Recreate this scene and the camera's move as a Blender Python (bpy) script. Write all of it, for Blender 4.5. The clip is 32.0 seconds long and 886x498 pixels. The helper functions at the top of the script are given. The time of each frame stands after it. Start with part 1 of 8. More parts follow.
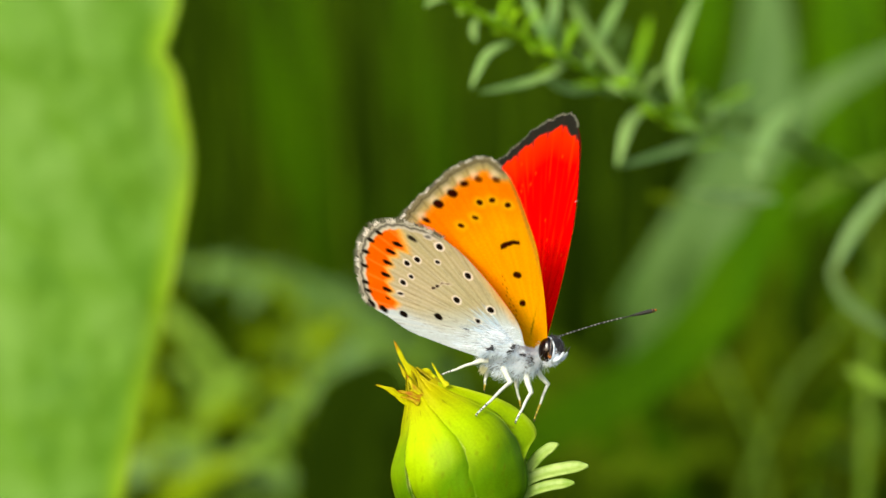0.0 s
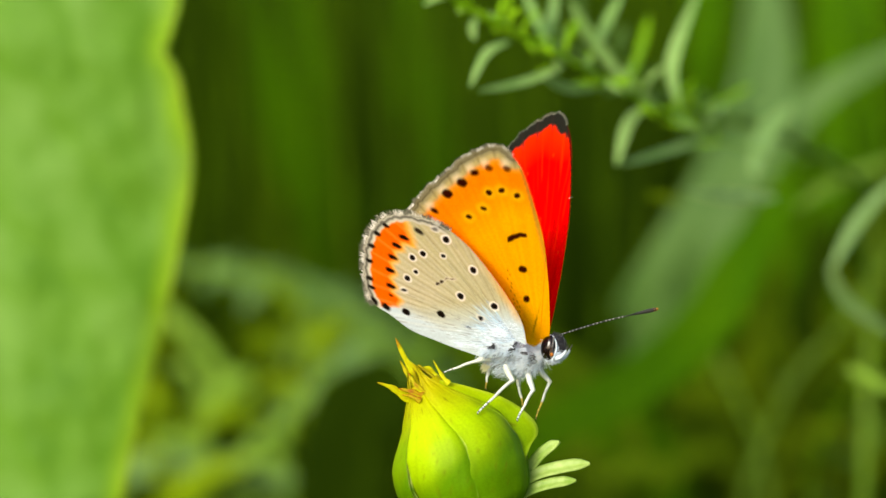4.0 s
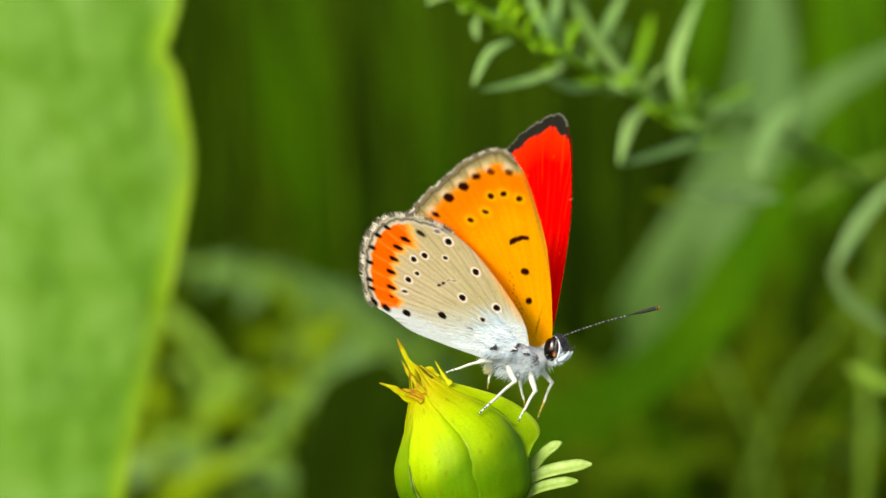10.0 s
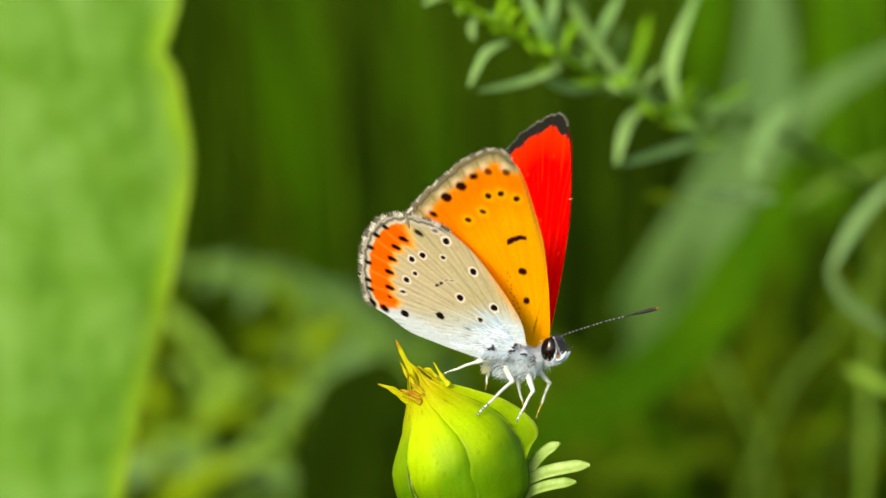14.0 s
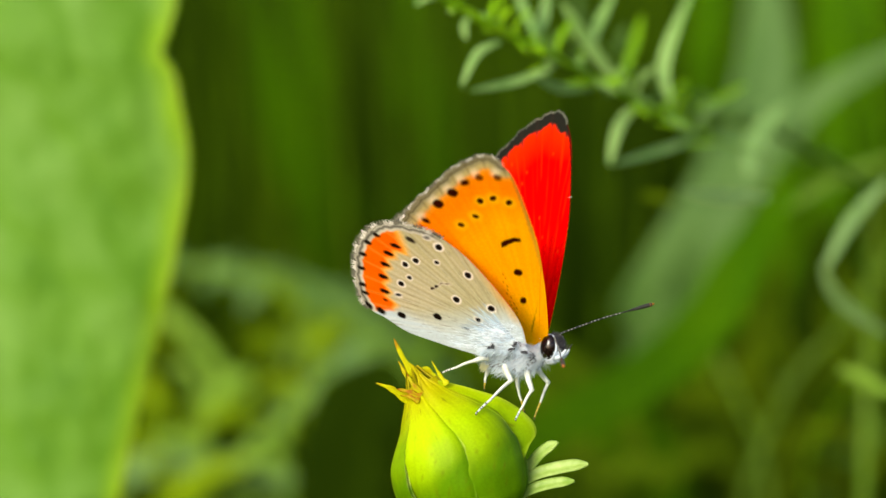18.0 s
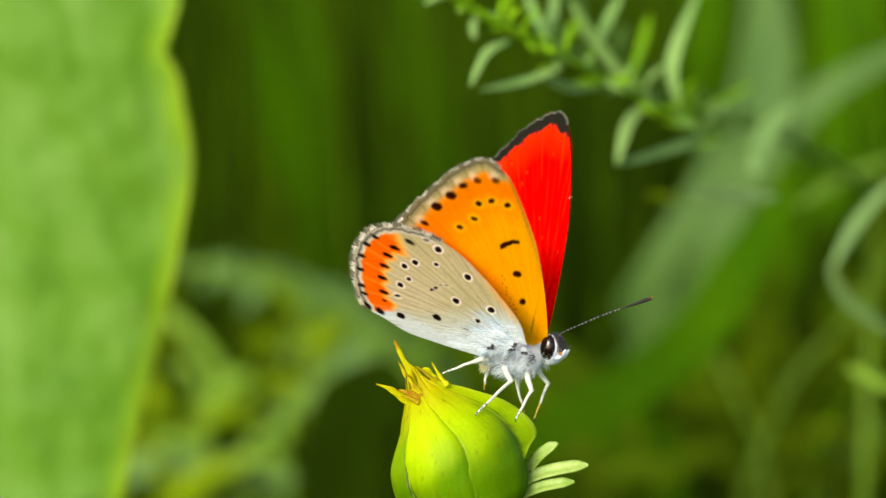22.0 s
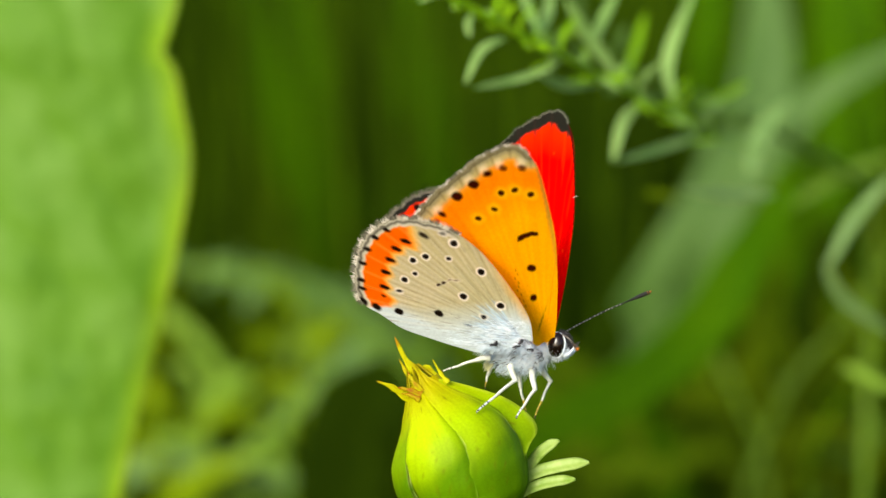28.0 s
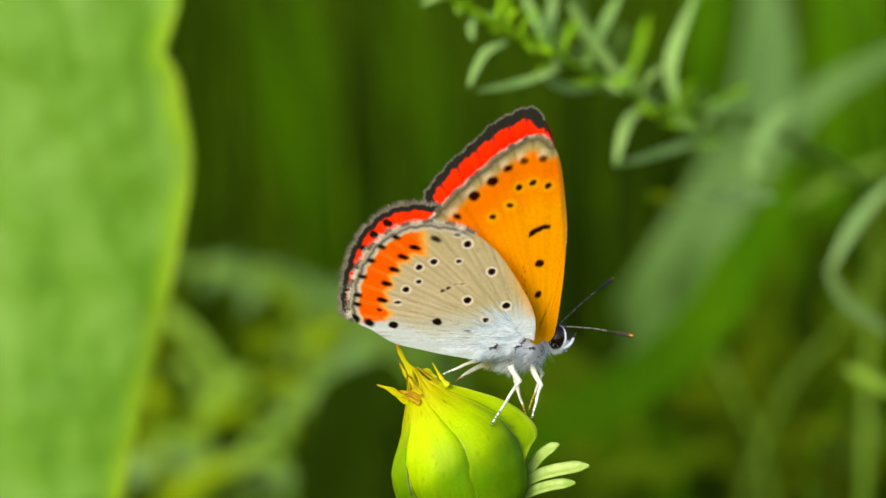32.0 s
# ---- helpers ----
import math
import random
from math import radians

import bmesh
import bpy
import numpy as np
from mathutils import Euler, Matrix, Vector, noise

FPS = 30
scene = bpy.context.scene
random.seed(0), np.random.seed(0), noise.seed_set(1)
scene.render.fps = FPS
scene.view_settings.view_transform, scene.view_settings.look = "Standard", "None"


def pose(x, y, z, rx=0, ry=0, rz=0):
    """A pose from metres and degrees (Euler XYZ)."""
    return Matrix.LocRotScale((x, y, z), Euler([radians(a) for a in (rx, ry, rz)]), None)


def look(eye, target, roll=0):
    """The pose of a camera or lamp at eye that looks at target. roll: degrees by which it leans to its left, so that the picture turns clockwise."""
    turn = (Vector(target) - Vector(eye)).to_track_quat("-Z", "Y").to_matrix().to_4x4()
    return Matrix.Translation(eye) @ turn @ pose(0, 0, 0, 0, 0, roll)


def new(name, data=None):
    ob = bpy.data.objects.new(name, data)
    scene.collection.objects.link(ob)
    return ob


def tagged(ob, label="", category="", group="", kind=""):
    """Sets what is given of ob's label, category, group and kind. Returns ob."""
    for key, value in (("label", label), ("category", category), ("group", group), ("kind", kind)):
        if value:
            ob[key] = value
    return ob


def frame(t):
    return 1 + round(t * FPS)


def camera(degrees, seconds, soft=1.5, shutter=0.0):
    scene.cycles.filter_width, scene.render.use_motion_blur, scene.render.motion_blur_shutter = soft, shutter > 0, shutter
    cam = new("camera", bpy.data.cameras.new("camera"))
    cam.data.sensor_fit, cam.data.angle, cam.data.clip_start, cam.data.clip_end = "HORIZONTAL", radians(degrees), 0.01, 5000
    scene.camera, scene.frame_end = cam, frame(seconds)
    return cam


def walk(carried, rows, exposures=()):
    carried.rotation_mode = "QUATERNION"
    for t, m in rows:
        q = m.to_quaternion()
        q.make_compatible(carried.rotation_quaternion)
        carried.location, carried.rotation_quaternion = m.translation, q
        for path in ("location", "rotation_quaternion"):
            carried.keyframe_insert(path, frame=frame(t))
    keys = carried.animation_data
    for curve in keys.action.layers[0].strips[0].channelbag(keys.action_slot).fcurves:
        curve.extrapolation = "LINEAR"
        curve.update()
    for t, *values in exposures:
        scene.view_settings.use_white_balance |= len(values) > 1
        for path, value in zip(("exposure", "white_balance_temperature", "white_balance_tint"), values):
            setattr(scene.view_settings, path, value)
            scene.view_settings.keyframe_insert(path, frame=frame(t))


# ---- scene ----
# metres; the butterfly sits 0.216 m before the lens, half a metre above the ground
EYE = Vector((0.0, -0.216, 0.55))
CAMERA_POSE = pose(*EYE, 82, 0, 0)
FOCUS = 0.216
cam = camera(20, 32.0)
cam.data.dof.use_dof = True
cam.data.dof.focus_distance = FOCUS - 0.002
cam.data.dof.aperture_fstop = 22.0
walk(cam, [(0.0, CAMERA_POSE), (32.0, CAMERA_POSE)])
scene.view_settings.exposure = 0.55

# the plane of sharpness: x to the right, y up, z towards the lens
STAGE = CAMERA_POSE @ Matrix.Translation((0, 0, -FOCUS))


def mm(x, y, z, rx=0, ry=0, rz=0):
    """A pose from millimetres and degrees."""
    return pose(x * 0.001, y * 0.001, z * 0.001, rx, ry, rz)


def spot(right, up, back):
    """A place in the world on the sight line that crosses the plane of sharpness at (right, up) mm, back mm behind it."""
    k = 1 + back * 0.001 / FOCUS
    return STAGE @ Vector((right * k * 0.001, up * k * 0.001, -back * 0.001))


# ---- light: bright hazy sky, soft sun from high on the left, before the flower ----
SUN_DIR = Vector((-0.46, -0.76, 0.46)).normalized()
world = bpy.data.worlds.new("sky")
scene.world = world
world.use_nodes = True
wn = world.node_tree
sky = wn.nodes.new("ShaderNodeTexSky")
sky.sky_type, sky.sun_disc = "NISHITA", False
sky.sun_elevation = math.asin(SUN_DIR.z)
sky.sun_rotation = math.atan2(SUN_DIR.x, SUN_DIR.y)
sky.air_density, sky.dust_density = 1.0, 3.0
wn.links.new(sky.outputs[0], wn.nodes["Background"].inputs[0])
wn.nodes["Background"].inputs[1].default_value = 0.14
sun_data = bpy.data.lights.new("sun", "SUN")
sun_data.energy, sun_data.angle, sun_data.color = 2.6, radians(26), (1.0, 0.95, 0.84)
sun = new("sun", sun_data)
sun.matrix_world = look(SUN_DIR * 5, (0, 0, 0))


# ---- materials ----
def rgb(r, g, b):
    """Linear colour from 0..255 display values."""
    return tuple(((c / 255 + 0.055) / 1.055) ** 2.4 if c > 10 else c / 255 / 12.92 for c in (r, g, b)) + (1,)


def material(name, low, high, scale=300.0, rough=0.5, bump=0.15, fine=4.0, random_mix=0.0, glow_through=0.0, stretch=(1, 1, 1), spec=0.4, sheen=0.0, bump_mm=0.2):
    """A surface that wanders between two colours at two scales, with relief; glow_through: share of light that passes through."""
    m = bpy.data.materials.new(name)
    m.use_nodes = True
    nt = m.node_tree
    N, Lk = nt.nodes, nt.links
    bsdf, out = N["Principled BSDF"], N["Material Output"]
    co = N.new("ShaderNodeTexCoord")
    mp = N.new("ShaderNodeMapping")
    mp.inputs["Scale"].default_value = stretch
    Lk.new(co.outputs["Object"], mp.inputs[0])
    n1 = N.new("ShaderNodeTexNoise")
    n1.inputs["Scale"].default_value, n1.inputs["Detail"].default_value = scale, 4
    n2 = N.new("ShaderNodeTexNoise")
    n2.inputs["Scale"].default_value, n2.inputs["Detail"].default_value = scale * fine, 3
    for n in (n1, n2):
        Lk.new(mp.outputs[0], n.inputs["Vector"])
    add = N.new("ShaderNodeMath")
    add.operation = "MULTIPLY_ADD"
    Lk.new(n2.outputs[0], add.inputs[0])
    add.inputs[1].default_value = 0.4
    Lk.new(n1.outputs[0], add.inputs[2])
    fac = add
    if random_mix:
        info = N.new("ShaderNodeObjectInfo")
        r = N.new("ShaderNodeMath")
        r.operation = "MULTIPLY_ADD"
        Lk.new(info.outputs["Random"], r.inputs[0])
        r.inputs[1].default_value = random_mix
        Lk.new(add.outputs[0], r.inputs[2])
        fac = r
    ramp = N.new("ShaderNodeValToRGB")
    ramp.color_ramp.elements[0].position, ramp.color_ramp.elements[1].position = 0.45, 0.95
    ramp.color_ramp.elements[0].color, ramp.color_ramp.elements[1].color = low, high
    Lk.new(fac.outputs[0], ramp.inputs[0])
    Lk.new(ramp.outputs[0], bsdf.inputs["Base Color"])
    bsdf.inputs["Roughness"].default_value = rough
    bsdf.inputs["Specular IOR Level"].default_value = spec
    bsdf.inputs["Sheen Weight"].default_value = sheen
    if bump:
        b = N.new("ShaderNodeBump")
        b.inputs["Strength"].default_value, b.inputs["Distance"].default_value = bump, bump_mm * 0.001
        Lk.new(add.outputs[0], b.inputs["Height"])
        Lk.new(b.outputs[0], bsdf.inputs["Normal"])
    if glow_through:
        tr = N.new("ShaderNodeBsdfTranslucent")
        Lk.new(ramp.outputs[0], tr.inputs[0])
        mix = N.new("ShaderNodeMixShader")
        mix.inputs[0].default_value = glow_through
        Lk.new(bsdf.outputs[0], mix.inputs[1])
        Lk.new(tr.outputs[0], mix.inputs[2])
        Lk.new(mix.outputs[0], out.inputs[0])
    return m


def tinted(name, rough=0.75, spec=0.15, glow_through=0.12, sheen=0.0):
    """Takes its colour from the mesh's own 'tint', broken by a fine grain."""
    m = bpy.data.materials.new(name)
    m.use_nodes = True
    nt = m.node_tree
    N, Lk = nt.nodes, nt.links
    bsdf, out = N["Principled BSDF"], N["Material Output"]
    at = N.new("ShaderNodeAttribute")
    at.attribute_name = "tint"
    co = N.new("ShaderNodeTexCoord")
    n = N.new("ShaderNodeTexNoise")
    n.inputs["Scale"].default_value, n.inputs["Detail"].default_value = 5000, 2
    Lk.new(co.outputs["Object"], n.inputs["Vector"])
    mul = N.new("ShaderNodeMapRange")
    mul.inputs["From Min"].default_value, mul.inputs["From Max"].default_value = 0.3, 0.7
    mul.inputs["To Min"].default_value, mul.inputs["To Max"].default_value = 0.93, 1.06
    Lk.new(n.outputs[0], mul.inputs[0])
    vm = N.new("ShaderNodeVectorMath")
    vm.operation = "SCALE"
    Lk.new(at.outputs["Color"], vm.inputs[0])
    Lk.new(mul.outputs[0], vm.inputs["Scale"])
    Lk.new(vm.outputs[0], bsdf.inputs["Base Color"])
    bsdf.inputs["Roughness"].default_value = rough
    bsdf.inputs["Specular IOR Level"].default_value = spec
    bsdf.inputs["Sheen Weight"].default_value = sheen
    b = N.new("ShaderNodeBump")
    b.inputs["Strength"].default_value, b.inputs["Distance"].default_value = 0.2, 0.00003
    Lk.new(n.outputs[0], b.inputs["Height"])
    Lk.new(b.outputs[0], bsdf.inputs["Normal"])
    if glow_through:
        tr = N.new("ShaderNodeBsdfTranslucent")
        Lk.new(vm.outputs[0], tr.inputs[0])
        mix = N.new("ShaderNodeMixShader")
        mix.inputs[0].default_value = glow_through
        Lk.new(bsdf.outputs[0], mix.inputs[1])
        Lk.new(tr.outputs[0], mix.inputs[2])
        Lk.new(mix.outputs[0], out.inputs[0])
    return m


M_SOIL = material("soil", rgb(34, 44, 6), rgb(62, 80, 12), 6, 0.95, 0.5, 12, bump_mm=10, spec=0.05)
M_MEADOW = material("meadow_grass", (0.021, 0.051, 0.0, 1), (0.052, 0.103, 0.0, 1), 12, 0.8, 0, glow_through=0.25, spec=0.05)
M_LEAF = tinted("leaf_skin", 0.6, 0.2, 0.18)
M_LEAF_RIM = material("leaf_rim", rgb(130, 168, 0), rgb(152, 182, 10), 100, 0.45, 0.1, glow_through=0.35)
M_TWIG = material("twig_skin", rgb(104, 158, 0), rgb(140, 186, 20), 250, 0.7, 0.2, glow_through=0.2, spec=0.1)
M_NEEDLE = material("needle_leaf", rgb(98, 144, 62), rgb(146, 182, 102), 120, 0.6, 0.2, random_mix=0.15, glow_through=0.3, spec=0.15)
M_GREY_BLADE = material("grey_green_blade", rgb(66, 103, 34), rgb(83, 118, 48), 40, 0.7, 0.1, glow_through=0.2, stretch=(1, 1, 0.2))
M_GREEN_BLADE = material("green_blade", rgb(54, 96, 0), rgb(72, 114, 0), 40, 0.7, 0.1, glow_through=0.25, spec=0.03, stretch=(1, 1, 0.2))
M_FRESH_BLADE = material("fresh_blade", rgb(52, 94, 0), rgb(70, 111, 0), 40, 0.7, 0.1, glow_through=0.25, spec=0.03, stretch=(1, 1, 0.2))
M_PALE_BLADE = material("pale_blade", rgb(80, 117, 44), rgb(97, 132, 62), 40, 0.7, 0.1, glow_through=0.2, stretch=(1, 1, 0.2))
M_HOOK_BLADE = material("pale_needle", rgb(112, 150, 78), rgb(138, 172, 104), 60, 0.65, 0.1, glow_through=0.25, spec=0.2)
# near-black green: paints the shade of gaps in the undergrowth
M_SHADE_BLADE = material("shade_gap_blade", (0.008, 0.020, 0.0, 1), (0.020, 0.042, 0.0, 1), 30, 0.85, 0.1, glow_through=0.1, spec=0.03, stretch=(1, 1, 0.2))
M_HERB = material("herb_leaf", rgb(94, 134, 26), rgb(124, 158, 54), 60, 0.7, 0.1, glow_through=0.2, spec=0.1)
M_YELLOW_HERB = material("yellowed_leaf", rgb(102, 134, 0), rgb(124, 150, 0), 60, 0.7, 0.1, glow_through=0.2, spec=0.1)
M_UNDER = material("undergrowth_leaf", (0.052, 0.102, 0.0, 1), (0.088, 0.152, 0.002, 1), 40, 0.8, 0, glow_through=0.25, spec=0.05)
M_UNDER_OLIVE = material("olive_undergrowth_leaf", (0.050, 0.092, 0.0, 1), (0.082, 0.128, 0.0, 1), 40, 0.8, 0, glow_through=0.25, spec=0.05)
M_SEPAL = tinted("sepal_skin", 0.5, 0.06, 0.10)
M_BRACT = material("bract", rgb(122, 158, 48), rgb(166, 192, 100), 400, 0.5, 0.2, glow_through=0.2)
M_STALK = material("stalk", rgb(110, 150, 20), rgb(150, 185, 40), 300, 0.5, 0.2)
M_WING = tinted("wing_scales", 0.9, 0.0, 0.24)
M_FRINGE = material("fringe_hair", rgb(176, 170, 150), rgb(236, 232, 218), 3000, 0.8, 0, glow_through=0.3)
M_FRINGE_DARK = material("dark_fringe_hair", rgb(72, 70, 58), rgb(134, 130, 110), 3000, 0.8, 0, glow_through=0.2)
M_FUR = material("white_fur", rgb(214, 230, 243), rgb(244, 250, 254), 900, 0.9, 0.3, glow_through=0.3, bump_mm=0.1)
M_BODY = material("body_skin", rgb(214, 223, 230), rgb(248, 251, 253), 700, 0.85, 0.5, bump_mm=0.15)
M_GREY_FUR = material("grey_fur", rgb(104, 118, 130), rgb(150, 165, 176), 900, 0.85, 0.2, bump_mm=0.05)
M_CREAM_FUR = material("cream_fur", rgb(206, 206, 150), rgb(236, 236, 200), 900, 0.9, 0.2, glow_through=0.3, bump_mm=0.05)
M_DARK_FUR = material("dark_fur", rgb(30, 30, 32), rgb(70, 70, 75), 900, 0.8, 0.2, bump_mm=0.05)
M_EYE = material("compound_eye", rgb(8, 5, 5), rgb(24, 11, 8), 500, 0.18, 0.1, 8, spec=0.5, bump_mm=0.02)
M_LEG = material("white_leg", rgb(178, 184, 168), rgb(230, 234, 222), 1500, 0.7, 0.3, bump_mm=0.04)
M_BLACK = material("black_chitin", rgb(20, 19, 17), rgb(56, 54, 48), 1500, 0.5, 0.2, bump_mm=0.03)
M_PALE_RING = material("pale_ring", rgb(112, 112, 106), rgb(166, 166, 158), 1500, 0.7, 0)
M_ORANGE_TIP = material("orange_tip", rgb(170, 92, 0), rgb(214, 136, 20), 1500, 0.6, 0)
M_OCHRE_FOOT = material("ochre_foot", rgb(150, 130, 20), rgb(200, 180, 60), 1500, 0.6, 0)


# ---- building helpers ----
def mesh_object(name, verts, faces, mat, smooth=True):
    me = bpy.data.meshes.new(name)
    me.from_pydata([tuple(v) for v in verts], [], faces)
    me.materials.append(mat)
    if smooth:
        me.polygons.foreach_set("use_smooth", [True] * len(me.polygons))
    me.update()
    return new(name, me)


def part(name, data, mat, parent, label="", smooth=True):
    """One mesh of its own under a thing or part; data is (verts, faces) in the parent's space."""
    ob = mesh_object(name, data[0], data[1], mat, smooth)
    ob.parent = parent
    if label:
        ob["label"] = label
    return ob


def thing(name, base, label, category, group="", kind=""):
    ob = new(name)
    ob.empty_display_size = 0.01
    ob.matrix_basis = base if isinstance(base, Matrix) else Matrix.Translation(base)
    return tagged(ob, label, category, group, kind)


def spline(pts, n):
    """n + 1 points on a smooth line through pts."""
    pts = [Vector(p) for p in pts]
    out = []
    m = len(pts) - 1
    for i in range(n + 1):
        f = i / n * m
        k = min(int(f), m - 1)
        t = f - k
        p0, p1, p2, p3 = pts[max(k - 1, 0)], pts[k], pts[k + 1], pts[min(k + 2, m)]
        out.append(0.5 * ((2 * p1) + (p2 - p0) * t + (2 * p0 - 5 * p1 + 4 * p2 - p3) * t * t + (3 * p1 - p0 - 3 * p2 + p3) * t ** 3))
    return out


def tube(line, radius, sides=8, wobble=0.0, seed=0):
    """A round tapered rod along a line; radius is a function of 0..1."""
    rnd = random.Random(seed)
    verts, faces = [], []
    n = len(line)
    ref = Vector((0.31, 0.2, 0.93))
    for i, p in enumerate(line):
        d = (line[min(i + 1, n - 1)] - line[max(i - 1, 0)]).normalized()
        a = d.cross(ref)
        a = a.normalized() if a.length > 1e-4 else Vector((1, 0, 0))
        b = d.cross(a)
        r = radius(i / (n - 1))
        for k in range(sides):
            w = 2 * math.pi * k / sides
            q = r * (1 + wobble * (rnd.random() - 0.5))
            verts.append(p + a * q * math.cos(w) + b * q * math.sin(w))
    for i in range(n - 1):
        for k in range(sides):
            k2 = (k + 1) % sides
            faces.append((i * sides + k, i * sides + k2, (i + 1) * sides + k2, (i + 1) * sides + k))
    faces.append(tuple(range(sides))[::-1])
    faces.append(tuple((n - 1) * sides + k for k in range(sides)))
    return verts, faces


def ribbon(line, width, face, thick=0.0003, fold=0.25, cols=4, ripple=0.0, seed=0):
    """A leaf blade along a line: width is a function of 0..1 (full width), face the way that it looks, fold its keel."""
    rnd = random.Random(seed)
    ph = rnd.random() * 6
    face = Vector(face).normalized()
    verts, faces = [], []
    n = len(line)
    for side in (1, -1):
        for i, p in enumerate(line):
            d = (line[min(i + 1, n - 1)] - line[max(i - 1, 0)]).normalized()
            a = d.cross(face).normalized()
            nn = a.cross(d).normalized()
            w = width(i / (n - 1))
            for k in range(cols + 1):
                u = k / cols * 2 - 1
                edge = 1 - abs(u) ** 3
                verts.append(p + a * u * w / 2 + nn * (abs(u) * fold * w / 2 + ripple * w * math.sin(i * 0.9 + ph + u * 2) * abs(u) + side * thick / 2 * (0.15 + edge)))
    per = n * (cols + 1)
    for s in range(2):
        for i in range(n - 1):
            for k in range(cols):
                q = [s * per + i * (cols + 1) + k, s * per + i * (cols + 1) + k + 1, s * per + (i + 1) * (cols + 1) + k + 1, s * per + (i + 1) * (cols + 1) + k]
                faces.append(q if s else q[::-1])
    for i in range(n - 1):
        for k in (0, cols):
            a0, a1 = i * (cols + 1) + k, (i + 1) * (cols + 1) + k
            faces.append((a0, a1, per + a1, per + a0) if k else (a1, a0, per + a0, per + a1))
    return verts, faces


def moved(data, offset):
    return [Vector(v) - offset for v in data[0]], data[1]


def leaf_width(w, peak=0.4, tip=1.0):
    return lambda t: w * (max(0.02, math.sin(math.pi * min(1, t ** (math.log(0.5) / math.log(peak)))) ** 0.7) if t < 1 else 0.02)


def ball(center, radii, turn=None, seg=20, rings=12):
    verts, faces = [], []
    m = turn if turn else Matrix()
    c = Vector(center)
    for i in range(rings + 1):
        th = math.pi * i / rings
        for k in range(seg):
            ph = 2 * math.pi * k / seg
            v = Vector((radii[0] * math.cos(th), radii[1] * math.sin(th) * math.cos(ph), radii[2] * math.sin(th) * math.sin(ph)))
            verts.append(c + m @ v)
    for i in range(rings):
        for k in range(seg):
            k2 = (k + 1) % seg
            faces.append((i * seg + k, (i + 1) * seg + k, (i + 1) * seg + k2, i * seg + k2))
    return verts, faces


def scaled(data, s=0.001):
    return [Vector(v) * s for v in data[0]], data[1]


def set_tint(ob, cols):
    """One linear colour for each vertex."""
    at = ob.data.color_attributes.new("tint", "FLOAT_COLOR", "POINT")
    a = np.ones((len(cols), 4), dtype=np.float32)
    a[:, :3] = cols
    at.data.foreach_set("color", a.ravel())


# ---- ground and the meadow behind ----
def ground():
    n = 60
    verts, faces = [], []
    for i in range(n + 1):
        for k in range(n + 1):
            x, y = (2 * i / n - 1), (2 * k / n - 1)
            x, y = math.copysign(abs(x) ** 4 * 600, x) + x * 1.5, math.copysign(abs(y) ** 4 * 600, y) + y * 1.5
            near = max(0, 1 - math.hypot(x, y) / 8)
            verts.append((x, y, 0.03 * near * noise.noise((x * 2, y * 2, 0)) - 0.015))
    for i in range(n):
        for k in range(n):
            a = i * (n + 1) + k
            faces.append((a, a + n + 1, a + n + 2, a + 1))
    tagged(mesh_object("ground", verts, faces, M_SOIL), "dark mossy soil under the meadow plants", "ground", kind="structure")


ground()


def blades_of_grass(count, seed, place, height, width):
    """Curved tapering blades as one mesh; place(u, v) gives x, y for two random numbers."""
    rng = np.random.default_rng(seed)
    x, y = place(rng.random(count), rng.random(count))
    h, w = height(x, y, rng.random(count)), width[0] + width[1] * rng.random(count)
    lean, turn = (rng.random(count) - 0.5) * 0.4, rng.random(count) * math.pi * 2
    verts = np.zeros((count, 12, 3))
    for j in range(6):
        t = j / 5
        k = (1 - t ** 2.2) * 0.5 + 0.02
        px, py = x + np.cos(turn) * lean * h * t * t, y + np.sin(turn) * lean * h * t * t
        pz = h * (t - 0.12 * np.abs(lean) * t * t) - 0.012
        for s in (0, 1):
            verts[:, 2 * j + s] = np.stack([px + (2 * s - 1) * np.cos(turn + 1.3) * w * k, py + (2 * s - 1) * np.sin(turn + 1.3) * w * k, pz], 1)
    q = np.array([(2 * j, 2 * j + 1, 2 * j + 3, 2 * j + 2) for j in range(5)])
    faces = (np.arange(count)[:, None, None] * 12 + q[None]).reshape(-1, 4)
    return verts.reshape(-1, 3).tolist(), faces.tolist()


def meadow():
    """Tall shaded grass behind the flower and lower grass all round, too dense to count."""

    def behind(u, v):
        a, r = math.pi / 2 + (2 * u - 1) * 1.35, 0.62 + 5.0 * v ** 0.9
        return r * np.cos(a), r * np.sin(a) - 0.216 + 0.05 * np.sin(9 * a)

    def tall_height(x, y, r):
        # lower towards the stand's ragged edges
        a, d = np.abs(np.arctan2(x, y + 0.216)), np.hypot(x, y)
        return (0.48 + 0.26 * r) * (0.25 + 0.75 * np.clip((1.35 - a) / 0.5, 0, 1)) * (0.35 + 0.65 * np.clip((5.6 - d) / 1.5, 0, 1))

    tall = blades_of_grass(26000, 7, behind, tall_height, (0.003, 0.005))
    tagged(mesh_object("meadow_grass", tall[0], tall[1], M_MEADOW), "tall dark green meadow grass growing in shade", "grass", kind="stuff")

    def around(u, v):
        a, r = u * 2 * math.pi, 0.45 + 5.5 * v ** 0.8
        return r * np.cos(a), r * np.sin(a) - 0.1

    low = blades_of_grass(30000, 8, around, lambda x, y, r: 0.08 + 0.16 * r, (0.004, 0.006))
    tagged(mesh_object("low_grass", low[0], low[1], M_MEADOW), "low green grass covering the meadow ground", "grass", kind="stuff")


meadow()


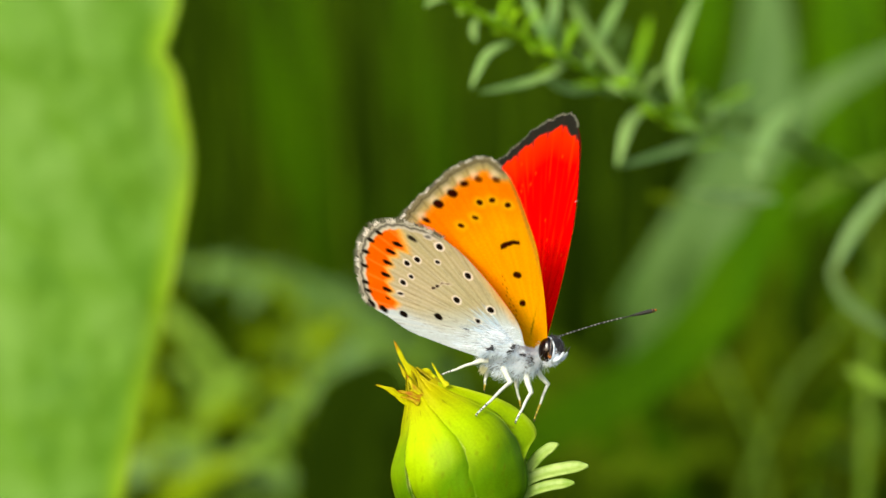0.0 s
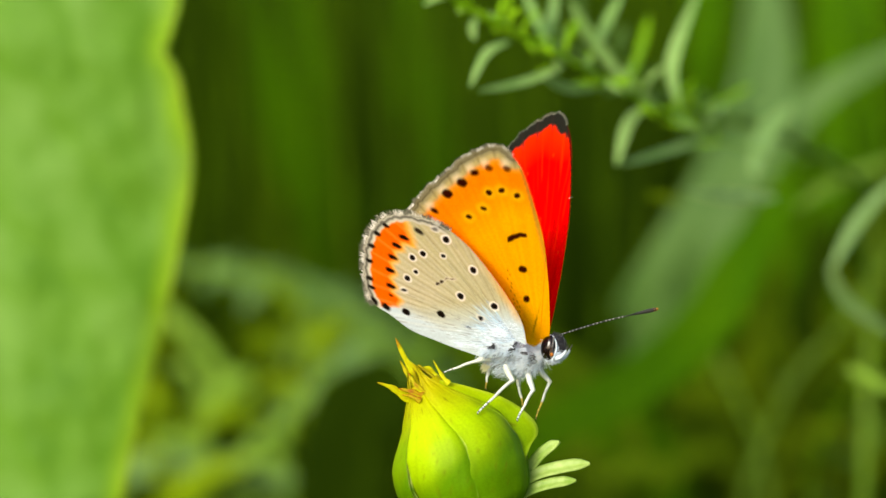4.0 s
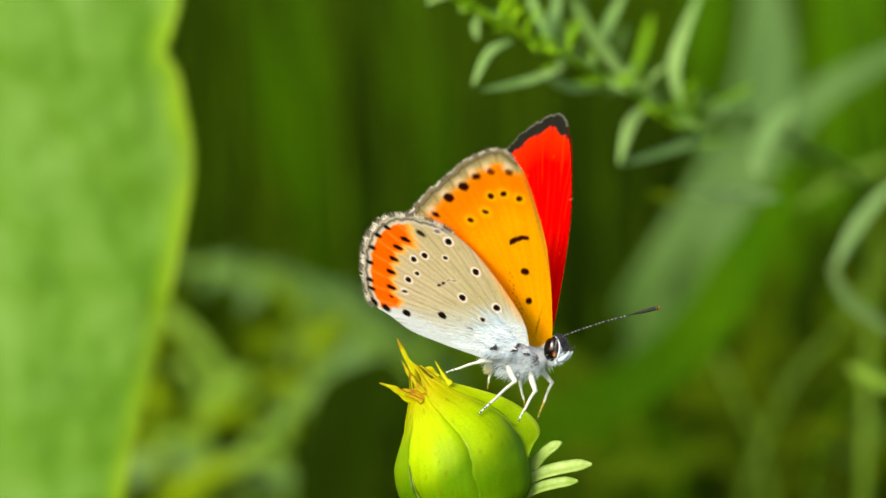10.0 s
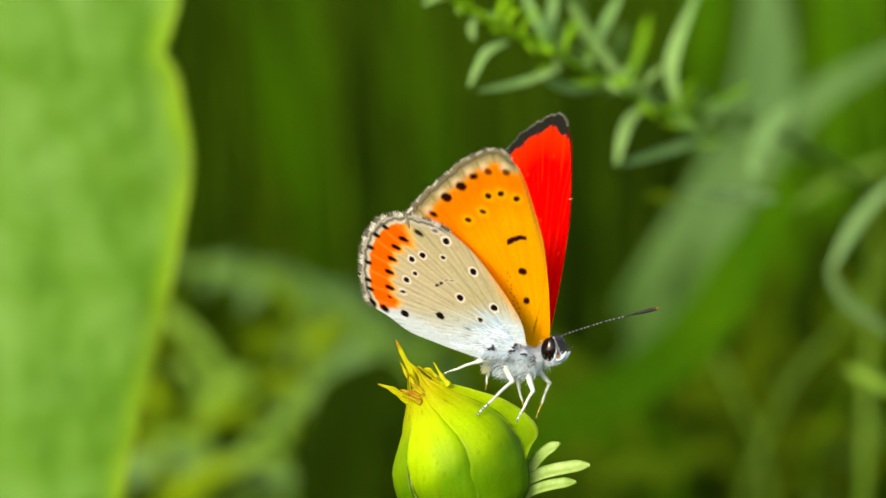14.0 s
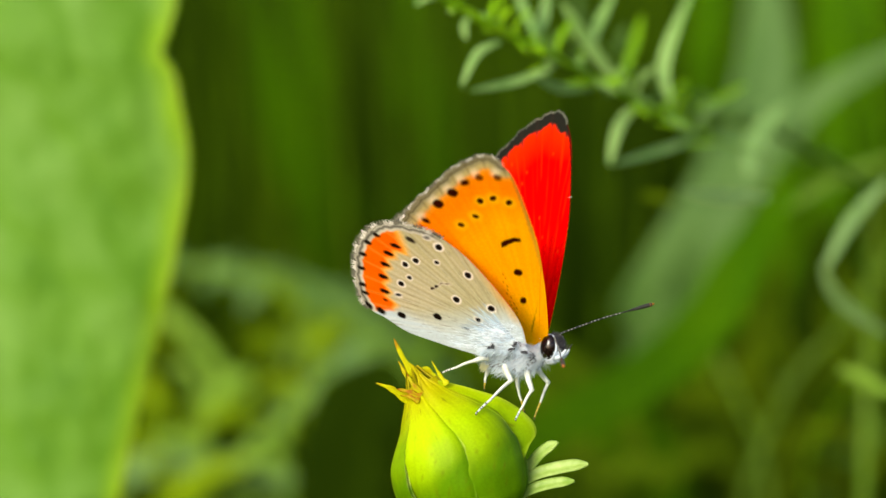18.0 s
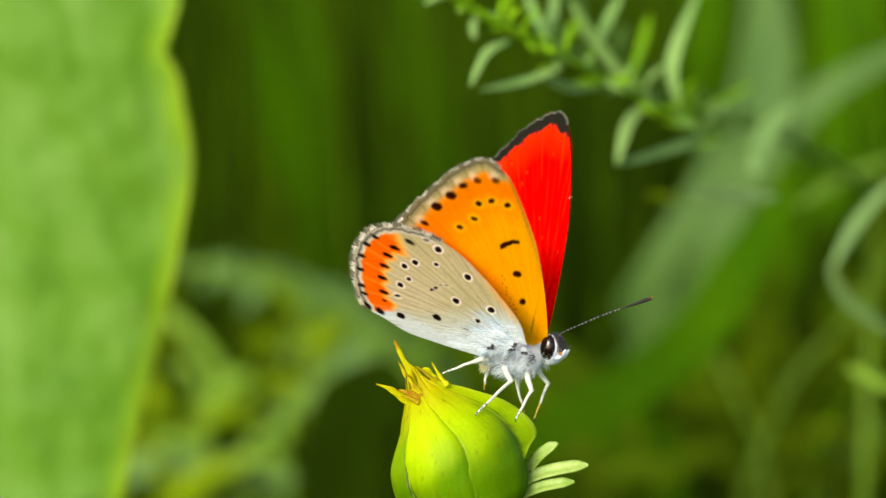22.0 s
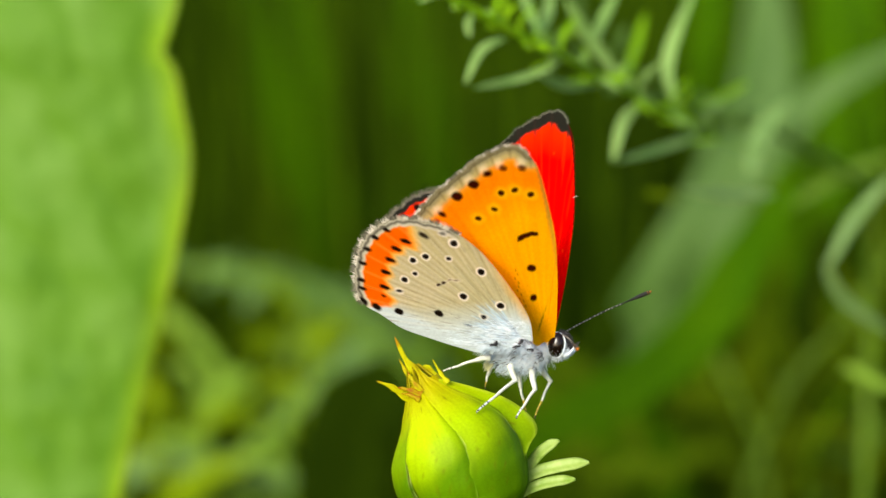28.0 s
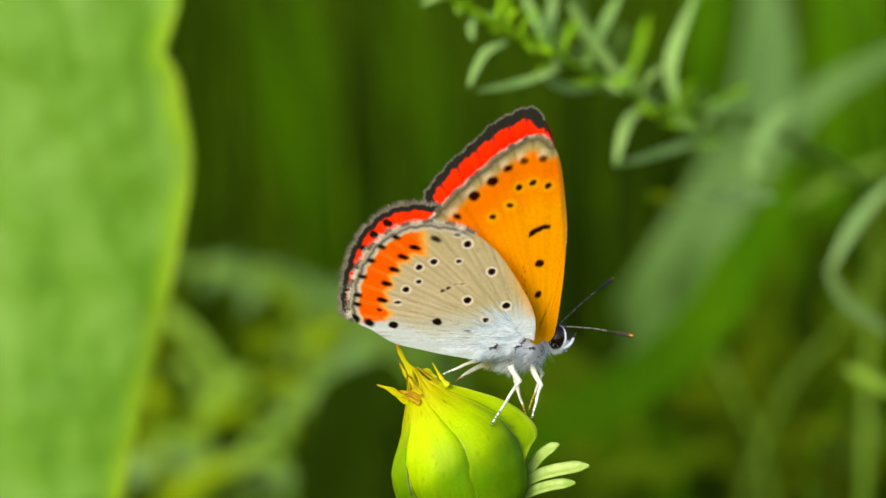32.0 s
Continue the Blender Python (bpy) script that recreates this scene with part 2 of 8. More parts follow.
# ---- broad leaf beside the flower ----
LEAF_BASE = Vector((-0.075, 0.062, 0.0))


def broad_leaf():
    leaf = thing("big_leaf", LEAF_BASE, "large bright green puckered leaf with a wavy yellowish rim, blurred", "leaf")
    rim_line = spline([spot(-50.73, 41.84, 124), spot(-35.18, 37.46, 122), spot(-26.5, 29.2, 120), spot(-23.0, 22.4, 118), spot(-23.35, 19.0, 117), spot(-24.0, 16.9, 116), spot(-23.0, 15.0, 116), spot(-22.4, 12.2, 116), spot(-21.75, 8.6, 116), spot(-21.85, 5.2, 116), spot(-22.5, 1.5, 116), spot(-23.4, -2.87, 116), spot(-24.55, -7.73, 116), spot(-25.8, -12.59, 116), spot(-26.95, -17.44, 116), spot(-27.95, -22.3, 116), spot(-30.3, -29.59, 118), spot(-35.18, -36.88, 120), spot(-49.76, -43.2, 124)], 170)
    n, m = len(rim_line) - 1, 64
    verts, faces, tint = [], [], []
    toward = (EYE - spot(-30.81, 0.05, 76)).normalized()
    mid_green, pale, dark, lime = (np.array(rgb(*c)[:3]) for c in ((86, 132, 21), (109, 151, 58), (66, 114, 2), (128, 168, 0)))
    top, foot = rim_line[0], rim_line[-1]
    for i, e in enumerate(rim_line):
        t = i / n
        mid = top.lerp(foot, t)
        for k in range(-m, m + 1):
            u = abs(k) / m
            p = mid + (e - mid) * u * (1 if k >= 0 else -0.92)
            # side veins run slantwise to the rim; the skin puckers between them
            vein = abs(((t * 11 - u * 1.6) % 1) - 0.5) * 2
            puck = 0.00006 * (vein - 0.5) * min(1, (1 - u) * 5) * min(1, u * 5)
            q, r = p.x + p.z * 0.35, p.z - p.x * 0.35
            lump = 0.0010 * noise.noise((q * 110, r * 70, 3)) + 0.00040 * noise.noise((q * 280, r * 200, 8)) + 0.00006 * noise.noise((q * 800, r * 600, 6))
            a = 0.8 * noise.noise((q * 80, r * 55, 2)) + 0.45 * noise.noise((q * 190, r * 130, 5)) + 0.15 * noise.noise((q * 500, r * 380, 7))
            c = mid_green + (pale - mid_green) * min(1, max(0, a * 1.3 + 0.18)) + (dark - mid_green) * min(1, max(0, -a * 1.5 - 0.2))
            c = c + (pale - c) * max(0, 0.06 - vein * 0.5)
            rim = max(0, u - 0.925) / 0.06 * (0.75 + 0.5 * noise.noise((t * 14, 0, 1)))
            tint.append(c + (lime - c) * min(1, rim))
            verts.append(p + toward * (puck + lump * min(1, (1 - u) * 8 + 0.2) + 0.004 * u * (1 - u) * 4) - LEAF_BASE)
    w = 2 * m + 1
    for i in range(n):
        for k in range(2 * m):
            a = i * w + k
            faces.append((a, a + w, a + w + 1, a + 1))
    blade = part("leaf_blade", (verts, faces), M_LEAF, leaf)
    set_tint(blade, np.array(tint))
    sol = blade.modifiers.new("thickness", "SOLIDIFY")
    sol.thickness = 0.0005
    part("leaf_rim", tube([p + toward * -0.0003 - LEAF_BASE for p in rim_line], lambda t: 0.00045, 8), M_LEAF_RIM, leaf, "yellowish thickened leaf rim")
    part("midrib", tube([top.lerp(foot, i / 30) + toward * 0.0003 - LEAF_BASE for i in range(31)], lambda t: 0.0006 + 0.0008 * t, 8), M_LEAF_RIM, leaf)
    stalk = spline([foot, foot + Vector((0.0, 0.004, -0.06)), LEAF_BASE + Vector((0, 0, 0.2)), LEAF_BASE - Vector((0, 0, 0.02))], 30)
    part("leaf_stalk", tube([p - LEAF_BASE for p in stalk], lambda t: 0.0016 + 0.001 * t, 10), M_STALK, leaf)
    return leaf


big_leaf = broad_leaf()

# ---- feathery twig that leans in from above ----
TWIG_BASE = Vector((0.31, 0.235, 0.0))


def feathery_twig():
    twig = thing("herb_twig", TWIG_BASE, "slender green twig with narrow grey-green needle leaves", "plant")
    B = TWIG_BASE

    def off(right, up, back):
        return spot(right, up, back + 0.4 * min(back, 60))

    ridge = spline([off(-3.11, 24.34, 34.8), off(0.78, 21.62, 38.3), off(5.64, 18.76, 41.8), off(10.50, 16.33, 46.9), off(15.35, 13.65, 53.9), off(19.24, 11.61, 61), off(23.23, 9.67, 74), off(26.77, 8.41, 98), off(31.15, 6.61, 130), off(35.28, 2.72, 175), off(38.19, -7.73, 235)], 90)
    full = ridge + spline([ridge[-1], ridge[-1] + Vector((0.004, 0.003, -0.06)), B + Vector((0, 0, 0.25)), B - Vector((0, 0, 0.02))], 40)[1:]
    part("stem", tube([p - B for p in full], lambda t: 0.00058 - 0.0004 * min(1, t / 0.4), 8), M_TWIG, twig)

    def needle(pts, width, mat=M_NEEDLE, seed=0, label=""):
        line = spline(pts, 14)
        face = (EYE - line[7]).normalized() + SUN_DIR * 0.5 + Vector((0.15 * math.sin(seed * 2.1), 0, 0.1))
        part("needle", moved(ribbon(line, leaf_width(width * 0.00074 * (line[7] - EYE).length / FOCUS, 0.5), face, 0.00022, 0.35, 4), B), mat, twig, label)

    needle([off(5.88, 17.74, 41.8), off(3.79, 16.67, 40.1), off(2.38, 13.75, 38.3)], 1.05, seed=1)
    needle([off(10.35, 15.45, 45.2), off(7.09, 14.24, 43.4), off(3.01, 13.41, 40.1)], 1.05, seed=2)
    needle([off(8.65, 14.63, 46.9), off(10.98, 13.65, 50.4), off(13.99, 13.80, 53.9)], 1.2, seed=3)
    needle([off(3.11, 20.07, 40.1), off(2.62, 19.00, 40.1), off(2.82, 17.83, 40.1)], 0.9, seed=4)
    needle([off(10.88, 21.33, 52.2), off(12.93, 18.03, 53.9), off(16.03, 13.75, 55.7)], 1.45, seed=5)
    needle([off(15.55, 22.01, 59.2), off(14.14, 19.24, 57.5), off(13.41, 16.96, 53.9)], 1.3, seed=6)
    needle([off(9.77, 22.16, 55.7), off(9.43, 19.73, 52.2), off(8.65, 17.54, 46.9)], 1.3, seed=7)
    needle([off(7.09, 21.91, 52.2), off(7.97, 20.07, 50.4), off(9.28, 16.96, 46.9)], 1.1, seed=8)
    needle([off(22.25, 22.40, 66.1), off(20.41, 18.03, 64.3), off(19.73, 15.11, 62.6), off(20.51, 11.71, 62.6)], 1.55, seed=9)
    needle([off(17.88, 12.59, 57.5), off(15.99, 10.64, 55.7), off(15.01, 7.00, 53.9)], 1.35, seed=10)
    needle([off(22.74, 9.48, 69.4), off(19.53, 8.31, 62.6), off(15.40, 7.09, 55.7)], 1.3, seed=11)
    needle([off(26.63, 14.04, 99.1), off(24.34, 12.59, 85.9), off(21.57, 11.52, 66.1)], 1.3, M_TWIG, 12)
    needle([off(30.17, 12.44, 118), off(27.60, 9.28, 114), off(26.82, 5.98, 110)], 2.4, M_HOOK_BLADE, seed=13)
    needle([off(28.96, 4.32, 88), off(25.07, 4.32, 84), off(20.94, 4.81, 80)], 1.7, M_HOOK_BLADE, seed=14)
    needle([off(20.70, 4.13, 118.9), off(19.24, 4.32, 118.9), off(17.59, 4.57, 118.9)], 1.1, M_UNDER_OLIVE, 15, "yellowed needle tip")
    needle([off(39.65, 8.07, 211.3), off(33.82, 5.64, 198.1), off(29.93, 3.06, 184.9)], 1.5, M_HERB, 16)
    needle([off(39.16, 6.12, 110), off(35.76, 2.24, 106), off(33.43, -1.99, 102)], 1.5, M_HOOK_BLADE, 17)
    needle([off(33.14, -1.31, 102), off(34.79, -4.57, 106), off(39.16, -7.73, 112)], 1.5, M_HOOK_BLADE, 18)
    needle([off(34.55, -10.25, 120), off(36.98, -11.37, 120), off(40.62, -13.31, 120)], 1.6, M_HERB, seed=19)
    needle([off(17.78, 19.97, 89.2), off(17.06, 17.06, 79.3), off(15.84, 13.41, 59.2)], 1.2, M_TWIG, 21)
    # crowded young leaves towards the growing tip
    rnd = random.Random(21)
    for i in range(84):
        k = int(4 + 56 * rnd.random() ** 1.35)
        p = ridge[k]
        along = (ridge[k - 3] - ridge[k + 3]).normalized()
        side = Vector((rnd.uniform(-1, 1), rnd.uniform(-1, 1), rnd.uniform(-0.6, 1.0))).normalized()
        ln = rnd.uniform(0.0016, 0.0046) * (0.6 + k / 50)
        q = p + (along * rnd.uniform(0.1, 0.9) + side).normalized() * ln
        needle([p, p.lerp(q, 0.5) + along * ln * 0.15, q], rnd.uniform(0.4, 0.75), M_TWIG if rnd.random() < 0.6 else M_NEEDLE, 30 + i)
    return twig


herb_twig = feathery_twig()


# ---- arching blades and herbs behind, each rooted in the ground ----
def blade(name, label, mat, width, pts, category="grass", fold=0.25, face_up=0.4, group="blades behind the flower"):
    """An arched blade; its last point leads down to the ground."""
    line = spline(pts, 34)
    low = line[-1]
    base = Vector((low.x + 0.01, low.y + 0.01, 0.0))
    full = line + spline([low, low.lerp(base, 0.5) + (low - line[-2]).normalized() * 0.02, base - Vector((0, 0, 0.01))], 14)[1:]
    far = (line[10] - EYE).length / FOCUS / 1.7
    ob = thing(name, base, label, category, group)
    face = (EYE - line[17]).normalized() + Vector((0, 0, face_up))
    part("blade", moved(ribbon(full, lambda t: width * 0.001 * far * min(1.0, 0.15 + 3.5 * t) * (1 - 0.85 * max(0, t - 0.5) / 0.5), face, 0.0004, fold, 6), base), mat, ob)
    part("midrib", moved(tube(full, lambda t: 0.0003 + 0.0003 * t, 6), base), mat, ob)
    return ob


def background_plants():
    blade("reed_blade", "wide pale grey-green arching reed blade", M_GREY_BLADE, 9.5, [spot(27.50, 36.01, 400), spot(27.60, 25.80, 398), spot(27.89, 19.48, 395), spot(27.60, 13.41, 392), spot(25.46, 7.34, 390), spot(21.43, 0.53, 392), spot(18.3, -4.32, 398), spot(16.2, -8.21, 415), spot(15.4, -12.10, 470), spot(15.4, -16.96, 540)])
    blade("reed_blade", "wide pale grey-green reed blade bent in an arc", M_GREY_BLADE, 6.2, [spot(45.48, 20.3, 350), spot(38.44, 16.57, 350), spot(32.85, 13.41, 352), spot(28.72, 9.52, 354), spot(25.32, 4.91, 356), spot(21.91, -1.41, 360), spot(19.2, -6.2, 385), spot(17.7, -9.6, 440), spot(17.0, -13.5, 500), spot(17.0, -19.39, 560)])
    blade("reed_blade", "broad fresh green blade bent in an arc", M_FRESH_BLADE, 8.0, [spot(29.93, 6.85, 310), spot(28.57, 3.45, 306), spot(26.29, -0.44, 300), spot(23.37, -5.54, 296), spot(19.48, -9.67, 292), spot(14.87, -12.78, 290), spot(9.52, -15.31, 290), spot(4.66, -19.63, 292)])
    # pale stems that cross behind the bud
    blade("leaning_herb", "pale grey-green stem leaning behind the bud", M_PALE_BLADE, 4.4, [spot(-26.5, -1.0, 430), spot(-22.4, -1.5, 430), spot(-15.1, -2.6, 432), spot(-8.6, -4.9, 436), spot(-4.4, -7.4, 442), spot(1.5, -13.5, 460)], "plant", group="leaning herbs")
    blade("leaning_herb", "pale grey-green stem forking down behind the bud", M_PALE_BLADE, 3.8, [spot(-16.4, -17.6, 380), spot(-13.1, -14.0, 380), spot(-9.6, -11.0, 382), spot(-6.2, -8.2, 386), spot(-2.6, -8.4, 392), spot(1.2, -13.0, 400), spot(3.0, -25.0, 420)], "plant", group="leaning herbs")
    blade("leaning_herb", "soft green stem slanting through the undergrowth", M_HERB, 2.4, [spot(-15.8, -14.4, 400), spot(-17.6, -11.8, 400), spot(-19.7, -9.8, 402), spot(-22.4, -6.7, 405), spot(-26.0, -5.5, 410), spot(-30.5, -12.0, 420), spot(-31.5, -25.0, 430)], "plant", group="leaning herbs")
    blade("herb_leaf", "pale soft green herb leaf lying across the undergrowth", M_PALE_BLADE, 4.2, [spot(-9.4, -20.6, 400), spot(-12.5, -20.0, 400), spot(-16.2, -19.2, 402), spot(-20.0, -18.7, 406), spot(-23.5, -18.6, 410), spot(-28.0, -20.0, 415), spot(-32.0, -28.0, 430)], "leaf", group="herb leaves")
    for pts, w, mat in (
        ([spot(-10.4, -5.6, 506.5), spot(-12.6, -8.2, 506.5), spot(-14.6, -11.6, 511.1), spot(-16.6, -15.50, 518), spot(-17.6, -24.73, 518)], 2.8, M_HERB),
        ([spot(-18.6, -7.0, 518), spot(-16.6, -7.8, 518), spot(-14.2, -7.9, 522.6), spot(-11.4, -8.2, 529.5), spot(-10.0, -22.30, 529.5)], 2.6, M_YELLOW_HERB),
        ([spot(-25.46, -11.50, 541), spot(-24.2, -14.4, 541), spot(-23.4, -18.2, 545.6), spot(-22.6, -27.16, 552.5)], 5.0, M_YELLOW_HERB),
        ([spot(-22.6, -9.4, 506.5), spot(-21.6, -13.01, 506.5), spot(-20.6, -17.2, 511.1), spot(-19.63, -26.19, 518)], 3.0, M_HERB),
        ([spot(-19.8, -14.6, 490), spot(-17.0, -15.4, 490), spot(-14.6, -17.2, 495), spot(-13.6, -26.0, 500)], 2.6, M_HERB),
    ):
        blade("herb_leaf", "narrow soft green herb leaf in the undergrowth", mat, w, pts, "leaf", group="herb leaves")
    for pts, w in (
        ([spot(-16.6, 25.32, 640), spot(-15.6, 17.0, 640), spot(-13.8, 10.0, 645), spot(-11.2, 3.4, 650), spot(-8.0, -10.0, 660)], 6.5),
        ([spot(-12.8, 25.32, 800), spot(-11.4, 16.0, 800), spot(-9.2, 8.0, 806.2), spot(-6.6, 1.0, 812.5), spot(-5.0, -14.0, 825)], 6.0),
        ([spot(-3.2, 25.32, 700), spot(-2.4, 17.06, 700), spot(-1.4, 9.28, 706), spot(-0.3, 1.02, 712), spot(0.4, -17.44, 725)], 7.5),
        ([spot(22.64, -5.78, 625), spot(25.07, -9.67, 625), spot(26.53, -15.50, 631.2), spot(27.02, -24.73, 637.5)], 9.0),
        ([spot(31.88, -8.70, 675), spot(32.36, -13.56, 675), spot(31.39, -19.87, 681.2), spot(30.90, -29.59, 687.5)], 8.0),
        ([spot(16.81, -8.70, 650), spot(20.21, -14.04, 650), spot(22.16, -19.87, 656.2), spot(22.64, -29.59, 662.5)], 9.0),
        ([spot(9.0, -13.5, 420), spot(13.0, -14.6, 420), spot(16.5, -16.4, 424), spot(18.5, -19.5, 428), spot(19.5, -28.0, 432)], 9.0),
        ([spot(33.82, 29.20, 620), spot(34.79, 20.46, 620), spot(34.79, 12.68, 622), spot(33.82, 5.39, 626), spot(32.36, -5.78, 630)], 15.0),
        ([spot(41.59, 18.51, 600), spot(38.19, 12.68, 600), spot(36.73, 5.88, 602), spot(36.25, -1.90, 606), spot(36.73, -12.59, 610)], 14.0),
        ([spot(22.64, 29.20, 600), spot(22.89, 20.46, 600), spot(23.23, 13.65, 602), spot(23.62, 5.39, 606), spot(25.07, -12.59, 610)], 8.0),
        ([spot(37.71, 24.34, 525), spot(34.31, 19.48, 525), spot(32.36, 11.71, 531.2), spot(31.88, 1.02, 537.5), spot(31.88, -17.44, 550)], 10.0),
    ):
        blade("grass_blade", "long green meadow grass blade, far out of focus", M_GREEN_BLADE, w, pts, group="meadow blades")
    # added blades whose near-black colour stands in for shade between the plants
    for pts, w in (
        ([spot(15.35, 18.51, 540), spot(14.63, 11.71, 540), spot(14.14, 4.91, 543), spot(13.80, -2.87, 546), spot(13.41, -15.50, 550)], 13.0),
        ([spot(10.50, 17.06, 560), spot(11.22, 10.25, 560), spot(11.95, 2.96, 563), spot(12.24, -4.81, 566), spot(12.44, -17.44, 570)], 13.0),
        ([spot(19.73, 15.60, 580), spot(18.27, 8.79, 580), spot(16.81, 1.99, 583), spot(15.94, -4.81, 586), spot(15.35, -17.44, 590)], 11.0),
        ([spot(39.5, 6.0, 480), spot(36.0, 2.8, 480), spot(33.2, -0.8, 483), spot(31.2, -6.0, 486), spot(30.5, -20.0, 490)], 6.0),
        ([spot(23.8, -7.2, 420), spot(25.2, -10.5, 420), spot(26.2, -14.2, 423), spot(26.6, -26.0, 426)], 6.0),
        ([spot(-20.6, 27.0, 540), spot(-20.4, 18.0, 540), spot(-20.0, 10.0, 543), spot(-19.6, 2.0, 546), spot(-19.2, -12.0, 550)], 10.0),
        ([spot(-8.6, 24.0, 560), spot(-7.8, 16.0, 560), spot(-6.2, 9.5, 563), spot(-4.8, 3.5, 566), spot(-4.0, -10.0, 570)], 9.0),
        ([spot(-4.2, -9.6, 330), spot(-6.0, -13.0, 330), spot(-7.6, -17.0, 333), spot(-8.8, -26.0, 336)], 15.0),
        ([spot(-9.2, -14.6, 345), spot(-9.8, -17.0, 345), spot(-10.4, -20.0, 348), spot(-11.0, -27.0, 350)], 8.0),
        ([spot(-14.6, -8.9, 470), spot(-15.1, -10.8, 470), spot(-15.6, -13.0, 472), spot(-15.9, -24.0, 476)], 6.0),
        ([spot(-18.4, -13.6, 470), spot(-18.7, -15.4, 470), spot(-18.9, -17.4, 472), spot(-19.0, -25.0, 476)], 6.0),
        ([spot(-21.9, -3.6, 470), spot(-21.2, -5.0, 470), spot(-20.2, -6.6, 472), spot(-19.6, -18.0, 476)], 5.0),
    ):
        blade("gap_shade_blade", "added broad blade, near-black green painting a shaded gap", M_SHADE_BLADE, w, pts, group="dark blades")


background_plants()


def far_twig(pts, count, seed, reach, width, mat):
    """A feathery twig like the one in front, farther off: thin stem, narrow needles on both sides."""
    rnd = random.Random(seed)
    line = spline(pts, 40)
    low = line[-1]
    base = Vector((low.x, low.y + 0.02, 0.0))
    ob = thing("feathery_twig", base, "slender twig with narrow grey-green needles, out of focus", "plant", "feathery twigs behind")
    full = line + [low.lerp(base, k / 12) for k in range(1, 13)]
    part("stem", moved(tube(full, lambda t: 0.0009, 6), base), M_HERB, ob)
    for k in range(count):
        i = 1 + int(37 * k / count)
        p = line[i]
        along = (line[i] - line[i + 2]).normalized()
        side = Vector((along.z, 0, -along.x)) * (1 if k % 2 else -1)
        q = p + (along * rnd.uniform(0.3, 1.0) + side * rnd.uniform(0.5, 1.0) + Vector((0, rnd.uniform(-0.5, 0.5), 0))).normalized() * reach * rnd.uniform(0.6, 1.2)
        part("needle", moved(ribbon(spline([p, p.lerp(q, 0.5) + along * reach * 0.08, q], 10), leaf_width(width * rnd.uniform(0.7, 1.2), 0.5), (EYE - p).normalized() + Vector((0, 0, 0.5)), 0.0003, 0.3, 4), base), mat, ob)


far_twig([spot(-24.00, -1.2, 390), spot(-17.69, -2.1, 392), spot(-11.86, -3.6, 396), spot(-6.03, -6.75, 402), spot(-0.68, -11.61, 410)], 10, 61, 0.009, 0.0034, M_GREY_BLADE)
far_twig([spot(-15.6, -17.0, 380), spot(-12.4, -13.4, 380), spot(-8.2, -9.8, 384), spot(-3.6, -7.6, 388), spot(0.8, -14.0, 395)], 10, 62, 0.009, 0.0034, M_HERB)
far_twig([spot(11.0, 19.0, 120), spot(17.0, 14.6, 135), spot(23.0, 11.4, 155), spot(29.0, 9.8, 180), spot(37.0, 5.0, 240)], 16, 66, 0.007, 0.0013, M_GREY_BLADE)
far_twig([spot(39.65, 1.02, 330), spot(34.79, -5.78, 330), spot(29.93, -11.61, 335), spot(26.04, -20.36, 340)], 12, 64, 0.016, 0.004, M_UNDER_OLIVE)
far_twig([spot(23.13, -8.21, 380), spot(25.56, -13.07, 380), spot(27.50, -17.93, 385), spot(28.47, -26.19, 390)], 12, 65, 0.018, 0.0045, M_UNDER_OLIVE)


def undergrowth_herb(top, seed, mat, size):
    """A leafy herb out of focus: a leaning stem with leaves all round, rooted below."""
    rnd = random.Random(seed)
    base = Vector((top.x + rnd.uniform(-0.04, 0.04), top.y + rnd.uniform(-0.02, 0.05), 0))
    ob = thing("undergrowth_herb", base, "leafy green herb of the undergrowth, far out of focus", "plant", "undergrowth herbs")
    line = spline([base - Vector((0, 0, 0.01)), base.lerp(top, 0.4) + Vector((rnd.uniform(-0.02, 0.02), 0, 0)), base.lerp(top, 0.75), top], 24)
    part("stem", moved(tube(line, lambda t: 0.0022 - 0.0014 * t, 6), base), mat, ob)
    for k in range(15):
        p = line[min(24, 12 + k * 12 // 14)]
        a = k * 2.4 + rnd.uniform(-0.5, 0.5)
        ln = size * rnd.uniform(0.7, 1.2)
        d = Vector((math.cos(a), 0.5 * math.sin(a), rnd.uniform(-0.1, 0.7))).normalized()
        q = p + d * ln
        leaf = ribbon(spline([p, p.lerp(q, 0.5) + Vector((0, 0, ln * 0.12)), q], 10), leaf_width(ln * rnd.uniform(0.22, 0.4), 0.4), (EYE - p).normalized() + Vector((0, 0, 0.8)), 0.0004, 0.2, 4)
        part("leaf", moved(leaf, base), mat, ob)


